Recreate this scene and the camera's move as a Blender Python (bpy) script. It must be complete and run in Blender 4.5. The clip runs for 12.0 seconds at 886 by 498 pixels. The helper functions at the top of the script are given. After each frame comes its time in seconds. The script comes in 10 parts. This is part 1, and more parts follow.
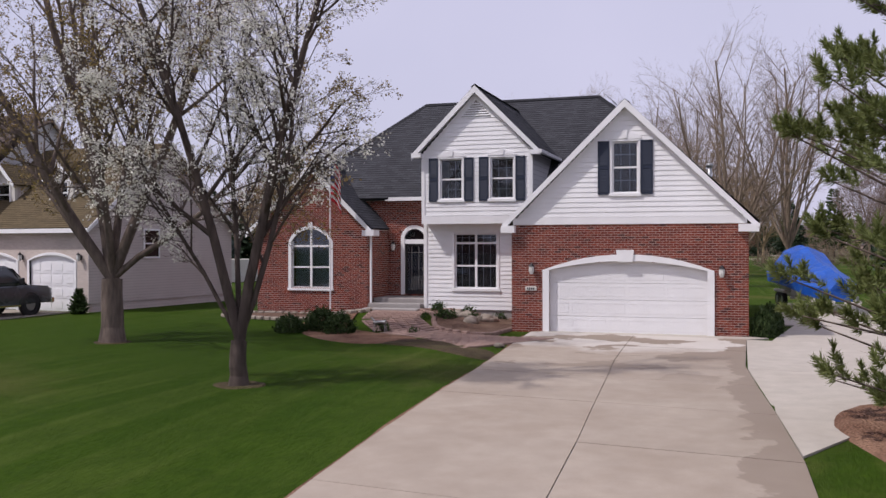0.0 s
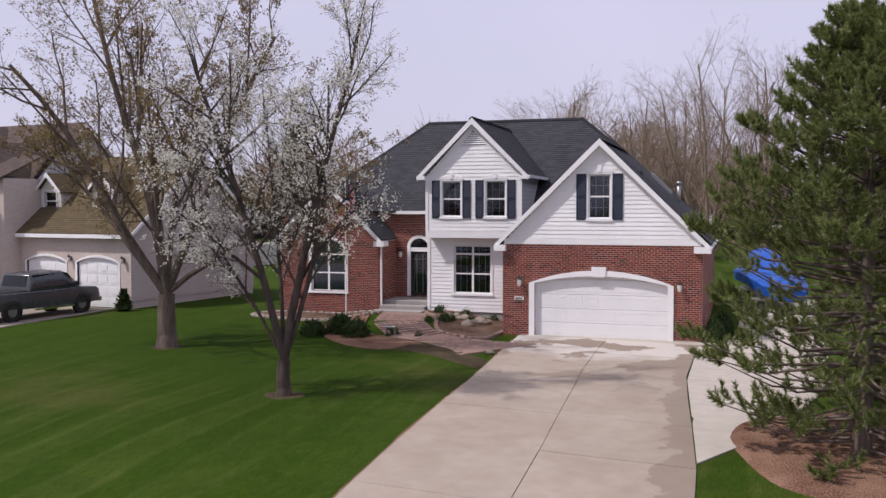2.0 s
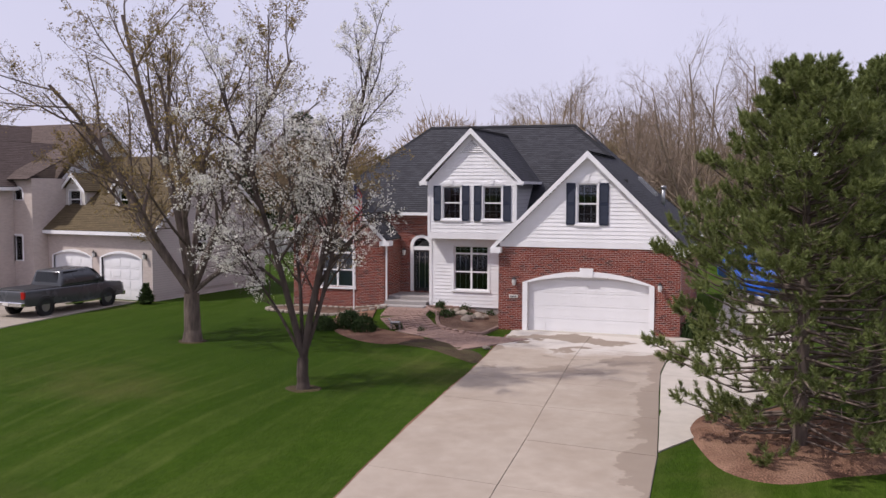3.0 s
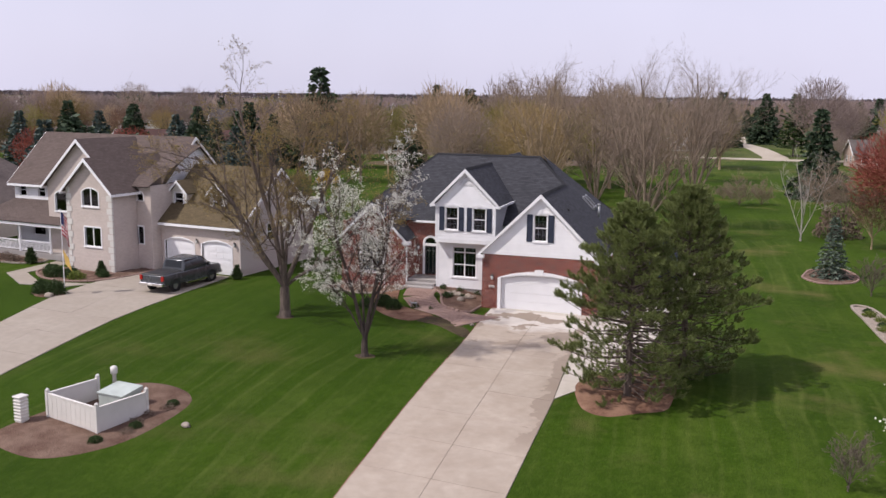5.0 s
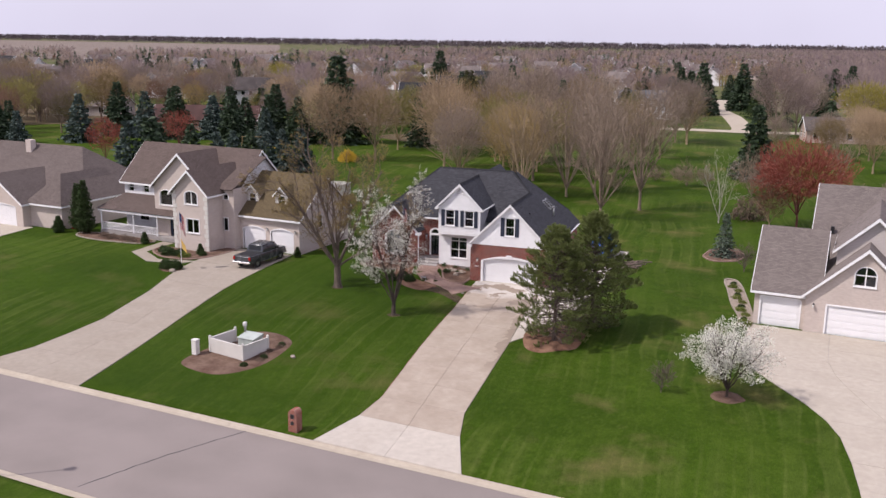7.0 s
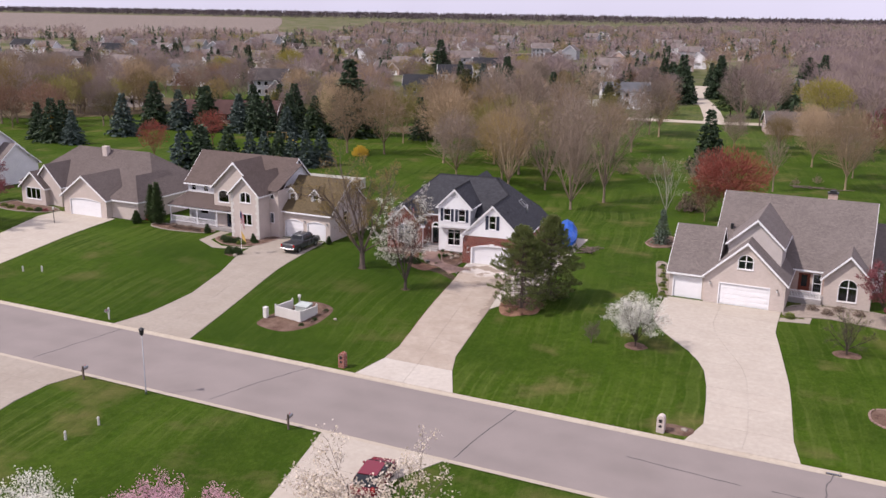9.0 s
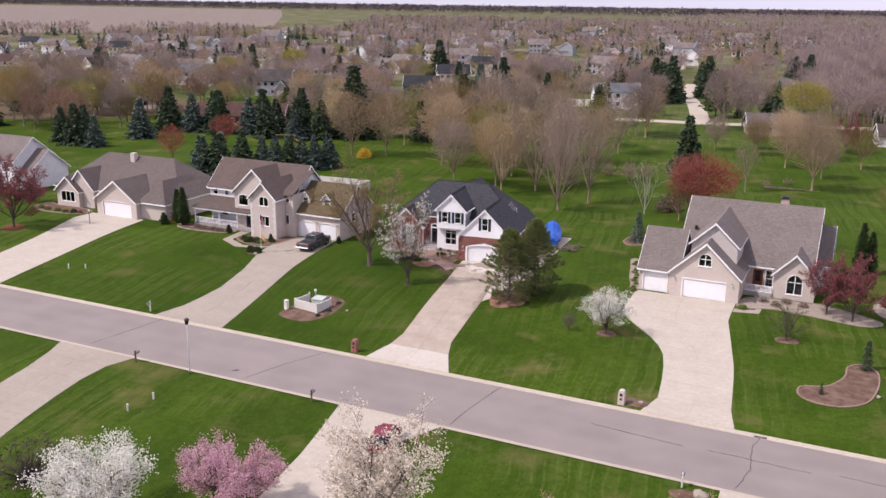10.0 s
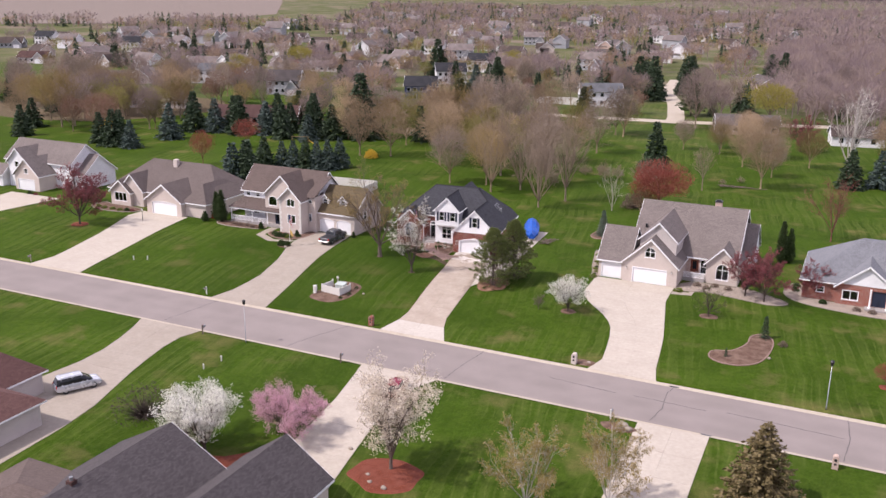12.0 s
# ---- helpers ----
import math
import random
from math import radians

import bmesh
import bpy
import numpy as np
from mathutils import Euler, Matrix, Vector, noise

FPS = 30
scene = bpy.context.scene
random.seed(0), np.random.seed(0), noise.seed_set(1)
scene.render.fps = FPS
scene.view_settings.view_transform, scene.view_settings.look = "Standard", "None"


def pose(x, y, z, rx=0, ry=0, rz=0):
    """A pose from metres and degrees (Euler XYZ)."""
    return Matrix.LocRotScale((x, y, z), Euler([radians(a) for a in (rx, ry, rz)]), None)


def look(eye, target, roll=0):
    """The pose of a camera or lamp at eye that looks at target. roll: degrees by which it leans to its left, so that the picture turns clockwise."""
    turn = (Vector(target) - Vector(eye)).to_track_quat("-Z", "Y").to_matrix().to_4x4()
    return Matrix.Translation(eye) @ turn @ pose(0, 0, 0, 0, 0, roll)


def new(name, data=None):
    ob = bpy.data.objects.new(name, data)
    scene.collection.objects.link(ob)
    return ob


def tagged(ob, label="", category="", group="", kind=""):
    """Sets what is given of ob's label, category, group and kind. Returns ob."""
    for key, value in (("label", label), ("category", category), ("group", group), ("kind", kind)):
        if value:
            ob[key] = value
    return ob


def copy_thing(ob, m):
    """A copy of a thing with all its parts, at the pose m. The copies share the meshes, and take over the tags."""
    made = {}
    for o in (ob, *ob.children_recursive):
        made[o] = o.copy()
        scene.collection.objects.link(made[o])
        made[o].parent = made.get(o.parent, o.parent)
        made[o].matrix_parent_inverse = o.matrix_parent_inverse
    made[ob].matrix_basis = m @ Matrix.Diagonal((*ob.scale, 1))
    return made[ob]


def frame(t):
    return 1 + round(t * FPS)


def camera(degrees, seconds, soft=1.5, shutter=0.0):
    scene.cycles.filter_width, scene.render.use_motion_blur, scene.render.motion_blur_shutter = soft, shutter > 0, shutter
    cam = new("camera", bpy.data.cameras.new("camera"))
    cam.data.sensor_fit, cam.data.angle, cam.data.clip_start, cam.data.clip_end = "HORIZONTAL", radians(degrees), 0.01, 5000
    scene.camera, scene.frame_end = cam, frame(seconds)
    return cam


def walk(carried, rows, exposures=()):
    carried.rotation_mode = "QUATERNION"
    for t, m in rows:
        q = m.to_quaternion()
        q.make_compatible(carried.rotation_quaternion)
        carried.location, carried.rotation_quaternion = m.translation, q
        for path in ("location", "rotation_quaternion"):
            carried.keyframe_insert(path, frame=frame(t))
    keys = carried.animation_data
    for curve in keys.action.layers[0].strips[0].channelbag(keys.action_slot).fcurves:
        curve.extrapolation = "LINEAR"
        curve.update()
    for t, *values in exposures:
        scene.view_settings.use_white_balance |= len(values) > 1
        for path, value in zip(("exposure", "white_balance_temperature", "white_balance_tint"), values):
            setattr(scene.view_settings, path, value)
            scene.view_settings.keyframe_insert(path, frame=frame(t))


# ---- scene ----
cam = camera(51.6, 12.0)
METRES, EYE, TILT, LEAN, TURN = 124.0, 2.82, -0.2, 0.1, 25.0
ROWS = [
    (0.0, 0.0, 0.0, 0.0, 0.0, 0.0, -0.0),
    (0.5, 0.0, -0.0089, 0.0034, 0.02, -0.4, -0.04),
    (1.0, 0.0001, -0.019, 0.0082, 0.05, -1.01, -0.1),
    (1.5, 0.0001, -0.0297, 0.0124, 0.07, -1.73, -0.09),
    (2.0, 0.0002, -0.0407, 0.0164, 0.11, -2.36, -0.07),
    (2.5, 0.0002, -0.0525, 0.0205, 0.14, -3.0, -0.11),
    (3.0, 0.0002, -0.0654, 0.0249, 0.16, -3.63, -0.21),
    (5.0, -0.0006, -0.2183, 0.0832, 0.29, -9.22, -0.76),
    (5.5, -0.0003, -0.2688, 0.101, 0.35, -10.4, -0.85),
    (6.0, -0.0002, -0.3225, 0.1184, 0.41, -11.36, -0.83),
    (6.5, 0.0008, -0.3741, 0.1355, 0.49, -12.02, -0.8),
    (7.0, 0.001, -0.4258, 0.1524, 0.49, -12.69, -0.88),
    (9.0, 0.0038, -0.6324, 0.2178, 0.54, -14.48, -0.85),
    (9.5, 0.0051, -0.6861, 0.2356, 0.53, -14.74, -0.8),
    (10.0, 0.0064, -0.7383, 0.2547, 0.51, -15.07, -0.76),
    (10.5, 0.0079, -0.79, 0.2713, 0.5, -15.39, -0.72),
    (11.0, 0.0082, -0.8411, 0.2882, 0.48, -15.63, -0.71),
    (11.5, 0.0092, -0.8939, 0.3068, 0.45, -15.9, -0.67),
    (12.0, 0.0103, -0.9447, 0.3264, 0.44, -16.18, -0.65),
]
walk(cam, [(t, pose(0, 0, EYE, TILT, LEAN, TURN) @ pose(METRES * x, METRES * y, METRES * z, 90 + pitch, roll, yaw)) for t, x, y, z, yaw, pitch, roll in ROWS],
     [(0.0, -0.2, 6150, 18), (3.0, -0.05, 6250, 18), (5.5, 0.12, 6300, 16), (7.0, 0.13, 6350, 18), (9.0, 0.2, 6350, 20), (12.0, 0.43, 6350, 21)])

# ---- world and sun ----
SHADOW = Vector((0.74, 0.67, 0)).normalized()      # the way the shadows fall
SUN_UP = radians(52)
world = bpy.data.worlds.new("world")
scene.world = world
world.use_nodes = True
wn, wl = world.node_tree.nodes, world.node_tree.links
wn.clear()
sky = wn.new("ShaderNodeTexSky")
sky.sky_type, sky.sun_disc, sky.sun_elevation = "NISHITA", False, SUN_UP
sky.sun_rotation = math.atan2(-SHADOW.x, -SHADOW.y)
sky.dust_density, sky.air_density = 3.0, 1.0
# a thin bright veil of high cloud over the sky
veil_noise = wn.new("ShaderNodeTexNoise")
veil_noise.inputs["Scale"].default_value = 1.6
veil_noise.inputs["Detail"].default_value = 5
veil_ramp = wn.new("ShaderNodeMapRange")
veil_ramp.inputs["From Min"].default_value, veil_ramp.inputs["From Max"].default_value = 0.3, 0.7
veil_ramp.inputs["To Min"].default_value, veil_ramp.inputs["To Max"].default_value = 0.7, 0.9
veil = wn.new("ShaderNodeMix")
veil.data_type = "RGBA"
veil.inputs["B"].default_value = (8.1, 7.9, 9.3, 1)
wbg, wout = wn.new("ShaderNodeBackground"), wn.new("ShaderNodeOutputWorld")
wbg.inputs["Strength"].default_value = 0.1
wl.new(veil_noise.outputs["Fac"], veil_ramp.inputs["Value"])
wl.new(veil_ramp.outputs["Result"], veil.inputs["Factor"])
wl.new(sky.outputs["Color"], veil.inputs["A"])
wl.new(veil.outputs["Result"], wbg.inputs["Color"])
wl.new(wbg.outputs["Background"], wout.inputs["Surface"])
sun = new("sun", bpy.data.lights.new("sun", "SUN"))
sun.data.energy, sun.data.angle, sun.data.color = 3.6, radians(1.2), (1.0, 0.94, 0.84)
sun.matrix_world = look((0, 0, 60), Vector((0, 0, 60)) + SHADOW * math.cos(SUN_UP) + Vector((0, 0, -math.sin(SUN_UP))))

# ---- tools ----
rng = np.random.default_rng(7)


class Thing:
    """A top-level thing: an Empty at its base, with its parts as children in its own frame."""

    def __init__(self, name, label, category, x=0, y=0, z=0, turn=0, group="", kind=""):
        self.root = new(name)
        self.root.empty_display_size = 0.3
        self.root.matrix_basis = pose(x, y, z, 0, 0, turn)
        tagged(self.root, label, category, group, kind)

    def part(self, name, bm, material, parent=None, label="", smooth=False, kind=""):
        return part(name, bm, material, parent or self.root, label, smooth, kind)


def mesh_of(name, bm, material, smooth=False):
    me = bpy.data.meshes.new(name)
    bm.normal_update()
    bm.to_mesh(me)
    bm.free()
    if material:
        me.materials.append(material)
    if smooth:
        me.polygons.foreach_set("use_smooth", [True] * len(me.polygons))
    return me


COURSES = {}      # the shingle strips that belong to a roof in the making


def part(name, bm, material, parent, label="", smooth=False, kind=""):
    strips = COURSES.pop(id(bm), None)
    ob = new(name, mesh_of(name, bm, material, smooth))
    ob.parent = parent
    if strips:
        sh = new("shingles", mesh_of("shingles", strips, material))
        sh.parent = ob
        tagged(sh, kind="stuff")
    return tagged(ob, label, "", "", kind)


def parts_of(name, bm, material, parent, label=""):
    """Links each loose piece of a bmesh as a part of its own."""
    left = set(bm.faces)
    while left:
        pile, piece = [left.pop()], []
        while pile:
            f = pile.pop()
            piece.append(f)
            for e in f.edges:
                for g in e.link_faces:
                    if g in left:
                        left.remove(g)
                        pile.append(g)
        one, vs = bmesh.new(), {}
        for f in piece:
            for v in f.verts:
                if v not in vs:
                    vs[v] = one.verts.new(v.co)
            one.faces.new([vs[v] for v in f.verts])
        part(name, one, material, parent, label)
    bm.free()


def arrays_mesh(name, verts, faces, material, smooth=False):
    """A mesh from numpy arrays; faces all of one size."""
    me = bpy.data.meshes.new(name)
    n, k = faces.shape
    me.vertices.add(len(verts))
    me.vertices.foreach_set("co", np.asarray(verts, np.float32).ravel())
    me.loops.add(n * k)
    me.loops.foreach_set("vertex_index", np.asarray(faces, np.int32).ravel())
    me.polygons.add(n)
    me.polygons.foreach_set("loop_start", np.arange(0, n * k, k, dtype=np.int32))
    me.polygons.foreach_set("use_smooth", np.full(n, smooth))
    me.update(calc_edges=True)
    me.materials.append(material)
    return me


def box(bm, x0, x1, y0, y1, z0, z1):
    v = [bm.verts.new(p) for p in ((x0, y0, z0), (x1, y0, z0), (x1, y1, z0), (x0, y1, z0), (x0, y0, z1), (x1, y0, z1), (x1, y1, z1), (x0, y1, z1))]
    for f in ((3, 2, 1, 0), (4, 5, 6, 7), (0, 1, 5, 4), (1, 2, 6, 5), (2, 3, 7, 6), (3, 0, 4, 7)):
        bm.faces.new([v[i] for i in f])
    return v


def boxes(*list_of):
    bm = bmesh.new()
    for b in list_of:
        box(bm, *b)
    return bm


def soft_box(x0, x1, y0, y1, z0, z1, r=0.02, seg=1):
    bm = bmesh.new()
    box(bm, x0, x1, y0, y1, z0, z1)
    bmesh.ops.bevel(bm, geom=bm.edges[:], offset=r, segments=seg, affect="EDGES", profile=0.5)
    return bm


def prism(bm, front, back):
    """A solid between two loops of points of the same number."""
    a, b = [bm.verts.new(p) for p in front], [bm.verts.new(p) for p in back]
    bm.faces.new(a)
    bm.faces.new(b[::-1])
    for i in range(len(a)):
        j = (i + 1) % len(a)
        bm.faces.new((a[j], a[i], b[i], b[j]))


def slab(bm, poly, thick):
    """A plate under a 3D polygon, thick downwards."""
    prism(bm, poly, [(p[0], p[1], p[2] - thick) for p in poly])


def upright(bm, poly, w0, w1):
    """A prism from a polygon of (u, z) between the depths w0 (front) and w1."""
    prism(bm, [(u, w0, z) for u, z in poly], [(u, w1, z) for u, z in poly])


def tube(bm, p, q, r0, r1=None, n=8, caps=True):
    p, q, r1 = Vector(p), Vector(q), r0 if r1 is None else r1
    m = (q - p).to_track_quat("Z", "Y").to_matrix()
    a, b = [], []
    for i in range(n):
        c = Vector((math.cos(math.tau * i / n), math.sin(math.tau * i / n), 0))
        a.append(bm.verts.new(p + m @ c * r0))
        b.append(bm.verts.new(q + m @ c * r1))
    for i in range(n):
        j = (i + 1) % n
        bm.faces.new((a[i], a[j], b[j], b[i]))
    if caps:
        bm.faces.new(a[::-1])
        bm.faces.new(b)


def lathe(profile, n=16, at=(0, 0, 0)):
    """A turned solid from (radius, height) pairs."""
    bm = bmesh.new()
    rings = [[bm.verts.new((at[0] + r * math.cos(math.tau * i / n), at[1] + r * math.sin(math.tau * i / n), at[2] + z)) for i in range(n)] for r, z in profile]
    for a, b in zip(rings, rings[1:]):
        for i in range(n):
            j = (i + 1) % n
            bm.faces.new((a[i], a[j], b[j], b[i]))
    bm.faces.new(rings[0][::-1])
    bm.faces.new(rings[-1])
    return bm


def lumpy(radius, at, seed, flat=(1, 1, 1), rough=0.25, sub=2):
    """An uneven lump, for stones and mulch heaps."""
    bm = bmesh.new()
    bmesh.ops.create_icosphere(bm, subdivisions=sub, radius=1)
    off = Vector((seed * 7.13, seed * 3.7, seed))
    for v in bm.verts:
        k = 1 + rough * noise.noise(v.co * 1.6 + off)
        v.co = Vector((v.co.x * flat[0], v.co.y * flat[1], v.co.z * flat[2])) * k * radius + Vector(at)
    return bm


class Opening:
    """A hole in a wall: u0..u1 wide, from z0 to zs at the sides; rise: how much higher an arched top stands in the middle."""

    def __init__(self, u0, u1, z0, zs, rise=0.0):
        self.u0, self.u1, self.z0, self.zs, self.rise = u0, u1, z0, zs, rise
        self.uc, self.half = (u0 + u1) / 2, (u1 - u0) / 2
        self.radius = (self.half ** 2 + rise ** 2) / (2 * rise) if rise else 0

    def top(self, u):
        if not self.rise:
            return self.zs
        return self.zs + math.sqrt(max(self.radius ** 2 - (u - self.uc) ** 2, 0)) - (self.radius - self.rise)

    def cuts(self):
        n = 10 if self.rise else 1
        return [self.u0 + (self.u1 - self.u0) * i / n for i in range(n + 1)]

    def span(self, z):
        """The stretch of u that the hole takes at the height z, or None."""
        if z <= self.z0 or z >= self.zs + self.rise:
            return None
        if z <= self.zs:
            return self.u0, self.u1
        d = z - self.zs + self.radius - self.rise
        h = math.sqrt(max(self.radius ** 2 - d * d, 0))
        return self.uc - h, self.uc + h

    def grown(self, by, down=0.0):
        return Opening(self.u0 - by, self.u1 + by, self.z0 - down, self.zs, self.rise + by) if self.rise else Opening(self.u0 - by, self.u1 + by, self.z0 - down, self.zs + by)


class Face:
    """A front wall in the plane w: from u0 to u1, standing on z0, under a roofline of (u, z) points, with openings."""

    def __init__(self, w, u0, u1, z0, line, holes=()):
        self.w, self.u0, self.u1, self.z0, self.line, self.holes = w, u0, u1, z0, line, list(holes)

    def top(self, u):
        return float(np.interp(u, [p[0] for p in self.line], [p[1] for p in self.line]))

    def solid(self, thick):
        bm = bmesh.new()
        cuts = sorted({round(c, 4) for c in [self.u0, self.u1] + [p[0] for p in self.line if self.u0 < p[0] < self.u1] + [c for h in self.holes for c in h.cuts()]})
        for a, b in zip(cuts, cuts[1:]):
            m = (a + b) / 2
            z = [(self.z0, self.z0)]
            for h in sorted((h for h in self.holes if h.u0 < m < h.u1), key=lambda h: h.z0):
                z += [(h.z0, h.z0), (h.top(a), h.top(b))]
            z.append((self.top(a), self.top(b)))
            for lo, hi in zip(z[::2], z[1::2]):
                if hi[0] - lo[0] > 1e-3 or hi[1] - lo[1] > 1e-3:
                    upright(bm, [(a, lo[0]), (b, lo[1]), (b, hi[1]), (a, hi[0])], self.w, self.w + thick)
        bmesh.ops.remove_doubles(bm, verts=bm.verts[:], dist=0.001)
        return bm

    def free(self, z, grow=0.0):
        """The stretches of wall at the height z, outside all holes (made larger by grow)."""
        us = np.linspace(self.u0, self.u1, 400)
        ok = us[np.interp(us, [p[0] for p in self.line], [p[1] for p in self.line]) >= z]
        if not len(ok):
            return []
        spans = [(ok[0], ok[-1])]
        for h in self.holes:
            s = h.span(z)
            if s:
                s = s[0] - grow, s[1] + grow
                spans = [t for a, b in spans for t in ((a, min(b, s[0])), (max(a, s[1]), b)) if t[1] - t[0] > 0.02]
        return spans


def band(bm, inner, outer, w0, w1):
    """A flat moulding between two lines of (u, z) points."""
    for a, b, c, d in zip(inner, inner[1:], outer[1:], outer):
        upright(bm, [a, b, c, d], w0, w1)


def casing(hole, width, w0, w1, foot=None, down=0.0):
    """The moulding round a hole, with an arch where the hole has one."""
    bm = bmesh.new()
    big = hole.grown(width)
    foot = hole.z0 - down if foot is None else foot
    box(bm, big.u0, hole.u0, w0, w1, foot, hole.zs)
    box(bm, hole.u1, big.u1, w0, w1, foot, hole.zs)
    n = 12 if hole.rise else 1
    k = [i / n for i in range(n + 1)]
    inner = [(hole.u0 + (hole.u1 - hole.u0) * i, hole.top(hole.u0 + (hole.u1 - hole.u0) * i)) for i in k]
    outer = [(big.u0 + (big.u1 - big.u0) * i, max(big.top(big.u0 + (big.u1 - big.u0) * i), hole.zs)) for i in k]
    band(bm, inner, outer, w0, w1)
    bmesh.ops.remove_doubles(bm, verts=bm.verts[:], dist=0.001)
    return bm


def window(thing, hole, w, trim=0.1, cols=3, rows=2, sashes=2, halves=1, sill=True, label="white-framed window", parent=None, depth=0.16, transom=None):
    """A window in a hole: casing, sash bars, muntins, panes and a sill."""
    win = thing.part("window", casing(hole, trim, w - 0.035, w + depth), M_TRIM, parent, label)
    u0, u1, z0, z1 = hole.u0, hole.u1, hole.z0, hole.zs
    f, wf = 0.055, w + 0.05
    bm = bmesh.new()
    box(bm, u0, u0 + f, wf, wf + 0.05, z0, z1)
    box(bm, u1 - f, u1, wf, wf + 0.05, z0, z1)
    box(bm, u0 + f, u1 - f, wf + 0.001, wf + 0.049, z0, z0 + f)
    if not hole.rise:
        box(bm, u0 + f, u1 - f, wf + 0.001, wf + 0.049, z1 - f, z1)
    for i in range(1, halves):
        c = u0 + (u1 - u0) * i / halves
        box(bm, c - 0.045, c + 0.045, wf - 0.004, wf + 0.052, z0 + f, hole.top(c) - 0.01)
    zt = transom or z1
    if transom:
        box(bm, u0 + f, u1 - f, wf - 0.003, wf + 0.051, zt - 0.04, zt + 0.04)
    if sashes == 2:
        zm = (z0 + zt) / 2
        box(bm, u0 + f, u1 - f, wf - 0.001, wf + 0.05, zm - 0.03, zm + 0.03)
    part("sash_frame", bm, M_TRIM, win)
    bm = bmesh.new()
    m = 0.008
    for i in range(halves):
        a, b = u0 + (u1 - u0) * i / halves, u0 + (u1 - u0) * (i + 1) / halves
        for c in range(1, cols):
            x = a + (b - a) * c / cols
            box(bm, x - m, x + m, wf + 0.029, wf + 0.042, z0 + f, hole.top(x) - 0.02)
    for z, n in ((z0, zt - z0),):
        for r in range(1, rows * sashes):
            if sashes == 2 and r == rows:
                continue
            zz = z + n * r / (rows * sashes)
            box(bm, u0 + f, u1 - f, wf + 0.03, wf + 0.041, zz - m, zz + m)
    if transom:
        for r in (1,):
            zz = zt + (z1 - zt) * 0.55
            box(bm, u0 + f, u1 - f, wf + 0.03, wf + 0.041, zz - m, zz + m)
    if bm.verts:
        part("muntin_grid", bm, M_TRIM, win)
    else:
        bm.free()
    for i in range(halves):
        a, b = u0 + (u1 - u0) * i / halves + 0.01, u0 + (u1 - u0) * (i + 1) / halves - 0.01
        bm = bmesh.new()
        n = 8 if hole.rise else 1
        low = [(a, z0 + 0.01), (b, z0 + 0.01)]
        top = [(b - (b - a) * k / n, hole.top(b - (b - a) * k / n) - 0.005) for k in range(n + 1)]
        upright(bm, low + top, wf + 0.02, wf + 0.026)
        part("pane", bm, M_GLASS, win)
    if sill:
        part("sill", boxes((u0 - trim - 0.03, u1 + trim + 0.03, w - 0.07, w + 0.04, z0 - 0.09, z0 - 0.001)), M_TRIM, win)
    return win


def shutter(thing, u0, u1, z0, z1, w, material):
    """A panelled shutter with a raised border and slats."""
    bm = boxes((u0, u1, w - 0.02, w - 0.003, z0, z1), (u0, u0 + 0.05, w - 0.035, w - 0.019, z0, z1), (u1 - 0.05, u1, w - 0.035, w - 0.019, z0, z1))
    zm = (z0 + z1) / 2
    for a, b in ((z0, z0 + 0.06), (zm - 0.04, zm + 0.04), (z1 - 0.06, z1)):
        box(bm, u0 + 0.05, u1 - 0.05, w - 0.034, w - 0.019, a, b)
    z = z0 + 0.08
    while z < z1 - 0.08:
        if abs(z - zm) > 0.06:
            upright_slat = [(u0 + 0.05, w - 0.03, z), (u1 - 0.05, w - 0.03, z), (u1 - 0.05, w - 0.02, z + 0.035), (u0 + 0.05, w - 0.02, z + 0.035)]
            bm.faces.new([bm.verts.new(p) for p in upright_slat])
        z += 0.045
    return thing.part("shutter", bm, material, None, "dark blue-black louvred shutter")


def siding(face, wall, material, lap=0.2, grow=0.0, z0=None, z1=None):
    """Lap siding, board by board, on a face: each board an object of its own."""
    z = face.z0 if z0 is None else z0
    end = max(p[1] for p in face.line) if z1 is None else z1
    while z < end - 0.05:
        top = min(z + lap, end)
        for a, b in face.free(z + lap * 0.55, grow):
            bm = bmesh.new()
            w = face.w
            z_ = z + 0.008
            prism(bm, [(a, w - 0.022, z_), (b, w - 0.022, z_), (b, w - 0.002, z_), (a, w - 0.002, z_)], [(a, w - 0.006, top), (b, w - 0.006, top), (b, w - 0.002, top), (a, w - 0.002, top)])
            part("siding_board", bm, material, wall)
        z += lap


BRICK_L, BRICK_H, JOINT = 0.2, 0.062, 0.014


def brick_rows(face, grow=0.0, z0=None, z1=None):
    """The bricks of a face in running bond: (u0, u1, z0) each."""
    out, row = [], 0
    z = face.z0 if z0 is None else z0
    end = max(p[1] for p in face.line) if z1 is None else z1
    while z + BRICK_H < end + 0.02:
        for a, b in face.free(z + BRICK_H * 0.5, grow):
            u = math.floor(a / (BRICK_L + JOINT)) * (BRICK_L + JOINT) - (BRICK_L / 2 if row % 2 else 0)
            while u < b:
                p, q = max(u, a), min(u + BRICK_L, b)
                if q - p > 0.025:
                    out.append((p, q, z))
                u += BRICK_L + JOINT
        z += BRICK_H + JOINT
        row += 1
    return out


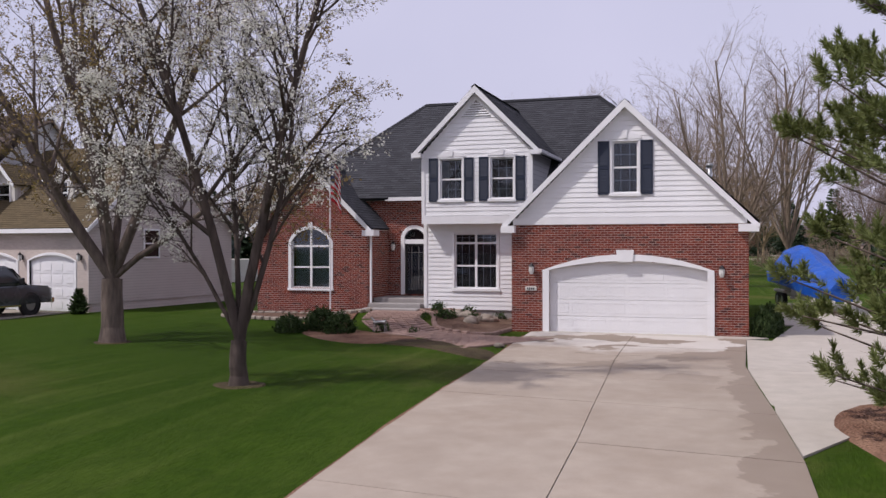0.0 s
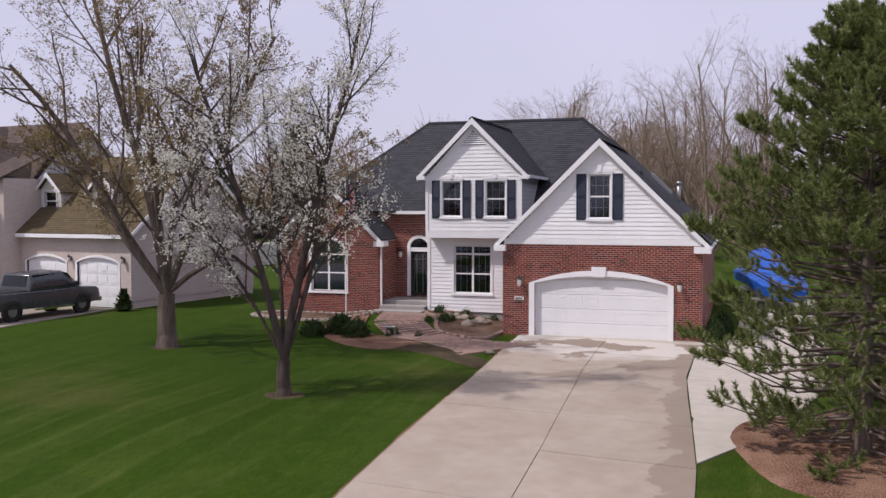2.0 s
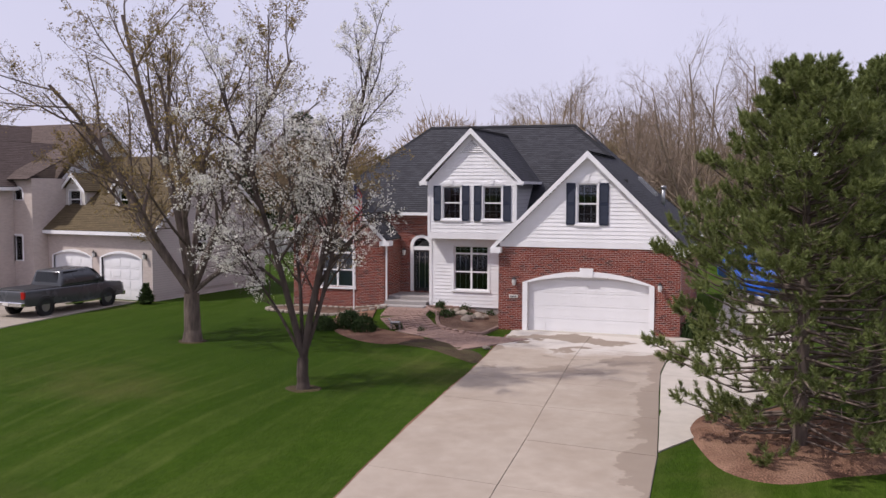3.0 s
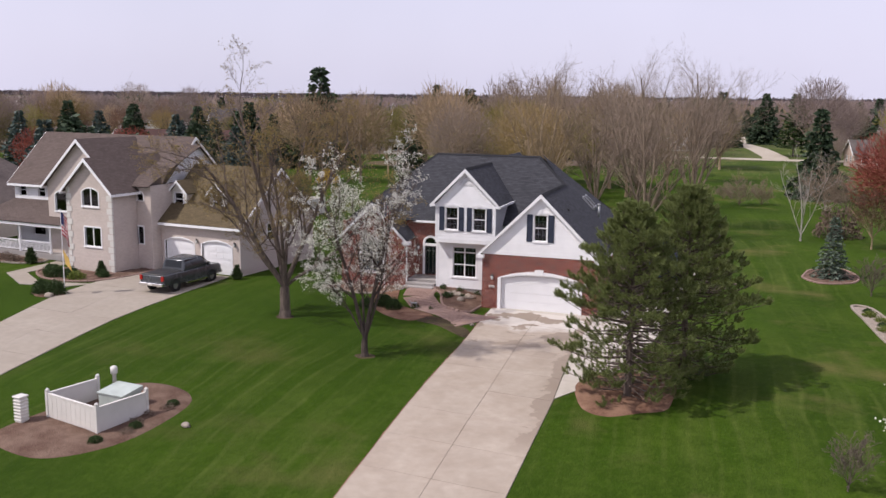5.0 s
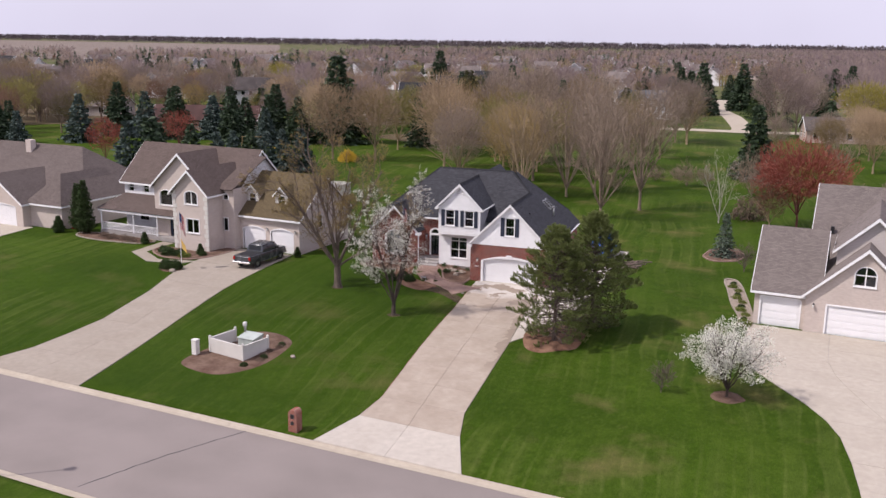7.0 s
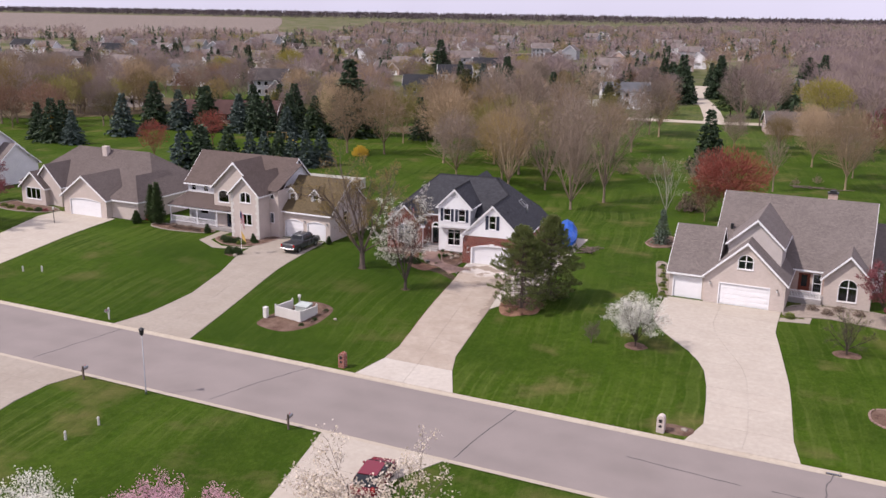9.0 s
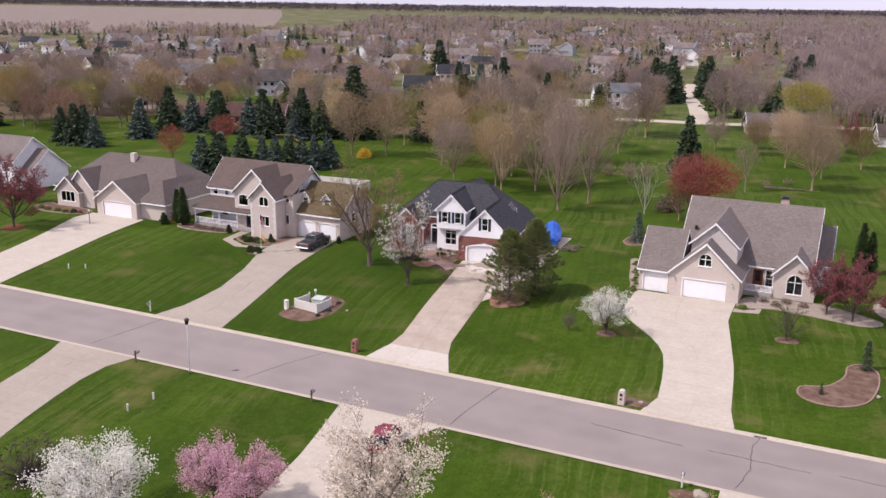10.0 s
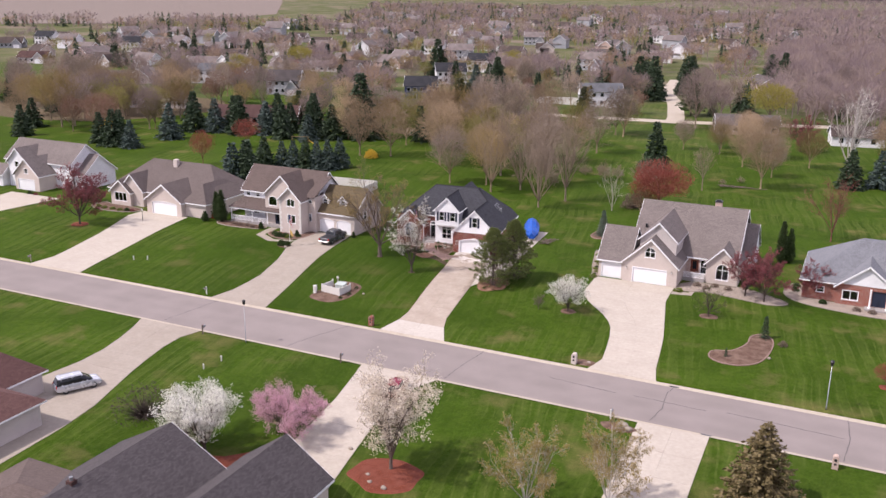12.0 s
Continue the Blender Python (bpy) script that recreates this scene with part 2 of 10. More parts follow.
def roof_plane(bm, poly, thick=0.06):
    """A roof slab with its shingle courses: the plate under the polygon and a thin lapped strip for each course. UVs run along the eave and up the slope."""
    P = [Vector(p) for p in poly]
    nrm = Vector((0, 0, 0))
    for i in range(1, len(P) - 1):
        nrm += (P[i] - P[0]).cross(P[i + 1] - P[0])
    nrm.normalize()
    if nrm.z < 0:
        nrm, P = -nrm, P[::-1]
    along = Vector((-nrm.y, nrm.x, 0)).normalized()
    up = nrm.cross(along)
    if up.z < 0:
        up, along = -up, -along
    strips = COURSES.setdefault(id(bm), None) or bmesh.new()
    COURSES[id(bm)] = strips
    o = P[0]

    def put(loop, bm=bm):
        uv = bm.loops.layers.uv.get("UVMap") or bm.loops.layers.uv.new("UVMap")
        vs = [bm.verts.new(p) for p in loop]
        f = bm.faces.new(vs)
        for l in f.loops:
            d = l.vert.co - o
            l[uv].uv = (d.dot(along) + o.x * 0.37, d.dot(up))
        return f
    base = [p - nrm * 0.004 for p in P]
    put(base)
    put([p - nrm * thick for p in P][::-1])
    for i in range(len(P)):
        j = (i + 1) % len(P)
        put([base[j], base[i], P[i] - nrm * thick, P[j] - nrm * thick])
    st = [((p - o).dot(along), (p - o).dot(up)) for p in P]
    v0, v1 = min(s[1] for s in st), max(s[1] for s in st)
    step = 0.145
    n = max(1, math.ceil((v1 - v0) / step))
    for k in range(n):
        a, b = v0 + k * step, min(v0 + (k + 1) * step + 0.01, v1)
        poly2 = clip_v(clip_v(st, a, 1), b, -1)
        if len(poly2) < 3:
            continue
        put([o + along * s + up * t + nrm * (0.014 - 0.011 * (t - a) / step) for s, t in poly2], strips)
        ends = [s for s, t in poly2 if abs(t - a) < 1e-6]
        if len(ends) >= 2:
            l, r = min(ends), max(ends)
            put([o + along * l + up * a - nrm * 0.003, o + along * r + up * a - nrm * 0.003, o + along * r + up * a + nrm * 0.014, o + along * l + up * a + nrm * 0.014], strips)


def clip_v(poly, v, sign):
    """Cuts a polygon of (s, t) at t = v, and keeps what lies above (sign 1) or below (-1)."""
    out = []
    for i, p in enumerate(poly):
        q = poly[(i + 1) % len(poly)]
        dp, dq = (p[1] - v) * sign, (q[1] - v) * sign
        if dp >= 0:
            out.append(p)
        if dp * dq < 0:
            k = dp / (dp - dq)
            out.append((p[0] + (q[0] - p[0]) * k, v))
    return out


def board(bm, p, q, deep, wide, drop=(0, 0, -1)):
    """A trim board along p-q: deep downwards (drop) and wide outwards to -y."""
    p, q, d = Vector(p), Vector(q), Vector(drop).normalized() * deep
    o = Vector((0, -wide, 0))
    prism(bm, [p + o, q + o, q + o + d, p + o + d], [p, q, q + d, p + d])

# ---- materials ----
class Nodes:
    """A short way to write node materials."""

    def __init__(self, name):
        self.mat = bpy.data.materials.new(name)
        self.mat.use_nodes = True
        self.n, self.l = self.mat.node_tree.nodes, self.mat.node_tree.links
        self.bsdf = self.n["Principled BSDF"]
        self.co = self.n.new("ShaderNodeTexCoord").outputs["Object"]

    def node(self, kind, **sets):
        nd = self.n.new("ShaderNode" + kind)
        for k, v in sets.items():
            k = k.replace("_", " ")
            if hasattr(v, "is_output"):
                self.l.new(v, nd.inputs[k])
            else:
                nd.inputs[k].default_value = v
        return nd

    def noise(self, scale, detail=4, co=None, rough=0.55):
        nd = self.node("TexNoise", Vector=co or self.co, Scale=scale, Detail=detail, Roughness=rough)
        return nd.outputs["Fac"]

    def range(self, value, a, b, lo=0.0, hi=1.0):
        nd = self.node("MapRange", Value=value)
        for k, v in (("From Min", a), ("From Max", b), ("To Min", lo), ("To Max", hi)):
            nd.inputs[k].default_value = v
        return nd.outputs["Result"]

    def mix(self, fac, a, b, how="MIX"):
        nd = self.n.new("ShaderNodeMix")
        nd.data_type, nd.blend_type = "RGBA", how
        for k, v in (("Factor", fac), ("A", a), ("B", b)):
            if hasattr(v, "is_output"):
                self.l.new(v, nd.inputs[k])
            elif k == "Factor":
                nd.inputs[k].default_value = v
            else:
                nd.inputs[k].default_value = (*v, 1)
        return nd.outputs["Result"]

    def math(self, how, a, b=0.0):
        nd = self.n.new("ShaderNodeMath")
        nd.operation = how
        for i, v in enumerate((a, b)):
            if hasattr(v, "is_output"):
                self.l.new(v, nd.inputs[i])
            else:
                nd.inputs[i].default_value = v
        return nd.outputs[0]

    def axes(self, co=None):
        nd = self.node("SeparateXYZ", Vector=co or self.co)
        return nd.outputs

    def turned(self, degrees, scale=(1, 1, 1), co=None):
        nd = self.node("Mapping", Vector=co or self.co)
        nd.inputs["Rotation"].default_value = (0, 0, radians(degrees))
        nd.inputs["Scale"].default_value = scale
        return nd.outputs["Vector"]

    def random(self):
        return self.n.new("ShaderNodeObjectInfo").outputs["Random"]

    def island(self):
        return self.n.new("ShaderNodeNewGeometry").outputs["Random Per Island"]

    def done(self, colour, rough=0.7, bump=None, strength=0.3, dist=0.01, metal=0.0, spec=0.4):
        b = self.bsdf
        for key, v in (("Base Color", colour), ("Roughness", rough), ("Metallic", metal), ("Specular IOR Level", spec)):
            if hasattr(v, "is_output"):
                self.l.new(v, b.inputs[key])
            else:
                b.inputs[key].default_value = (*v, 1) if key == "Base Color" else v
        if bump is not None:
            nd = self.node("Bump", Height=bump, Strength=strength, Distance=dist)
            self.l.new(nd.outputs["Normal"], b.inputs["Normal"])
        return self.mat


def dab(c, k):
    return tuple(min(1, v * k) for v in c)


def plain(name, colour, rough=0.6, scale=1.2, vary=0.25, fine=25, bump=0.15, dist=0.004, metal=0.0, rand=0.0, spec=0.4):
    """A surface with soft blotches, fine grain and a little relief."""
    s = Nodes(name)
    big = s.range(s.noise(scale, 5), 0.3, 0.7)
    small = s.range(s.noise(fine, 3), 0.25, 0.75)
    c = s.mix(big, dab(colour, 1 - vary), dab(colour, 1 + vary * 0.6))
    c = s.mix(s.math("MULTIPLY", small, 0.35), c, dab(colour, 1 - vary * 0.9))
    if rand:
        c = s.mix(s.math("MULTIPLY", s.random(), rand), c, dab(colour, 0.55))
    return s.done(c, s.range(big, 0, 1, rough - 0.06, rough + 0.06), small, bump, dist, metal, spec)


def glass_material():
    """Window glass: clear at a glance, glossy at a slant."""
    s = Nodes("window_glass")
    out = s.n["Material Output"]
    clear, gloss = s.n.new("ShaderNodeBsdfTransparent"), s.n.new("ShaderNodeBsdfGlossy")
    clear.inputs["Color"].default_value = (0.66, 0.72, 0.8, 1)
    gloss.inputs["Roughness"].default_value = 0.03
    fres = s.n.new("ShaderNodeFresnel")
    fres.inputs["IOR"].default_value = 1.62
    mixer = s.n.new("ShaderNodeMixShader")
    s.l.new(s.math("ADD", fres.outputs["Fac"], 0.01), mixer.inputs["Fac"])
    s.l.new(clear.outputs[0], mixer.inputs[1])
    s.l.new(gloss.outputs[0], mixer.inputs[2])
    s.l.new(mixer.outputs[0], out.inputs["Surface"])
    return s.mat


def lawn_material():
    """Mown grass: stripes along the mowing way, thin and lush patches, blade-size grain; rough brown-green land beyond the gardens."""
    s = Nodes("mown_lawn")
    ax = s.axes()
    across = s.math("ADD", ax[0], s.math("MULTIPLY", ax[1], 0.18))
    xs = s.math("ADD", across, s.math("MULTIPLY", s.noise(0.07, 2), 3.0))
    band = s.range(s.math("SINE", s.math("MULTIPLY", xs, 2.9)), -0.4, 0.4)
    track = s.range(s.math("SINE", s.math("MULTIPLY", xs, 6.4)), 0.62, 1.0)
    seen = s.range(s.noise(0.06, 3), 0.42, 0.62, 0.05, 1.0)
    blade = s.noise(16, 4, s.turned(-10, (1, 0.35, 1)), 0.7)
    clump = s.range(s.noise(1.1, 6, rough=0.65), 0.32, 0.68)
    deep, lush, pale, thin = (0.027, 0.056, 0.005), (0.052, 0.098, 0.008), (0.15, 0.18, 0.045), (0.165, 0.135, 0.055)
    c = s.mix(s.range(s.noise(0.09, 4), 0.35, 0.65), deep, lush)
    c = s.mix(s.math("MULTIPLY", s.math("MULTIPLY", band, seen), 0.3), c, pale)
    c = s.mix(s.math("MULTIPLY", s.math("MULTIPLY", track, seen), s.range(s.noise(0.8, 4), 0.3, 0.7, 0.1, 0.75)), c, pale)
    mottle = s.range(s.noise(0.33, 6, s.turned(-12, (1, 0.55, 1)), 0.68), 0.4, 0.66)
    c = s.mix(s.math("MULTIPLY", mottle, 0.24), c, (0.098, 0.135, 0.02))
    c = s.mix(s.math("MULTIPLY", clump, 0.55), c, dab(deep, 0.8))
    worn = s.math("MULTIPLY", s.range(s.noise(0.13, 6, rough=0.6), 0.55, 0.72), 0.7)
    c = s.mix(worn, c, thin)
    c = s.mix(s.range(blade, 0.35, 0.8, 0.0, 0.6), c, dab(deep, 0.45))
    tuft = s.noise(4.5, 5, s.turned(-10, (1, 0.5, 1)), 0.7)
    c = s.mix(s.range(tuft, 0.5, 0.75, 0.0, 0.3), c, (0.1, 0.14, 0.022))
    x, y = s.axes()[0:2]
    # the yard before the brick house is a deeper green, fading outwards
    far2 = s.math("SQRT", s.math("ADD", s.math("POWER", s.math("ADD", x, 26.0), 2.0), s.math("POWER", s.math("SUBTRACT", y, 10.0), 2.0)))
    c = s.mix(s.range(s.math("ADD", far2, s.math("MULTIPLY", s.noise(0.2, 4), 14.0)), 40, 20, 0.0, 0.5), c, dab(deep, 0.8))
    rough_land = s.math("MULTIPLY", s.range(s.math("ADD", y, s.math("MULTIPLY", s.noise(0.012, 3), 220)), 260, 420), s.range(s.noise(0.022, 3), 0.46, 0.6, 0.3, 0.85))
    brown = s.mix(s.range(s.noise(0.03, 5), 0.4, 0.6), (0.2, 0.155, 0.128), (0.15, 0.135, 0.08))
    c = s.mix(rough_land, c, brown)
    return s.done(c, 0.85, s.math("ADD", blade, s.noise(3, 4)), 0.8, 0.06, spec=0.03)


def concrete_material(name, colour, stain=0.5, damp=False):
    """Broom-finished concrete with damp stains and tyre marks."""
    s = Nodes(name)
    big = s.range(s.noise(0.45, 6, rough=0.62), 0.38, 0.68)
    mid = s.range(s.noise(2.4, 5), 0.3, 0.7)
    grain = s.noise(55, 3)
    c = s.mix(mid, dab(colour, 0.9), dab(colour, 1.07))
    c = s.mix(s.math("MULTIPLY", big, stain), c, (colour[0] * 0.66, colour[1] * 0.61, colour[2] * 0.57))
    c = s.mix(s.range(grain, 0.35, 0.75, 0, 0.22), c, dab(colour, 0.6))
    c = s.mix(s.math("MULTIPLY", s.random(), 0.16), c, dab(colour, 0.72))
    rough = 0.85
    if damp:
        # wet patches with a sharp, wandering edge: by the garage and down the low side of the drive
        x, y = s.axes()[0:2]
        edge = s.noise(0.55, 5, rough=0.62)
        side = s.math("SUBTRACT", s.math("ADD", x, s.math("MULTIPLY", y, 0.153)), 0.95)
        run = s.math("MULTIPLY", s.range(s.math("ADD", side, s.math("MULTIPLY", edge, 3.2)), 1.15, 1.22), s.range(y, 7, 9))
        pool = s.math("MULTIPLY", s.range(s.noise(0.42, 4), 0.535, 0.55), s.range(y, 18.5, 20.5))
        wet = s.math("MAXIMUM", run, pool)
        dry = s.math("MULTIPLY", s.range(s.math("ADD", y, s.math("MULTIPLY", edge, 6)), 26.5, 28.5), s.math("SUBTRACT", 1.0, wet))
        c = s.mix(s.math("MULTIPLY", dry, 0.75), c, (0.56, 0.53, 0.49))
        c = s.mix(s.math("MULTIPLY", wet, 0.75), c, (0.225, 0.178, 0.138))
        rough = s.range(wet, 0, 1, 0.85, 0.72)
    return s.done(c, rough, grain, 0.25, 0.004, spec=0.25)


def asphalt_material():
    """Old grey asphalt with a pinkish stone, worn wheel paths and fine sealed cracks."""
    s = Nodes("asphalt")
    grain = s.noise(70, 3)
    y = s.axes()[1]
    lane = s.range(s.math("SINE", s.math("MULTIPLY", y, 2.1)), -1, 1)
    big = s.range(s.noise(0.2, 5), 0.35, 0.65)
    c = s.mix(big, (0.205, 0.176, 0.162), (0.245, 0.21, 0.195))
    c = s.mix(s.math("MULTIPLY", lane, 0.22), c, (0.275, 0.237, 0.22))
    c = s.mix(s.range(grain, 0.3, 0.7, 0, 0.4), c, (0.15, 0.136, 0.132))
    return s.done(c, 0.88, grain, 0.3, 0.006, spec=0.25)


def shingle_material(name, colour, light=1.2):
    """Asphalt shingles: tabs of uneven tone along each course, granules, streaks."""
    s = Nodes(name)
    uv = s.n.new("ShaderNodeTexCoord").outputs["UV"]
    br = s.node("TexBrick", Vector=uv, Scale=1.0)
    br.inputs["Color1"].default_value = (*dab(colour, 0.82), 1)
    br.inputs["Color2"].default_value = (*dab(colour, light), 1)
    br.inputs["Mortar"].default_value = (*dab(colour, 0.4), 1)
    br.inputs["Mortar Size"].default_value = 0.006
    br.inputs["Brick Width"].default_value, br.inputs["Row Height"].default_value = 0.32, 0.145
    wide = s.range(s.noise(0.35, 5), 0.35, 0.65)
    grain = s.noise(90, 2, uv)
    c = s.mix(s.math("MULTIPLY", wide, 0.35), br.outputs["Color"], dab(colour, 1.25))
    c = s.mix(s.range(grain, 0.35, 0.7, 0, 0.4), c, dab(colour, 0.55))
    return s.done(c, 0.9, s.math("ADD", grain, s.math("MULTIPLY", br.outputs["Fac"], -1.0)), 0.35, 0.006, spec=0.2)


def brick_material(name, a, b, c3):
    """Fired brick, each piece of its own tone."""
    s = Nodes(name)
    r = s.math("FRACT", s.math("ADD", s.random(), s.island()))
    ramp = s.mix(s.range(r, 0.0, 0.75), a, b)
    ramp = s.mix(s.range(r, 0.86, 0.94), ramp, c3)
    grain = s.noise(45, 4)
    c = s.mix(s.range(grain, 0.3, 0.75, 0, 0.45), ramp, dab(a, 0.6))
    return s.done(c, 0.85, grain, 0.35, 0.006, spec=0.2)


def wallbrick_material(name, a, b, mortar, scale=1.0):
    """Brickwork seen from afar."""
    s = Nodes(name)
    x, y, z = s.axes()[0:3]
    cmb = s.node("CombineXYZ", X=s.math("ADD", x, y), Y=z)
    br = s.node("TexBrick", Vector=cmb.outputs[0], Scale=scale)
    br.inputs["Color1"].default_value, br.inputs["Color2"].default_value, br.inputs["Mortar"].default_value = (*a, 1), (*b, 1), (*mortar, 1)
    br.inputs["Mortar Size"].default_value = 0.008
    br.inputs["Brick Width"].default_value, br.inputs["Row Height"].default_value = 0.21, 0.076
    big = s.range(s.noise(0.8, 5), 0.3, 0.7)
    c = s.mix(s.math("MULTIPLY", big, 0.3), br.outputs["Color"], dab(a, 0.75))
    return s.done(c, 0.85, br.outputs["Fac"], -0.3, 0.006, spec=0.2)


def lap_material(name, colour, lap=0.2):
    """Lap siding seen from afar: each course a soft step, with the shade under the next lap painted in."""
    s = Nodes(name)
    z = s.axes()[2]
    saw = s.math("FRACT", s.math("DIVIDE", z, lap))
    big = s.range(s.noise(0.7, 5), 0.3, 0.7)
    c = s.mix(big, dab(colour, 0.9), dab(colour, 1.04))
    # shadow line under the next board's edge, put into the colour
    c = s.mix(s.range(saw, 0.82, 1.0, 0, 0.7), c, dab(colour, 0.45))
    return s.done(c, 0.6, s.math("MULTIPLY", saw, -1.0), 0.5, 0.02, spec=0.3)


def bark_material(name, colour, other=None):
    """Furrowed bark; with another colour given, trees differ in tone from one to the next."""
    s = Nodes(name)
    n1 = s.noise(7, 5, s.turned(0, (1, 1, 0.2)))
    n2 = s.noise(2, 4)
    c = s.mix(s.range(n1, 0.35, 0.7), dab(colour, 0.55), dab(colour, 1.25))
    c = s.mix(s.range(n2, 0.4, 0.7, 0, 0.5), c, dab(colour, 0.8))
    if other:
        c = s.mix(s.random(), c, other)
    return s.done(c, 0.9, n1, 0.6, 0.03, spec=0.15)


def leaf_material(name, a, b, rough=0.65, spec=0.25, through_light=0.25, patch=None, differ=0.0):
    """Leaves, petals or needles: each of its own tone, with light through them; whole trees may lean to another tone."""
    s = Nodes(name)
    r = s.math("FRACT", s.math("ADD", s.island(), s.math("MULTIPLY", s.random(), 0.6)))
    c = s.mix(r, a, b)
    if patch:
        c = s.mix(s.range(s.noise(0.09, 2), 0.44, 0.58), c, patch)
    if differ:
        k = s.range(s.random(), 0, 1, 1 - differ, 1 + differ * 0.5)
        c = s.mix(1.0, c, s.node("CombineXYZ", X=k, Y=k, Z=k).outputs[0], "MULTIPLY")
    m = s.done(c, rough, spec=spec)
    tr = s.n.new("ShaderNodeBsdfTranslucent")
    s.l.new(c, tr.inputs["Color"])
    mixer = s.n.new("ShaderNodeMixShader")
    mixer.inputs["Fac"].default_value = through_light
    s.l.new(s.bsdf.outputs[0], mixer.inputs[1])
    s.l.new(tr.outputs[0], mixer.inputs[2])
    s.l.new(mixer.outputs[0], s.n["Material Output"].inputs["Surface"])
    return m


def mulch_material(name, a, b):
    s = Nodes(name)
    chip = s.node("TexVoronoi", Vector=s.co, Scale=18)
    big = s.range(s.noise(1.1, 5), 0.35, 0.65)
    c = s.mix(s.range(chip.outputs["Distance"], 0.0, 0.5), dab(a, 1.2), dab(a, 0.5))
    c = s.mix(s.math("MULTIPLY", big, 0.6), c, b)
    return s.done(c, 0.95, chip.outputs["Distance"], 0.9, 0.04, spec=0.1)


M_TRIM = plain("white_trim_paint", (0.83, 0.83, 0.84), 0.45, vary=0.06, bump=0.05)
M_SIDING = plain("white_vinyl_siding", (0.84, 0.84, 0.85), 0.5, vary=0.07, bump=0.05, rand=0.06)
M_GLASS = glass_material()
M_BLIND = plain("pale_blind", (0.62, 0.63, 0.64), 0.7, vary=0.1)
# near-black stands in for the shade inside rooms and slots
M_DARK = plain("painted_inner_dark", (0.03, 0.03, 0.032), 0.9)
M_SHUTTER = plain("blue_black_shutter", (0.018, 0.026, 0.05), 0.5, vary=0.15)
M_LAWN = lawn_material()
M_CONCRETE = concrete_material("driveway_concrete", (0.385, 0.328, 0.268), 0.6, True)
M_NEWCONC = concrete_material("pale_concrete", (0.325, 0.285, 0.237), 0.32)
M_BRIGHTCONC = concrete_material("bright_concrete", (0.43, 0.385, 0.325), 0.25)
M_APRON = concrete_material("new_white_concrete", (0.47, 0.43, 0.375), 0.25)
M_CURB = concrete_material("curb_concrete", (0.42, 0.37, 0.30), 0.35)
M_STEP = concrete_material("step_concrete", (0.34, 0.32, 0.31), 0.4)
M_ASPHALT = asphalt_material()
M_TAR = plain("crack_sealer", (0.03, 0.03, 0.032), 0.5)
M_SHINGLE = shingle_material("charcoal_shingles", (0.046, 0.047, 0.054), 1.45)
M_SHINGLE_BROWN = shingle_material("brown_shingles", (0.115, 0.088, 0.078))
M_SHINGLE_TAN = shingle_material("grey_brown_shingles", (0.17, 0.145, 0.135))
M_SHINGLE_DUSK = shingle_material("dusky_brown_shingles", (0.13, 0.106, 0.098))
M_SHINGLE_PALE = shingle_material("pale_rose_grey_shingles", (0.27, 0.228, 0.215))
M_SHINGLE_GREY = shingle_material("grey_shingles", (0.17, 0.175, 0.19))
M_SHINGLE_WORN = shingle_material("weathered_grey_shingles", (0.105, 0.09, 0.088))
M_SHINGLE_SLATE = shingle_material("dark_worn_shingles", (0.068, 0.06, 0.062), 1.4)
M_SHINGLE_RED = shingle_material("maroon_shingles", (0.12, 0.065, 0.058))
M_SHINGLE_MOSS = shingle_material("mossy_shingles", (0.115, 0.088, 0.05))
M_BRICK = brick_material("red_brick", (0.14, 0.032, 0.023), (0.275, 0.074, 0.047), (0.075, 0.026, 0.023))
M_MORTAR = plain("mortar", (0.52, 0.45, 0.41), 0.9, vary=0.15)
M_BRICKWALL = wallbrick_material("red_brickwork", (0.22, 0.06, 0.04), (0.30, 0.10, 0.065), (0.36, 0.30, 0.27))
M_BEIGEBRICK = wallbrick_material("beige_brickwork", (0.50, 0.425, 0.38), (0.58, 0.50, 0.45), (0.54, 0.49, 0.455))
M_PINKBRICK = wallbrick_material("rose_brickwork", (0.42, 0.29, 0.24), (0.50, 0.37, 0.31), (0.50, 0.44, 0.40))
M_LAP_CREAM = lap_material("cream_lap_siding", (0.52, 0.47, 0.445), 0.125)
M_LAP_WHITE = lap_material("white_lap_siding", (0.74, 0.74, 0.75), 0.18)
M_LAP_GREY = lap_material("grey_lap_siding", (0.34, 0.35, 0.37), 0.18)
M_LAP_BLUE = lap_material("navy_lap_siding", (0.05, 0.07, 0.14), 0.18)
M_DOOR_WHITE = plain("white_door_enamel", (0.80, 0.80, 0.81), 0.4, vary=0.04, bump=0.03)
M_BARK = bark_material("grey_brown_bark", (0.16, 0.125, 0.105))
M_BARK_DARK = bark_material("dark_bark", (0.09, 0.07, 0.06))
M_BARK_FAR = bark_material("grey_mauve_bark", (0.2, 0.155, 0.125), (0.34, 0.255, 0.16))
M_BARK_GREY = bark_material("grey_twig_bark", (0.28, 0.215, 0.162))
M_BARK_PALE = bark_material("pale_birch_bark", (0.48, 0.44, 0.40))
M_BUD = leaf_material("yellow_green_buds", (0.24, 0.19, 0.06), (0.30, 0.21, 0.09))
M_BUD_TAN = leaf_material("tan_buds", (0.25, 0.17, 0.09), (0.20, 0.16, 0.07))
M_PETAL = leaf_material("white_blossom", (0.80, 0.78, 0.74), (0.66, 0.66, 0.55), 0.6)
M_PETAL_PINK = leaf_material("pink_blossom", (0.52, 0.27, 0.34), (0.66, 0.44, 0.49), 0.6)
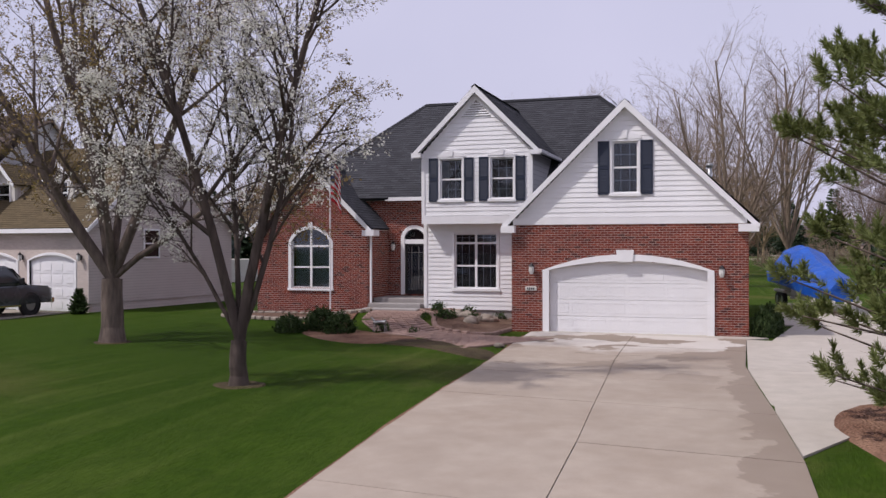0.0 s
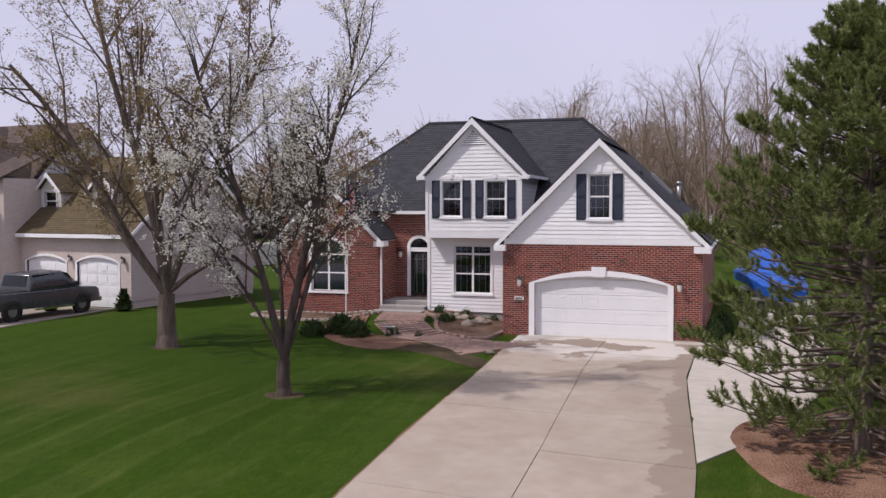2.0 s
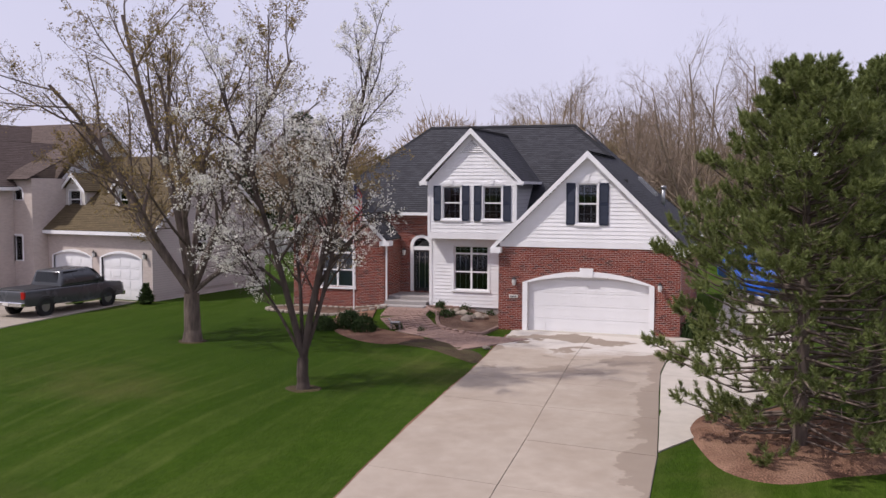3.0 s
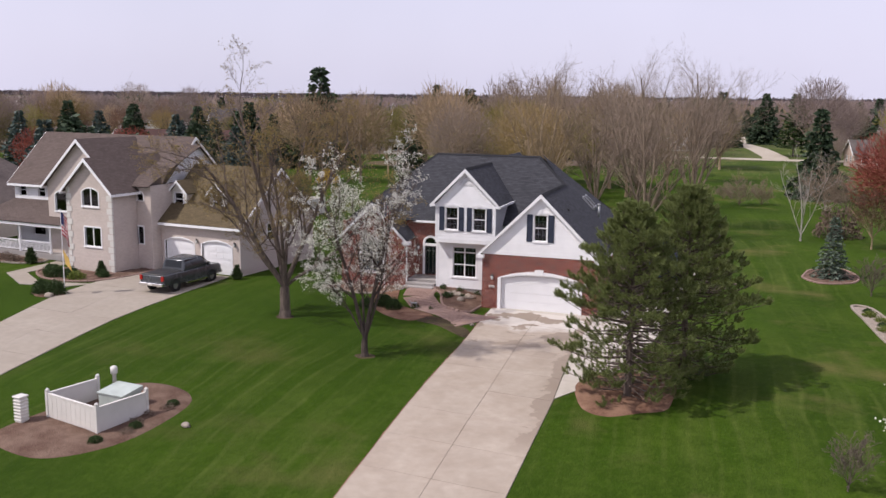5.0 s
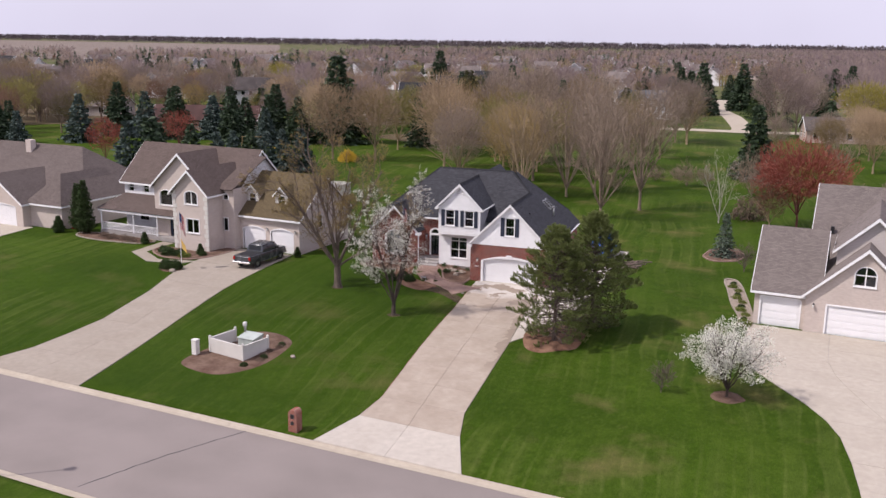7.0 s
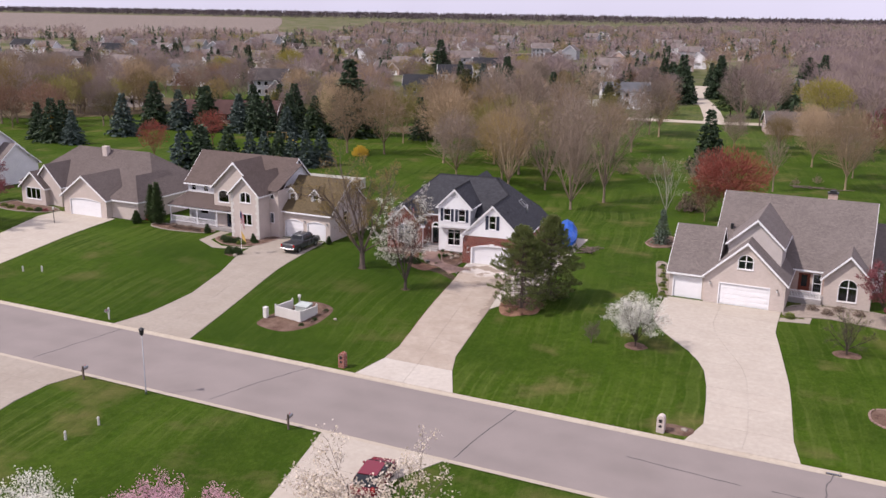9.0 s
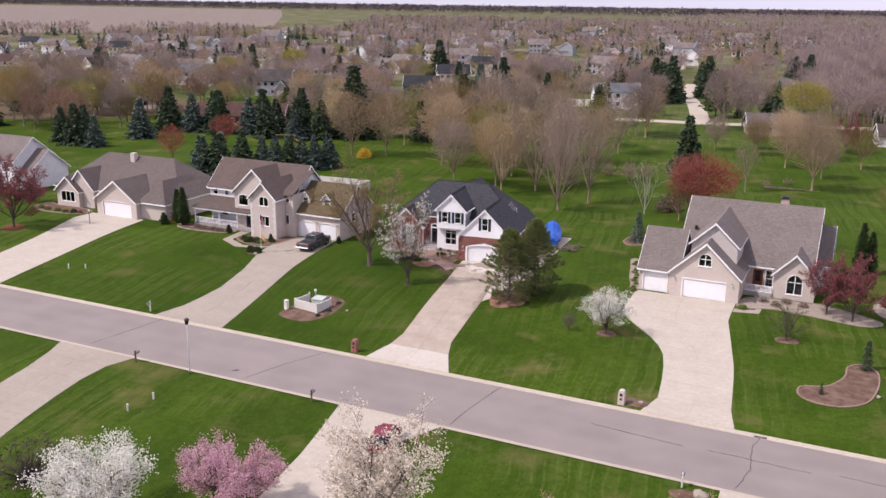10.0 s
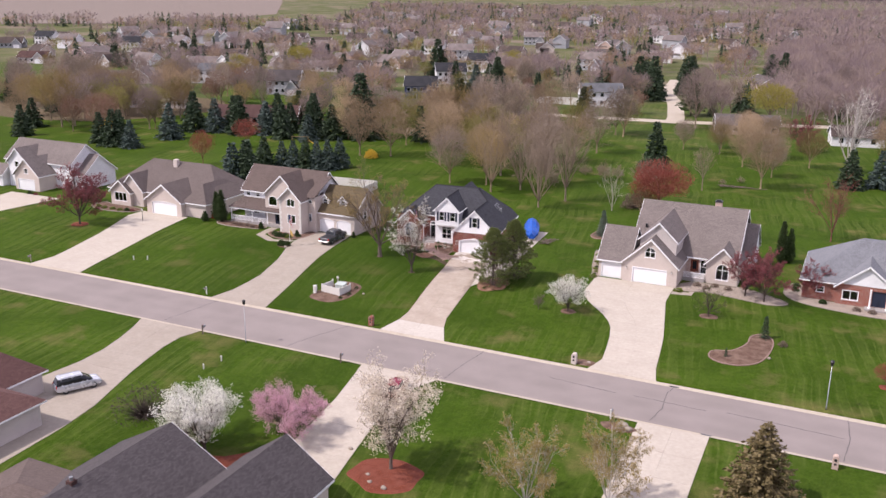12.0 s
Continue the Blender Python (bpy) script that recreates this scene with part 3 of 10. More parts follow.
M_PETAL_CREAM = leaf_material("cream_blossom", (0.74, 0.66, 0.58), (0.58, 0.50, 0.38), 0.6)
M_LEAF_NEW = leaf_material("new_leaves", (0.12, 0.17, 0.03), (0.2, 0.22, 0.06))
M_LEAF_WILLOW = leaf_material("willow_catkins", (0.26, 0.235, 0.055), (0.33, 0.28, 0.08), 0.7, 0.1, 0.4)
M_LEAF_RED = leaf_material("red_maple_leaves", (0.2, 0.045, 0.035), (0.3, 0.098, 0.068))
M_LEAF_MAROON = leaf_material("maroon_leaves", (0.17, 0.04, 0.05), (0.26, 0.085, 0.09))
M_LEAF_YELLOW = leaf_material("yellow_flowers", (0.62, 0.42, 0.03), (0.5, 0.36, 0.06))
M_LEAF_SHRUB = leaf_material("dark_shrub_leaves", (0.025, 0.05, 0.014), (0.055, 0.085, 0.025))
M_LEAF_BRIGHT = leaf_material("yellow_green_shrub", (0.16, 0.19, 0.03), (0.10, 0.14, 0.03))
M_NEEDLE = leaf_material("pine_needles", (0.112, 0.146, 0.043), (0.235, 0.265, 0.09), 0.5, 0.3, 0.27)
M_NEEDLE_SPRUCE = leaf_material("spruce_needles", (0.024, 0.044, 0.022), (0.052, 0.08, 0.04), 0.6, 0.25, 0.1)
M_NEEDLE_BLUE = leaf_material("blue_spruce_needles", (0.04, 0.064, 0.055), (0.075, 0.105, 0.09), 0.6, 0.25, 0.1)
M_NEEDLE_SILVER = leaf_material("silver_spruce_needles", (0.065, 0.095, 0.07), (0.13, 0.165, 0.125), 0.6, 0.25, 0.15)
M_NEEDLE_OLIVE = leaf_material("olive_fir_needles", (0.045, 0.052, 0.02), (0.085, 0.085, 0.035), 0.6, 0.2, 0.1)
M_NEEDLE_TAN = leaf_material("tan_spruce_needles", (0.105, 0.085, 0.035), (0.19, 0.145, 0.07), 0.6, 0.25, 0.1)
M_TWIG_RED = bark_material("reddish_twigs", (0.2, 0.085, 0.07))
M_TWIG = plain("brown_twigs", (0.16, 0.115, 0.085), 0.9, rand=0.3)
M_MULCH = mulch_material("brown_mulch", (0.175, 0.105, 0.078), (0.22, 0.155, 0.118))
M_MULCH_DARK = mulch_material("dark_needle_mulch", (0.25, 0.135, 0.09), (0.31, 0.19, 0.13))
M_SOIL = mulch_material("dark_soil", (0.10, 0.07, 0.05), (0.09, 0.085, 0.035))
M_MULCH_RED = mulch_material("red_mulch", (0.26, 0.075, 0.045), (0.20, 0.07, 0.05))
M_MULCH_PALE = mulch_material("pale_stone_chips", (0.45, 0.38, 0.32), (0.36, 0.30, 0.25))
M_STONE = plain("fieldstone", (0.34, 0.29, 0.24), 0.85, 4, 0.35, 30, 0.5, 0.01, rand=0.4)
M_PAVER = plain("rose_pavers", (0.30, 0.20, 0.165), 0.85, 1.5, 0.25, 30, 0.4, 0.006, rand=0.3)
M_METAL = plain("grey_metal", (0.35, 0.36, 0.37), 0.4, metal=0.8)
M_BLACK = plain("black_metal", (0.02, 0.02, 0.022), 0.45)
M_RUBBER = plain("tyre_rubber", (0.02, 0.02, 0.021), 0.85)
M_CHROME = plain("chrome", (0.75, 0.75, 0.77), 0.15, metal=1.0, vary=0.03)
M_CARPAINT = plain("grey_metallic_paint", (0.085, 0.09, 0.098), 0.25, vary=0.08, metal=0.35, bump=0.0)
M_CARSILVER = plain("silver_metallic_paint", (0.55, 0.57, 0.60), 0.25, vary=0.05, metal=0.4, bump=0.0)
M_CARRED = plain("dark_red_paint", (0.16, 0.012, 0.025), 0.22, vary=0.08, bump=0.0)
M_CARGLASS = plain("tinted_car_glass", (0.012, 0.014, 0.016), 0.08, vary=0.1, bump=0.0, spec=0.4)
M_REDLAMP = plain("red_lamp_lens", (0.4, 0.015, 0.012), 0.2, bump=0.0)
M_TARP = plain("blue_tarpaulin", (0.008, 0.085, 0.42), 0.45, 2, 0.3, 9, 0.5, 0.03)
M_VINYL = plain("white_vinyl", (0.62, 0.6, 0.56), 0.45, vary=0.08)
M_CLOTH_RED = plain("red_flag_cloth", (0.52, 0.018, 0.035), 0.75)
M_CLOTH_WHITE = plain("white_flag_cloth", (0.74, 0.72, 0.72), 0.8)
M_CLOTH_BLUE = plain("blue_flag_cloth", (0.03, 0.045, 0.16), 0.8)
M_GOLD = plain("golden_cloth", (0.55, 0.36, 0.1), 0.8)
M_UTIL = plain("utility_green_grey", (0.42, 0.47, 0.44), 0.5)
M_FIELD = mulch_material("fallow_field", (0.28, 0.225, 0.195), (0.23, 0.195, 0.165))
M_LITTER = mulch_material("leaf_litter", (0.17, 0.12, 0.085), (0.12, 0.11, 0.05))
M_FARWOOD = leaf_material("bare_far_twigs", (0.225, 0.172, 0.178), (0.3, 0.234, 0.228), 0.9, 0.05, 0.4, (0.34, 0.268, 0.232))
M_HORIZON = leaf_material("dark_horizon_woods", (0.085, 0.07, 0.078), (0.12, 0.098, 0.105), 0.9, 0.1, 0.0)
M_PUFF = [leaf_material(n, a, b, 0.9, 0.05, 0.35, None, 0.4) for n, a, b in (("mauve_twig_haze", (0.24, 0.185, 0.17), (0.3, 0.235, 0.205)), ("tan_twig_haze", (0.42, 0.31, 0.195), (0.345, 0.255, 0.168)), ("ochre_bud_haze", (0.31, 0.232, 0.095), (0.255, 0.185, 0.095)),
          ("grey_twig_haze", (0.35, 0.28, 0.22), (0.275, 0.215, 0.18)), ("rust_twig_haze", (0.26, 0.152, 0.106), (0.21, 0.134, 0.102)), ("olive_bud_haze", (0.22, 0.208, 0.065), (0.26, 0.222, 0.09)))]
M_FARBROWN = leaf_material("brown_far_twigs", (0.29, 0.205, 0.145), (0.35, 0.25, 0.175), 0.9, 0.05, 0.4)
M_FARBUD = leaf_material("olive_far_twigs", (0.24, 0.225, 0.075), (0.28, 0.245, 0.1), 0.9, 0.05, 0.3)
M_LAMPGLASS = plain("frosted_lamp_glass", (0.6, 0.6, 0.58), 0.3)

# ---- ground, street and paving ----
ROAD_N, ROAD_S = -6.5, -17.6


def lift(x, y):
    """The height of the lawn: a level pad round the houses, falling to the street."""
    s = min(1, max(0, (18 - y) / 24.2))
    z = -0.78 * s * s * (3 - 2 * s)
    if -26 < x < -4 and 24 < y < 40:
        # a low rise up to the front door and the brick wing
        u, w = (x + 9.7) * 0.9925 + (y - 28.4) * 0.1219, (y - 28.4) * 0.9925 - (x + 9.7) * 0.1219
        fade = min(1, max(0, (-1.3 - u) / 2.6)) * min(1, max(0, (w + 1.8) / 3.2)) * min(1, max(0, (u + 14.5) / 2.5)) * min(1, max(0, (9 - w) / 2))
        z += fade * float(np.interp(u, (-9, -7), (0.14, 0.38)))
    return z


def ground_z(x, y):
    return -1.05 if ROAD_S + 0.02 < y < ROAD_N - 0.02 else lift(x, y)


gx = [-40000, -12000, -4200, -2500, -1500, -900, -600, -400, -260, -180] + [float(v) for v in range(-140, -26, 2)] + [float(v) for v in range(-26, 0)] + [float(v) for v in range(0, 112, 2)] + [180, 260, 400, 700, 1200, 2500, 4200, 12000, 40000]
gy = [-900, -400, -200, -120, -80] + [float(v) for v in range(-60, -17, 2)] + [ROAD_S, ROAD_S + 0.04, ROAD_N - 0.04, ROAD_N] + [float(v) for v in range(-5, 31)] + [float(v) for v in range(32, 130, 4)] + [160, 220, 300, 450, 700, 1100, 2000, 4800, 14000, 60000]
gv = np.array([(x, y, ground_z(x, y)) for y in gy for x in gx])
gi = np.arange(len(gx) * len(gy)).reshape(len(gy), len(gx))
gf = np.stack([gi[:-1, :-1].ravel(), gi[:-1, 1:].ravel(), gi[1:, 1:].ravel(), gi[1:, :-1].ravel()], 1)
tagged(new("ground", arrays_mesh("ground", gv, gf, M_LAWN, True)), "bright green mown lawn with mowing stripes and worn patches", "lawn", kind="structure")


def sheet(bm, poly, top, thick=0.12):
    """A plate draped on the lawn: poly of (x, y), its top that far above the grass."""
    prism(bm, [(x, y, lift(x, y) + top) for x, y in poly], [(x, y, lift(x, y) + top - thick) for x, y in poly])


road = new("road", mesh_of("road", boxes((-260, 260, ROAD_S + 0.62, ROAD_N - 0.62, -1.1, -0.86)), M_ASPHALT))
tagged(road, "worn grey asphalt street with sealed cracks", "road", kind="structure")
for name, y0, s in (("curb_north", ROAD_N, -1), ("curb_south", ROAD_S, 1)):
    bm = bmesh.new()
    prof = [(0, -1.1), (0, -0.755), (0.16, -0.76), (0.3, -0.845), (0.6, -0.857), (0.6, -1.1)]
    x = -200.0
    while x < 200:
        prism(bm, [(x + 0.006, y0 + s * a, z) for a, z in prof], [(x + 2.994, y0 + s * a, z) for a, z in prof])
        x += 3.0
    bmesh.ops.recalc_face_normals(bm, faces=bm.faces[:])
    tagged(new(name, mesh_of(name, bm, M_CURB)), "pale concrete rolled curb with joints, along the street", "curb", kind="structure")


def crack(points, width=0.07):
    bm = bmesh.new()
    P = []
    for (ax, ay), (bx, by) in zip(points, points[1:]):
        n = max(2, int(math.hypot(bx - ax, by - ay) / 0.5))
        P += [(ax + (bx - ax) * i / n + random.uniform(-0.06, 0.06), ay + (by - ay) * i / n + random.uniform(-0.06, 0.06)) for i in range(n)]
    P.append(points[-1])
    for a, b in zip(P, P[1:]):
        d = Vector((b[0] - a[0], b[1] - a[1], 0)).normalized()
        s = Vector((-d.y, d.x, 0)) * width * random.uniform(0.6, 1.2) / 2
        slab(bm, [Vector((*a, -0.854)) - s, Vector((*b, -0.854)) - s, Vector((*b, -0.854)) + s, Vector((*a, -0.854)) + s], 0.01)
    part("crack", bm, M_TAR, road, "black sealed crack")


for pts in (((-13, -16.6), (-11.6, -12), (-9.5, -6.9)), ((9, -16.6), (9.3, -12), (10, -6.9)), ((33, -16.6), (33.6, -13), (33.2, -9), (33.6, -6.9)), ((20, -10.8), (28, -11.4)), ((30, -11.2), (38, -11.5)),
            ((52, -16.6), (52.4, -12), (52.0, -6.9)), ((40, -10.9), (52, -11.6)), ((-33, -16.6), (-31.5, -6.9))):
    crack(pts)


def paving(name, label, cells, material, top=0.035):
    """Concrete slabs with open joints: each cell of (x, y) corners is a piece of its own."""
    base = bmesh.new()
    for c in cells:
        sheet(base, c, top - 0.02)
    root = new(name, mesh_of(name, base, M_STEP))
    tagged(root, label, "driveway" if "driveway" in name or "pad" in name else "path", kind="structure")
    for c in cells:
        mx, my = sum(p[0] for p in c) / len(c), sum(p[1] for p in c) / len(c)
        bm = bmesh.new()
        sheet(bm, [(x + (mx - x) * 0.012 / max(0.5, math.hypot(mx - x, my - y)), y + (my - y) * 0.012 / max(0.5, math.hypot(mx - x, my - y))) for x, y in c], top + random.uniform(0, 0.006), 0.05)
        part("slab", bm, material, root)
    return root


def strip_cells(rails, lanes):
    """Cells between left and right rails: rails are rows of (left, right) points, split across into lanes."""
    out = []
    for (a, b), (c, d) in zip(rails, rails[1:]):
        for i in range(lanes):
            k, m = i / lanes, (i + 1) / lanes
            p = [(a[0] + (b[0] - a[0]) * k, a[1] + (b[1] - a[1]) * k), (a[0] + (b[0] - a[0]) * m, a[1] + (b[1] - a[1]) * m),
                 (c[0] + (d[0] - c[0]) * m, c[1] + (d[1] - c[1]) * m), (c[0] + (d[0] - c[0]) * k, c[1] + (d[1] - c[1]) * k)]
            out.append(p)
    return out


def rails(left, right, ys):
    lx, rx = np.interp(ys, [p[1] for p in left], [p[0] for p in left]), np.interp(ys, [p[1] for p in right], [p[0] for p in right])
    return [((float(a), y), (float(b), y)) for a, b, y in zip(lx, rx, ys)]


MAIN_L = [(-4.6, -2.3), (-4.65, 0.5), (-6.4, 9.4), (-8.2, 19.7), (-9.95, 27.7), (-10.05, 28.6)]
MAIN_R = [(2.2, -2.3), (1.1, 0.8), (-0.82, 13.3), (-2.55, 21.6), (-3.3, 28.2), (-3.35, 29.1)]
paving("driveway", "concrete driveway with damp stains, in two lanes of slabs", strip_cells(rails(MAIN_L, MAIN_R, [-2.3 + 3.05 * i for i in range(10)] + [28.3]), 2), M_CONCRETE)
paving("driveway_apron", "pale new concrete apron flaring to the street", strip_cells([((-5.2, ROAD_N), (4.2, ROAD_N)), ((-4.6, -2.3), (2.2, -2.3))], 2), M_APRON)
paving("garage_threshold", "concrete strip before the garage door", [[(-9.95, 28.3), (-3.3, 28.3), (-2.75, 29.0), (-3.45, 29.3), (-9.72, 28.52)]], M_APRON, 0.03)
paving("parking_pad", "pale concrete pad beside the garage", [[(-2.5, 21.6), (-0.82, 13.3), (0.3, 16.2), (1.1, 21.6)], [(-3.3, 28.2), (-2.5, 21.6), (1.1, 21.6), (0.9, 28.2)], [(-2.4, 34), (-2.6, 28.2), (0.9, 28.2), (0.4, 34)], [(-4.0, 47), (-2.7, 34), (0.4, 34), (-0.4, 47)]], M_APRON)

N_L = [(-33.2, ROAD_N), (-32.4, -2.5), (-32.4, 4), (-34.4, 12), (-37.5, 19.5), (-38.2, 24), (-38.0, 28.6)]
N_R = [(-23.6, ROAD_N), (-24.6, -2.5), (-26.6, 6), (-29.0, 16), (-30.0, 22), (-30.9, 28.6)]
paving("driveway_of_neighbour", "pale concrete driveway beside the lawn", strip_cells(rails(N_L, N_R, [ROAD_N, -2.5, 1, 4.5, 8, 11.5, 15, 18.5, 22, 25.3, 28.6]), 2), M_NEWCONC)
paving("driveway_of_far_neighbour", "pale concrete driveway running to a double garage", strip_cells(rails([(-69.6, ROAD_N), (-69, -2), (-72, 12), (-76, 22), (-76, 26)], [(-58.8, ROAD_N), (-60, -2), (-62, 10), (-64, 20), (-65, 26)], [ROAD_N, -2.3, 2, 6, 10, 14, 18, 22, 26]), 2), M_BRIGHTCONC)
paving("driveway_of_farthest_neighbour", "pale concrete driveway", strip_cells(rails([(-112, ROAD_N), (-110, 10), (-112, 26)], [(-102, ROAD_N), (-101, 10), (-98, 26)], [ROAD_N, 0, 6, 12, 19, 26]), 2), M_BRIGHTCONC)
S_L = [(23.2, ROAD_N), (24.0, -3), (23.2, 3), (22.0, 8), (20.0, 11), (17.0, 14.5), (15.0, 18), (14.6, 26.6)]
S_R = [(31.4, ROAD_N), (30.6, -3), (29.5, 6), (26.7, 20), (26.6, 26.3)]
paving("driveway_of_brick_house", "wide pale concrete driveway with a curved edge", strip_cells(rails(S_L, S_R, [ROAD_N, -3, 1, 4, 7, 9, 11, 13, 15, 17, 19.5, 22.5, 26.35]), 2), M_BRIGHTCONC)
paving("driveway_across_the_street", "concrete driveway across the street", strip_cells(rails([(3.0, -46), (2.0, -36), (0.5, -26), (-1.5, ROAD_S)], [(10.5, -46), (7.4, -30), (6.5, -22), (8.6, ROAD_S)], [-45.5, -42, -38, -32, -27, -22, ROAD_S]), 1), M_BRIGHTCONC)
paving("curved_driveway_across_the_street", "pale concrete driveway curving to a parked car", strip_cells(rails([(-33, -56), (-33, -40), (-32, -30), (-34, -22), (-36, ROAD_S)], [(-20, -56), (-21, -42), (-25, -30), (-27, -21.5), (-25.8, ROAD_S)], [-56, -50, -45, -40, -36, -32, -28, -24, -20.5, ROAD_S]), 2), M_NEWCONC)
paving("third_driveway_across_the_street", "pale concrete driveway across the street", strip_cells(rails([(33.2, -50), (32.6, -30), (32.0, ROAD_S)], [(40.4, -50), (39.6, -30), (39.4, ROAD_S)], [-50, -40, -33, -28, -23, ROAD_S]), 2), M_BRIGHTCONC)
paving("far_driveway_across_the_street", "pale concrete driveway", strip_cells(rails([(-78, -45), (-75, ROAD_S)], [(-70, -45), (-66, ROAD_S)], [-45, -35, -26, ROAD_S]), 2), M_NEWCONC)
paving("last_driveway_across_the_street", "pale concrete driveway", strip_cells(rails([(58, -45), (56.5, ROAD_S)], [(65, -45), (64.5, ROAD_S)], [-45, -35, -26, ROAD_S]), 2), M_NEWCONC)

# bare soil between the lawn and the drive's edge
bm = bmesh.new()
soil_y = [-2.0 + 0.35 * i for i in range(84)]
soil_x = [float(np.interp(v, [p[1] for p in MAIN_L], [p[0] for p in MAIN_L])) for v in soil_y]
for i in range(len(soil_y) - 1):
    w0, w1 = (0.05 + 0.09 * abs(noise.noise(Vector((k * 0.9, 3.0, 0)))) for k in (i, i + 1))
    sheet(bm, [(soil_x[i] - w0, soil_y[i]), (soil_x[i] + 0.02, soil_y[i]), (soil_x[i + 1] + 0.02, soil_y[i + 1]), (soil_x[i + 1] - w1, soil_y[i + 1])], 0.012, 0.05)
tagged(new("soil_edge", mesh_of("soil_edge", bm, M_MULCH_DARK)), "thin strip of bare dark soil between lawn and drive", "ground", kind="structure")

# ---- the brick and white house ----
house = Thing("house", "red brick and white siding house with charcoal shingle roof", "house", -9.7, 28.4, 0, 7)


def brick_face(face, thick, grow, single=None, z1=None):
    """A brick wall: mortar-coloured core, bricks proud of it; those inside the stretch single (u0, u1, z0, z1) are pieces of their own."""
    wall = house.part("wall", face.solid(thick), M_MORTAR, None, "red brick wall with pale mortar joints")
    rows = brick_rows(face, grow, z1=z1)
    near, rest = [], []
    for b in rows:
        inside = single and single[0] < b[0] < single[1] and single[2] < b[2] < single[3] and len(near) < 300
        (near if inside else rest).append(b)
    bm = bmesh.new()
    for a, b, z in rest:
        d = random.uniform(0.003, 0.007)
        box(bm, a, b, face.w - d, face.w + 0.004, z, z + BRICK_H)
    part("bricks", bm, M_BRICK, wall, "", False, "stuff")
    late_bricks.append((wall, near, face.w))
    return wall


late_bricks = []

# garage wing: brick below, white boards in the gable
gar_hole = Opening(0.25, 5.19, 0.0, 2.03, 0.3)
gar_win = Opening(2.27, 3.1, 4.47, 6.12)
gar_low = Face(0.0, -1.0, 6.4, 0.0, [(-1.0, 3.5), (6.4, 3.5)], [gar_hole])
gar_top = Face(0.0, -0.95, 6.35, 3.5, [(-1.0, 3.55), (2.7, 7.2), (6.4, 3.55)], [gar_win])
brick_face(gar_low, 0.25, 0.16, (-1.1, 0.1, -0.1, 3.6))
gable_wall = house.part("gable_wall", gar_top.solid(0.2), M_SIDING, None, "white lap siding gable")
siding(gar_top, gable_wall, M_SIDING, 0.16, 0.06, z0=3.72)
part("frieze_board", boxes((-0.95, 6.35, -0.03, -0.002, 3.5, 3.72)), M_TRIM, gable_wall)
for q in ((6.15, 6.4, 0.25, 14.0, 0, 3.5), (-1.0, -0.75, 0.25, 5.0, 0, 3.5), (-5.0, 6.15, 13.75, 14.0, 0, 3.5)):
    house.part("wall", boxes(q), M_BRICKWALL, None, "red brick side wall")
# the door, its arch and keystone
trim = house.part("garage_surround", casing(gar_hole, 0.21, -0.06, 0.1), M_TRIM, None, "white arched garage surround with a keystone")
bm = bmesh.new()
upright(bm, [(2.46, 2.3), (2.92, 2.3), (2.97, 2.68), (2.41, 2.68)], -0.1, -0.04)
part("keystone", bm, M_TRIM, trim)
door = house.part("garage_door", boxes((0.2, 5.24, 0.16, 0.2, 0.0, 2.36)), M_DOOR_WHITE, None, "white panelled double garage door")
for r in range(4):
    z0 = 0.02 + r * 0.535
    bm = boxes((0.21, 5.23, 0.12, 0.158, z0, z0 + 0.525))
    sect = part("door_section", bm, M_DOOR_WHITE, door)
    if r < 4:
        for c in range(8):
            bm = bmesh.new()
            a = 0.36 + c * 0.6
            for q in ((a, a + 0.5, 0.114, 0.121, z0 + 0.1, z0 + 0.13), (a, a + 0.5, 0.114, 0.121, z0 + 0.4, z0 + 0.43), (a, a + 0.03, 0.1145, 0.121, z0 + 0.13, z0 + 0.4), (a + 0.47, a + 0.5, 0.1145, 0.121, z0 + 0.13, z0 + 0.4)):
                box(bm, *q)
            part("raised_panel", bm, M_DOOR_WHITE, sect)
part("weather_strip", boxes((0.25, 5.19, 0.11, 0.2, -0.01, 0.02)), M_RUBBER, door)
window(house, gar_win, 0.0, 0.06, cols=3, rows=2)
shutter(house, 1.83, 2.2, 4.43, 6.14, -0.02, M_SHUTTER)
shutter(house, 3.17, 3.55, 4.43, 6.14, -0.02, M_SHUTTER)


def crown(u0, u1, z, w, rise=0.2):
    """A small arched pediment over a window, with a key."""
    n = 10
    lo = [(u0 + (u1 - u0) * i / n, z) for i in range(n + 1)]
    hi = [(u0 + (u1 - u0) * i / n, z + 0.05 + rise * math.sin(math.pi * i / n) ** 0.7) for i in range(n + 1)]
    bm = bmesh.new()
    band(bm, lo, hi, w - 0.045, w - 0.004)
    c = (u0 + u1) / 2
    upright(bm, [(c - 0.06, z + 0.02), (c + 0.06, z + 0.02), (c + 0.09, z + rise + 0.12), (c - 0.09, z + rise + 0.12)], w - 0.07, w - 0.04)
    return bm


house.part("window_crown", crown(2.17, 3.2, 6.19, 0.0, 0.16), M_TRIM, None, "white arched window crown")

# middle bay: white boards, set back under the upper storey
bay_win = Opening(-3.93, -2.3, 1.24, 3.28)
bay = Face(3.1, -5.1, -0.9, 0.46, [(-5.1, 3.64), (-0.9, 3.64)], [bay_win])
bay_wall = house.part("wall", bay.solid(0.2), M_SIDING, None, "white lap siding wall")
siding(bay, bay_wall, M_SIDING, 0.16, 0.1)
part("foundation", boxes((-5.06, -0.95, 3.13, 3.3, 0.0, 0.458)), M_STEP, bay_wall, "bare concrete foundation")
part("corner_board", boxes((-5.13, -5.0, 3.06, 3.2, 0.46, 3.64)), M_TRIM, bay_wall)
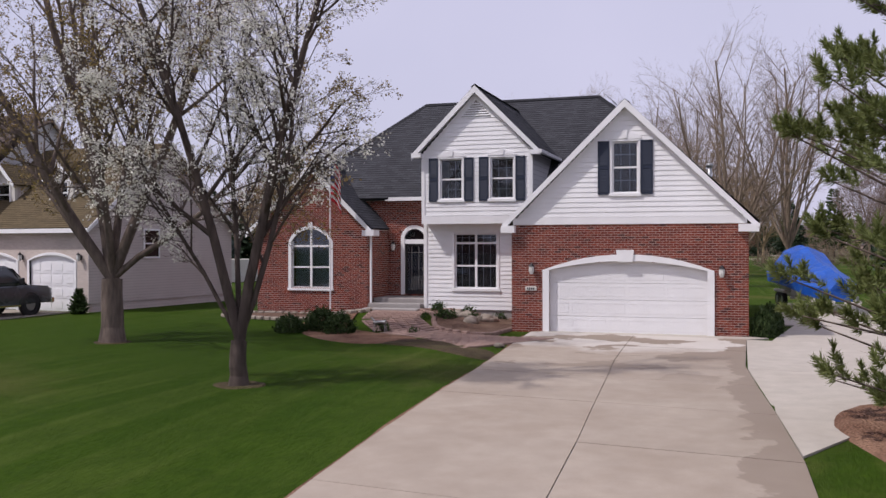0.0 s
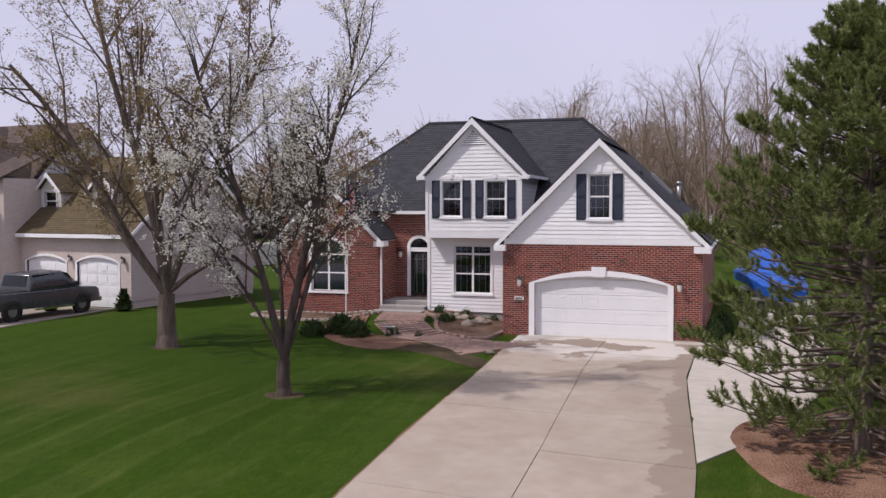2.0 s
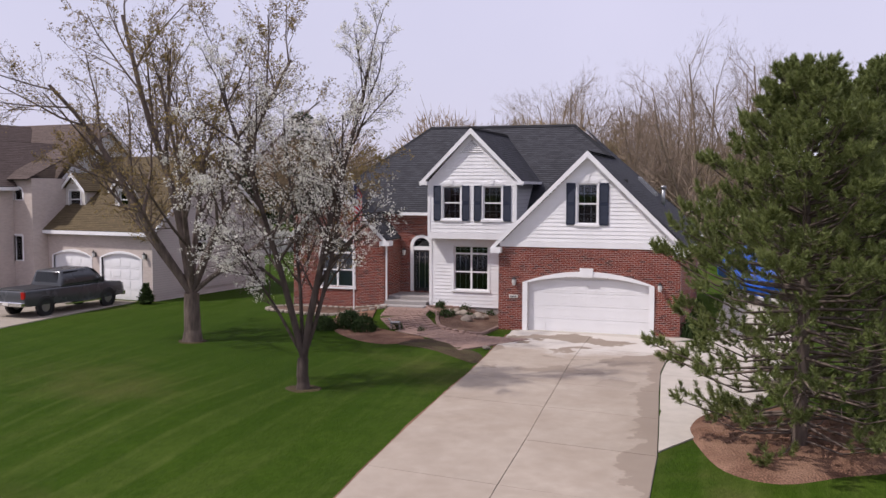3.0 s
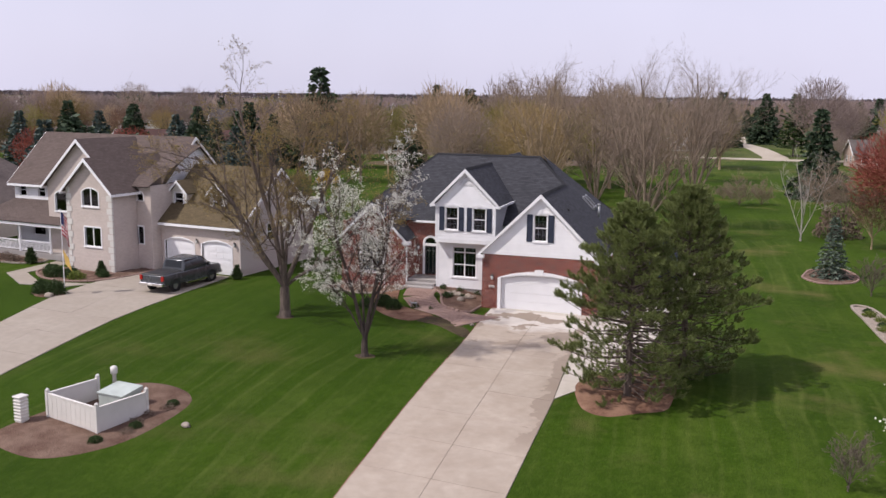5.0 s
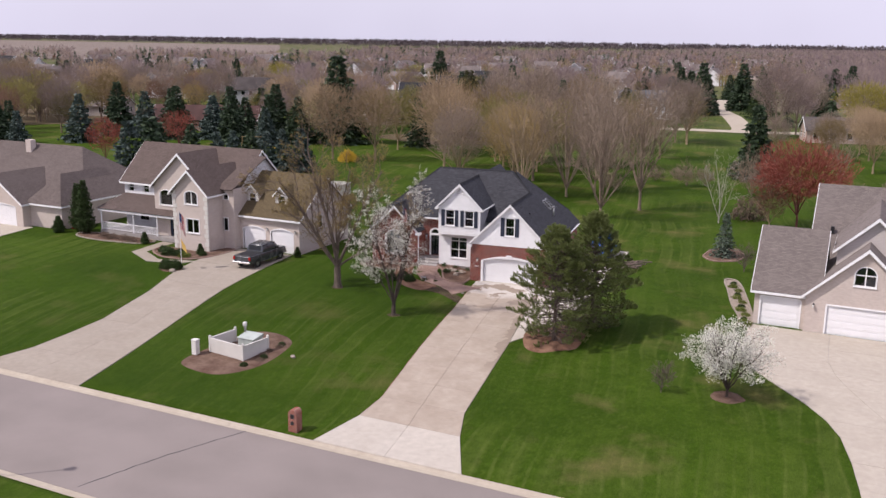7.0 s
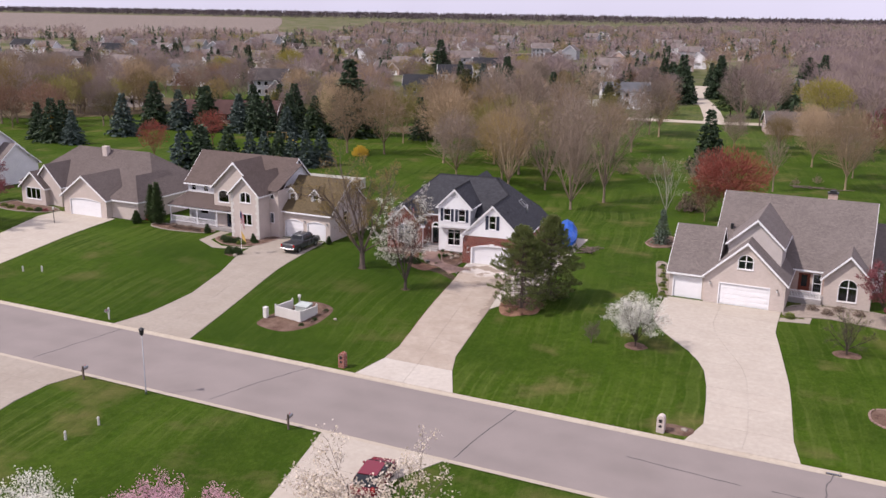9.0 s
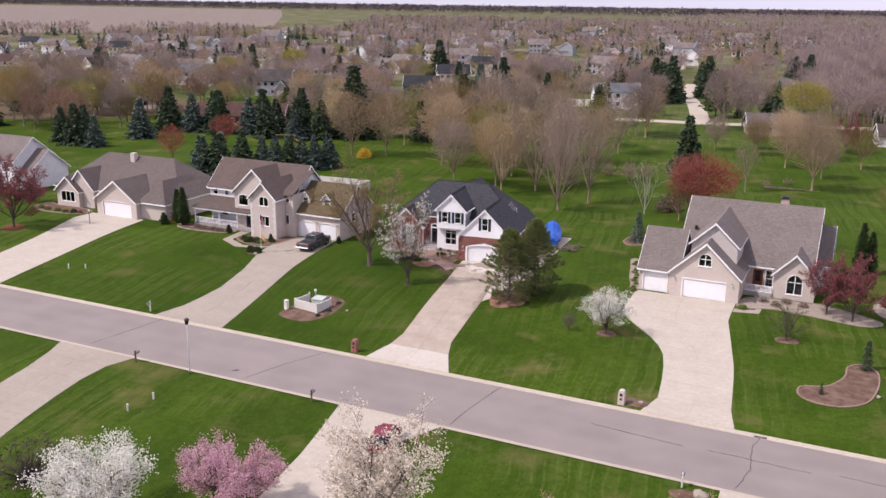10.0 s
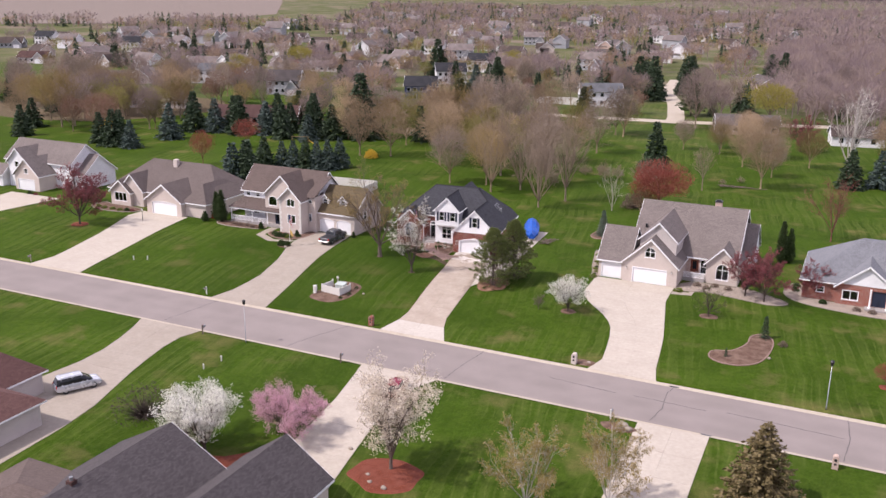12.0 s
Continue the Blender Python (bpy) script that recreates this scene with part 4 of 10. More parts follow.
window(house, bay_win, 3.1, 0.09, cols=3, rows=1, halves=2, transom=2.92)
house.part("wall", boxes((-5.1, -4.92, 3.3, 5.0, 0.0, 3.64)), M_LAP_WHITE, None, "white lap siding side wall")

# upper storey with its gable
up_w1, up_w2 = Opening(-4.33, -3.47, 4.5, 6.0), Opening(-2.42, -1.55, 4.5, 6.0)
upper = Face(2.6, -5.0, -0.9, 3.64, [(-5.02, 6.2), (-2.95, 8.4), (-0.88, 6.2)], [up_w1, up_w2])
up_wall = house.part("wall", upper.solid(0.2), M_SIDING, None, "white lap siding upper wall")
siding(upper, up_wall, M_SIDING, 0.16, 0.06, z0=3.92, z1=7.5)
part("belt_board", boxes((-5.03, -0.87, 2.55, 2.598, 3.62, 3.9)), M_TRIM, up_wall)
part("corner_board", boxes((-5.04, -4.92, 2.56, 2.6, 3.9, 6.2)), M_TRIM, up_wall)
part("corner_board", boxes((-0.98, -0.86, 2.56, 2.6, 3.9, 6.2)), M_TRIM, up_wall)
part("soffit", boxes((-5.0, -0.9, 2.8, 3.4, 3.645, 3.7)), M_TRIM, up_wall)
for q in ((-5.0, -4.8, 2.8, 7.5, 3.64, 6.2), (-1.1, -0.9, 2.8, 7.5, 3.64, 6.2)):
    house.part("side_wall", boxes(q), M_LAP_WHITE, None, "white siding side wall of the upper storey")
vent = bmesh.new()
upright(vent, [(-3.5, 7.5), (-2.4, 7.5), (-2.95, 8.1)], 2.585, 2.6)
vent = house.part("gable_vent", vent, M_STEP, None, "triangular louvred gable vent")
for k in range(6):
    z = 7.53 + k * 0.085
    h = 0.55 * (1 - (z - 7.5) / 0.6)
    bm = bmesh.new()
    prism(bm, [(-2.95 - h, 2.55, z), (-2.95 + h, 2.55, z), (-2.95 + h, 2.56, z - 0.015), (-2.95 - h, 2.56, z - 0.015)], [(-2.95 - h, 2.584, z + 0.045), (-2.95 + h, 2.584, z + 0.045), (-2.95 + h, 2.584, z + 0.03), (-2.95 - h, 2.584, z + 0.03)])
    part("slat", bm, M_TRIM, vent)
for h in (up_w1, up_w2):
    window(house, h, 2.6, 0.06, cols=3, rows=2)
    house.part("window_crown", crown(h.u0 - 0.1, h.u1 + 0.1, 6.07, 2.6, 0.12), M_TRIM, None, "white arched window crown")
    shutter(house, h.u0 - 0.42, h.u0 - 0.07, 4.44, 6.03, 2.58, M_SHUTTER)
    shutter(house, h.u1 + 0.07, h.u1 + 0.42, 4.44, 6.03, 2.58, M_SHUTTER)

# entry wall with the arched door
door_hole = Opening(-6.6, -5.75, 0.88, 3.2, 0.3)
entry = Face(5.0, -8.6, -5.1, 0.0, [(-8.6, 4.65), (-5.1, 4.65)], [door_hole])
brick_face(entry, 0.25, 0.1)
sur = house.part("door_surround", casing(door_hole, 0.15, 4.93, 5.12), M_TRIM, None, "white arched door surround with a fanlight")
part("fan_bar", boxes((-6.6, -5.75, 4.96, 5.1, 2.9, 3.08)), M_TRIM, sur)
bm = bmesh.new()
n = 8
upright(bm, [(-6.6, 3.08), (-5.75, 3.08)] + [(-5.75 - 0.85 * i / n, door_hole.top(-5.75 - 0.85 * i / n)) for i in range(n + 1)], 5.04, 5.05)
part("pane", bm, M_GLASS, sur)
front = house.part("front_door", boxes((-6.6, -6.5, 5.02, 5.07, 0.9, 2.9), (-5.85, -5.75, 5.02, 5.07, 0.9, 2.9), (-6.5, -5.85, 5.021, 5.069, 0.9, 1.05), (-6.5, -5.85, 5.021, 5.069, 2.8, 2.9)), M_BLACK, None, "black storm door with a full glass")
part("pane", boxes((-6.5, -5.85, 5.04, 5.05, 1.05, 2.8)), M_GLASS, front)
part("glass_bars", boxes((-6.33, -6.315, 5.03, 5.06, 1.05, 2.8), (-6.03, -6.015, 5.03, 5.06, 1.05, 2.8), (-6.5, -5.85, 5.03, 5.06, 2.55, 2.565)), M_METAL, front, "pale leaded bars")
part("handle", boxes((-5.84, -5.8, 4.97, 5.02, 1.85, 1.97)), M_CHROME, front)
part("inner_door", boxes((-6.62, -5.73, 5.14, 5.19, 0.9, 2.9)), M_SHUTTER, front)

# low wing with the arched window
wing_win = Opening(-10.6, -8.95, 1.18, 3.0, 0.48)
wing = Face(3.0, -12.1, -7.3, 0.0, [(-12.15, 3.5), (-9.72, 5.8), (-7.25, 3.5)], [wing_win])
brick_face(wing, 0.25, 0.1)
w = window(house, wing_win, 3.0, 0.13, cols=1, rows=1, halves=2, transom=2.82)
part("keystone", boxes((-9.87, -9.68, 2.94, 2.97, 3.46, 3.74)), M_TRIM, w)
side = Face(0.0, 3.25, 5.0, 0.0, [(3.25, 3.4), (5.0, 3.4)])
swall = house.part("wall", boxes((-7.53, -7.3, 3.25, 5.0, 0, 3.45)), M_MORTAR, None, "red brick return wall")
bm = bmesh.new()
for a, b, z in brick_rows(side):
    box(bm, -7.304, -7.3 + random.uniform(0.003, 0.007), a, b, z, z + BRICK_H)
part("bricks", bm, M_BRICK, swall, "", False, "stuff")
for q in ((-12.1, -11.85, 3.25, 14.0, 0, 4.6), (-11.85, -5.0, 13.75, 14.0, 0, 4.6)):
    house.part("wall", boxes(q), M_BRICKWALL, None, "red brick side wall")
# added ceilings, partitions and floors; the rooms' shade is in their near-black colour
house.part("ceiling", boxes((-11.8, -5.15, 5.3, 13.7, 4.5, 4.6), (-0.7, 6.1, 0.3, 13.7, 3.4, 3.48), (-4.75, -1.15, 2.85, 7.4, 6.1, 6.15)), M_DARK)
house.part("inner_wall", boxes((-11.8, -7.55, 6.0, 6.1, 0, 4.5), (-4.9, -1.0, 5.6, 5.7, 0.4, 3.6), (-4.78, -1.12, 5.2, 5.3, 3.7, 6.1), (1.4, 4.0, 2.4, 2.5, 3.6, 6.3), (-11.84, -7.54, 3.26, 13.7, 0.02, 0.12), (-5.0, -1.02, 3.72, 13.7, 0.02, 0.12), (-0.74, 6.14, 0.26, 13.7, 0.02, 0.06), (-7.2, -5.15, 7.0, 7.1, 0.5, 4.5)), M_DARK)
# pale blinds behind the glass
for hole, wd in ((wing_win, 3.3),):
    bm = bmesh.new()
    z = hole.z0 + 0.02
    while z < hole.zs + hole.rise:
        prism(bm, [(hole.u0 + 0.02, wd, z), (hole.u1 - 0.02, wd, z), (hole.u1 - 0.02, wd + 0.004, z), (hole.u0 + 0.02, wd + 0.004, z)], [(hole.u0 + 0.02, wd + 0.026, z + 0.044), (hole.u1 - 0.02, wd + 0.026, z + 0.044), (hole.u1 - 0.02, wd + 0.03, z + 0.044), (hole.u0 + 0.02, wd + 0.03, z + 0.044)])
        z += 0.05
    house.part("window_blind", bm, M_BLIND, None, "half-open horizontal blind")

# roofs
E = 0.2
roof = bmesh.new()
front_eave = [(-12.15, 4.55, 4.72), (-7.2, 9.4, 9.12), (0.5, 9.4, 9.12), (2.7, 7.5, 7.4), (-0.02, 4.55, 4.72)]
roof_plane(roof, [front_eave[0], front_eave[4], front_eave[3], front_eave[2], front_eave[1]])
roof_plane(roof, [(-12.15, 14.25, 4.72), (-12.15, 4.55, 4.72), (-7.2, 9.4, 9.12)])
roof_plane(roof, [(5.4, 14.25, 4.72), (-12.15, 14.25, 4.72), (-7.2, 9.4, 9.12), (0.5, 9.4, 9.12)])
roof_plane(roof, [(2.7, -E, 7.4), (6.65, -E, 3.5), (6.65, 14.25, 3.5), (5.4, 14.25, 4.72), (0.5, 9.4, 9.12), (2.7, 7.5, 7.4)])
house.part("roof", roof, M_SHINGLE, None, "charcoal asphalt shingle main roof")
roof = bmesh.new()
roof_plane(roof, [(-1.25, -E, 3.5), (2.7, -E, 7.4), (2.7, 7.6, 7.4), (-0.1, 4.65, 4.64), (-1.25, 4.65, 3.5)])
house.part("garage_roof", roof, M_SHINGLE)
roof = bmesh.new()
roof_plane(roof, [(-5.33, 2.4, 6.22), (-2.95, 2.4, 8.62), (-2.95, 8.95, 8.62), (-5.33, 6.4, 6.22)])
roof_plane(roof, [(-0.57, 2.4, 6.22), (-2.95, 2.4, 8.62), (-2.95, 8.95, 8.62), (-0.57, 6.4, 6.22)])
house.part("upper_roof", roof, M_SHINGLE)
roof = bmesh.new()
roof_plane(roof, [(-12.5, 2.8, 3.36), (-9.72, 2.8, 6.02), (-9.72, 6.1, 6.02), (-12.5, 3.8, 3.36)])
roof_plane(roof, [(-7.15, 2.8, 3.5), (-9.72, 2.8, 6.02), (-9.72, 6.1, 6.02), (-7.15, 4.7, 3.5)])
house.part("wing_roof", roof, M_SHINGLE)
roof = bmesh.new()
roof_plane(roof, [(-2.2, 9.4, 9.08), (-0.4, 11.4, 7.3), (-0.4, 14.4, 7.3), (-2.2, 14.4, 9.08)])
roof_plane(roof, [(-2.2, 9.4, 9.08), (-4.0, 11.4, 7.3), (-4.0, 14.4, 7.3), (-2.2, 14.4, 9.08)])
house.part("rear_gable_roof", roof, M_SHINGLE)
house.part("rear_wall", boxes((-3.8, -0.6, 13.7, 13.9, 4.6, 7.3)), M_LAP_WHITE)
ridge = bmesh.new()
for p, q in (((-7.2, 9.4, 9.14), (0.5, 9.4, 9.14)), ((2.7, -E, 7.42), (2.7, 7.5, 7.42)), ((-2.95, 2.4, 8.64), (-2.95, 8.9, 8.64)), ((-9.72, 2.8, 6.04), (-9.72, 6.1, 6.04)), ((-12.15, 4.55, 4.74), (-7.2, 9.4, 9.14)), ((0.5, 9.4, 9.14), (2.7, 7.5, 7.42)), ((0.5, 9.4, 9.14), (5.4, 14.25, 4.74))):
    p, q = Vector(p), Vector(q)
    d, k = (q - p).normalized(), max(1, int((q - p).length / 0.14))
    s = Vector((d.y, -d.x, 0)).normalized() * 0.15
    for i in range(k):
        a, b = p + (q - p) * i / k, p + (q - p) * (i + 1.25) / k
        up = Vector((0, 0, 0.018))
        f = [ridge.verts.new(v) for v in (a - s - up * 5, a + up * 1.5, a + s - up * 5, b + s - up * 5.6, b + up * 0.7, b - s - up * 5.6)]
        ridge.faces.new((f[0], f[1], f[4], f[5]))
        ridge.faces.new((f[1], f[2], f[3], f[4]))
parts_of("ridge_cap", ridge, M_SHINGLE, house.root)


def rake(name, left, peak, right, w, deep=0.2, back=0.3):
    """White boards along a gable's slopes, with the soffit behind."""
    for a, b in ((left, peak), (right, peak)):
        bm = bmesh.new()
        prism(bm, [(a[0], w, a[1]), (b[0], w, b[1]), (b[0], w, b[1] - deep * 1.3), (a[0], w, a[1] - deep)], [(a[0], w + 0.05, a[1]), (b[0], w + 0.05, b[1]), (b[0], w + 0.05, b[1] - deep * 1.3), (a[0], w + 0.05, a[1] - deep)])
        prism(bm, [(a[0], w + 0.05, a[1] - 0.1), (b[0], w + 0.05, b[1] - 0.14), (b[0], w + 0.05, b[1] - 0.17), (a[0], w + 0.05, a[1] - 0.13)], [(a[0], w + back + 0.1, a[1] - 0.1), (b[0], w + back + 0.1, b[1] - 0.14), (b[0], w + back + 0.1, b[1] - 0.17), (a[0], w + back + 0.1, a[1] - 0.13)])
        bmesh.ops.recalc_face_normals(bm, faces=bm.faces[:])
        house.part(name, bm, M_TRIM, None, "white rake board")


rake("rake_board", (-1.26, 3.51), (2.7, 7.43), (6.66, 3.51), -E - 0.05)
rake("rake_board", (-5.34, 6.2), (-2.95, 8.6), (-0.56, 6.2), 2.35)
rake("rake_board", (-12.5, 3.35), (-9.72, 6.0), (-7.16, 3.45), 2.75)
house.part("eave_return", boxes((-1.3, -0.85, -0.28, 0.25, 3.24, 3.47)), M_TRIM)
house.part("eave_return", boxes((6.1, 6.7, -0.28, 0.25, 3.24, 3.47)), M_TRIM)
house.part("eave_return", boxes((-7.5, -7.02, 2.73, 3.3, 3.2, 3.42)), M_TRIM)
house.part("eave_return", boxes((-5.36, -5.0, 2.33, 2.7, 6.06, 6.22)), M_TRIM)
house.part("eave_return", boxes((-0.92, -0.52, 2.33, 2.7, 6.06, 6.22)), M_TRIM)
house.part("gutter", boxes((-7.1, -5.0, 4.46, 4.58, 4.6, 4.74), (-7.3, -5.0, 4.58, 5.0, 4.62, 4.66)), M_TRIM, None, "white gutter and fascia over the entry")
house.part("gutter", boxes((-0.6, -0.48, 2.3, 6.3, 6.1, 6.22)), M_TRIM)
house.part("gutter", boxes((6.6, 6.72, -0.3, 14.2, 3.38, 3.5)), M_TRIM)
bm = bmesh.new()
tube(bm, (-7.22, 2.96, 0.15), (-7.22, 2.96, 3.25), 0.045)
tube(bm, (-7.22, 2.96, 0.16), (-7.1, 2.8, 0.1), 0.045)
house.part("downspout", bm, M_TRIM)
bm = bmesh.new()
tube(bm, (-1.05, 3.0, 0.2), (-1.05, 3.0, 3.4), 0.04)
house.part("downspout", bm, M_TRIM)
for v in (8.6, 9.6):
    z = 7.4 - (4.15 - 2.7) * 0.987
    k = 0.987
    bm = bmesh.new()
    for a, b, c, d in ((3.75, 3.83, v, v + 0.6), (4.5, 4.58, v, v + 0.6), (3.83, 4.5, v, v + 0.07), (3.83, 4.5, v + 0.53, v + 0.6)):
        f = lambda u: 7.4 - (u - 2.7) * k
        prism(bm, [(a, c, f(a) + 0.13), (b, c, f(b) + 0.13), (b, d, f(b) + 0.13), (a, d, f(a) + 0.13)], [(a, c, f(a) - 0.02), (b, c, f(b) - 0.02), (b, d, f(b) - 0.02), (a, d, f(a) - 0.02)])
    sk = house.part("skylight", bm, M_METAL, None, "skylight with a pale frame")
    bm = bmesh.new()
    slab(bm, [(3.83, v + 0.07, f(3.83) + 0.1), (4.5, v + 0.07, f(4.5) + 0.1), (4.5, v + 0.53, f(4.5) + 0.1), (3.83, v + 0.53, f(3.83) + 0.1)], 0.02)
    part("pane", bm, M_CARGLASS, sk)
bm = bmesh.new()
tube(bm, (5.0, 8.3, 4.9), (5.0, 8.3, 6.0), 0.09, n=12)
tube(bm, (5.0, 8.3, 5.9), (5.0, 8.3, 6.05), 0.13, n=12)
house.part("vent_pipe", bm, M_METAL, None, "grey metal roof vent pipe", True)

# porch and steps
porch = new("porch_steps")
porch.matrix_basis = house.root.matrix_basis.copy()
tagged(porch, "grey concrete porch with two steps at the front door", "steps", kind="structure")
part("landing", soft_box(-7.27, -5.13, 3.3, 4.98, 0.0, 0.83, 0.02), M_STEP, porch)
part("step", soft_box(-7.25, -5.16, 2.75, 3.29, 0.0, 0.66, 0.02), M_STEP, porch)
part("step", soft_box(-7.28, -5.1, 2.2, 2.74, 0.0, 0.5, 0.02), M_STEP, porch)


def wall_lamp(x, y, z, turn, label="black and glass coach lamp on the brick wall"):
    """A coach lamp: back plate, arm, glass body and cap."""
    t = Thing("wall_lamp", label, "lamp", x, y, z, turn, "coach lamps")
    t.part("back_plate", boxes((-0.06, 0.06, -0.02, 0.0, -0.12, 0.12)), M_BLACK)
    bm = bmesh.new()
    tube(bm, (0, -0.02, 0.02), (0, -0.14, 0.1), 0.014)
    t.part("arm", bm, M_BLACK)
    t.part("glass_body", lathe([(0.05, -0.16), (0.085, -0.05), (0.085, 0.08), (0.05, 0.1)], 6, (0, -0.14, 0)), M_LAMPGLASS)
    t.part("cap", lathe([(0.1, 0.1), (0.06, 0.16), (0.015, 0.2), (0.008, 0.25)], 6, (0, -0.14, 0)), M_BLACK)
    return t


hm = house.root.matrix_basis
for u, w_, z in ((-0.31, -0.012, 2.05), (5.62, -0.012, 2.0), (-7.05, 4.985, 2.8)):
    p = hm @ Vector((u, w_, z))
    wall_lamp(p.x, p.y, p.z, 7)
p = hm @ Vector((-0.35, -0.012, 1.42))
pl = Thing("plaque", "pale stone number plaque on the brick wall", "plaque", p.x, p.y, p.z, 7)
pl.part("plate", soft_box(-0.19, 0.19, -0.035, 0.0, -0.07, 0.07, 0.012), M_VINYL)
pl.part("number_bars", boxes(*[(-0.12 + i * 0.065, -0.08 + i * 0.065, -0.042, -0.034, -0.035, 0.035) for i in range(4)]), M_BLACK, None, "dark bars")

# ---- trees: how they are grown ----
TWIG = [0.005]      # the thinnest twig, as a radius


def perp(d, rs):
    v = rs.normal(size=3)
    v -= d * v.dot(d)
    return v / np.linalg.norm(v)


def grow(rs, p, d, length, r, level, spec, segs, tips):
    """One branch and all that grows from it. spec: per level (children, length share, angle, droop to the sky, pieces, bend)."""
    kids, share, angle, rise, pieces, bend = spec[level]
    last = level == len(spec) - 1
    q, path = np.array(p, float), []
    r_end = r * (0.35 if not last else 0.3)
    for i in range(pieces):
        d = d + rs.normal(size=3) * bend + np.array([0, 0, rise])
        d /= np.linalg.norm(d)
        q2 = q + d * length / pieces
        ra, rb = r + (r_end - r) * i / pieces, r + (r_end - r) * (i + 1) / pieces
        segs[level].append((*q, *q2, ra, rb))
        path.append((q, q2, d, rb))
        q = q2
    tips.append((q, d, level))
    if last:
        return
    for k in range(kids):
        t = 0.22 + 0.78 * (k + rs.uniform(0.2, 0.9)) / kids
        i = min(int(t * pieces), pieces - 1)
        a, b, dd, rr = path[i]
        at = a + (b - a) * (t * pieces - i)
        side = perp(dd, rs)
        an = radians(angle * rs.uniform(0.75, 1.25))
        nd = dd * math.cos(an) + side * math.sin(an)
        grow(rs, at, nd, length * share * rs.uniform(0.7, 1.2) * (1.15 - 0.45 * t), max(rr * 0.62, TWIG[0]), level + 1, spec, segs, tips)


def limb_mesh(name, segs, sides, material):
    """One mesh of tapered tubes from the branches."""
    V, F, base = [], [], 0
    for level, list_of in enumerate(segs):
        if not list_of:
            continue
        A = np.array(list_of)
        n = sides[min(level, len(sides) - 1)]
        p, q, r0, r1 = A[:, 0:3], A[:, 3:6], A[:, 6], A[:, 7]
        d = q - p
        d /= np.linalg.norm(d, axis=1)[:, None] + 1e-9
        h = np.where(np.abs(d[:, 2:3]) < 0.9, [[0, 0, 1.0]], [[1.0, 0, 0]])
        s = np.cross(d, h)
        s /= np.linalg.norm(s, axis=1)[:, None] + 1e-9
        t = np.cross(d, s)
        ang = np.arange(n) * math.tau / n
        ring = s[:, None, :] * np.cos(ang)[None, :, None] + t[:, None, :] * np.sin(ang)[None, :, None]
        lo = p[:, None, :] - d[:, None, :] * r0[:, None, None] * 0.4 + ring * r0[:, None, None]
        hi = q[:, None, :] + ring * r1[:, None, None]
        V.append(np.concatenate([lo, hi], 1).reshape(-1, 3))
        k = np.arange(len(A))[:, None] * 2 * n + base
        i = np.arange(n)[None, :]
        j = (i + 1) % n
        F.append(np.stack([k + i, k + j, k + n + j, k + n + i], 2).reshape(-1, 4))
        base += len(A) * 2 * n
    return arrays_mesh(name, np.concatenate(V), np.concatenate(F), material, True)


def blade_mesh(name, segs, material, rs, wide=1.0):
    """The finest twigs: one thin tapering blade each."""
    A = np.array(segs)
    p, q, r = A[:, 0:3], A[:, 3:6], A[:, 6:7]
    d = q - p
    s = np.cross(d, rs.normal(size=d.shape))
    s /= np.linalg.norm(s, axis=1)[:, None] + 1e-9
    V = np.stack([p - s * r * wide, p + s * r * wide, q], 1).reshape(-1, 3)
    return arrays_mesh(name, V, np.arange(len(V)).reshape(-1, 3), material)


def flecks(name, rs, points, size, material, each=3, spread=0.1, up=0.0):
    """Many small leaves or petals round the points: little four-cornered blades."""
    P = np.repeat(points, each, 0) + rs.normal(size=(len(points) * each, 3)) * spread
    n = len(P)
    a = rs.normal(size=(n, 3)) + np.array([0, 0, up])
    a /= np.linalg.norm(a, axis=1)[:, None]
    b = np.cross(a, rs.normal(size=(n, 3)))
    b /= np.linalg.norm(b, axis=1)[:, None]
    s = size * rs.uniform(0.6, 1.3, (n, 1))
    c = np.cross(a, b) * s * 0.25
    V = np.stack([P - a * s, P + b * s * 0.7 + c, P + a * s, P - b * s * 0.7 + c], 1).reshape(-1, 3)
    F = np.arange(n * 4).reshape(-1, 4)
    return arrays_mesh(name, V, F, material)


def along(segs, rs, per, levels):
    """Points along the branches of the levels named."""
    A = np.array([s for l in levels for s in segs[l]])
    A = A[rs.integers(0, len(A), int(len(A) * per))]
    t = rs.uniform(0, 1, (len(A), 1))
    return A[:, 0:3] * (1 - t) + A[:, 3:6] * t


class Tree:
    """The meshes of one kind of tree, to be set out as often as wanted: (name, mesh, kind) each."""

    def __init__(self, *meshes):
        self.meshes = [m for m in meshes if m[1]]

    def plant(self, name, label, category, x, y, turn=0, size=1.0, tall=1.0, group="", z=None):
        root = new(name)
        root.matrix_basis = Matrix.LocRotScale((x, y, lift(x, y) - 0.03 if z is None else z), Euler((0, 0, radians(turn))), (size, size, size * tall))
        tagged(root, label, category, group)
        for nm, me, kind in self.meshes:
            ob = new(nm, me)
            ob.parent = root
            tagged(ob, kind=kind)
        return root


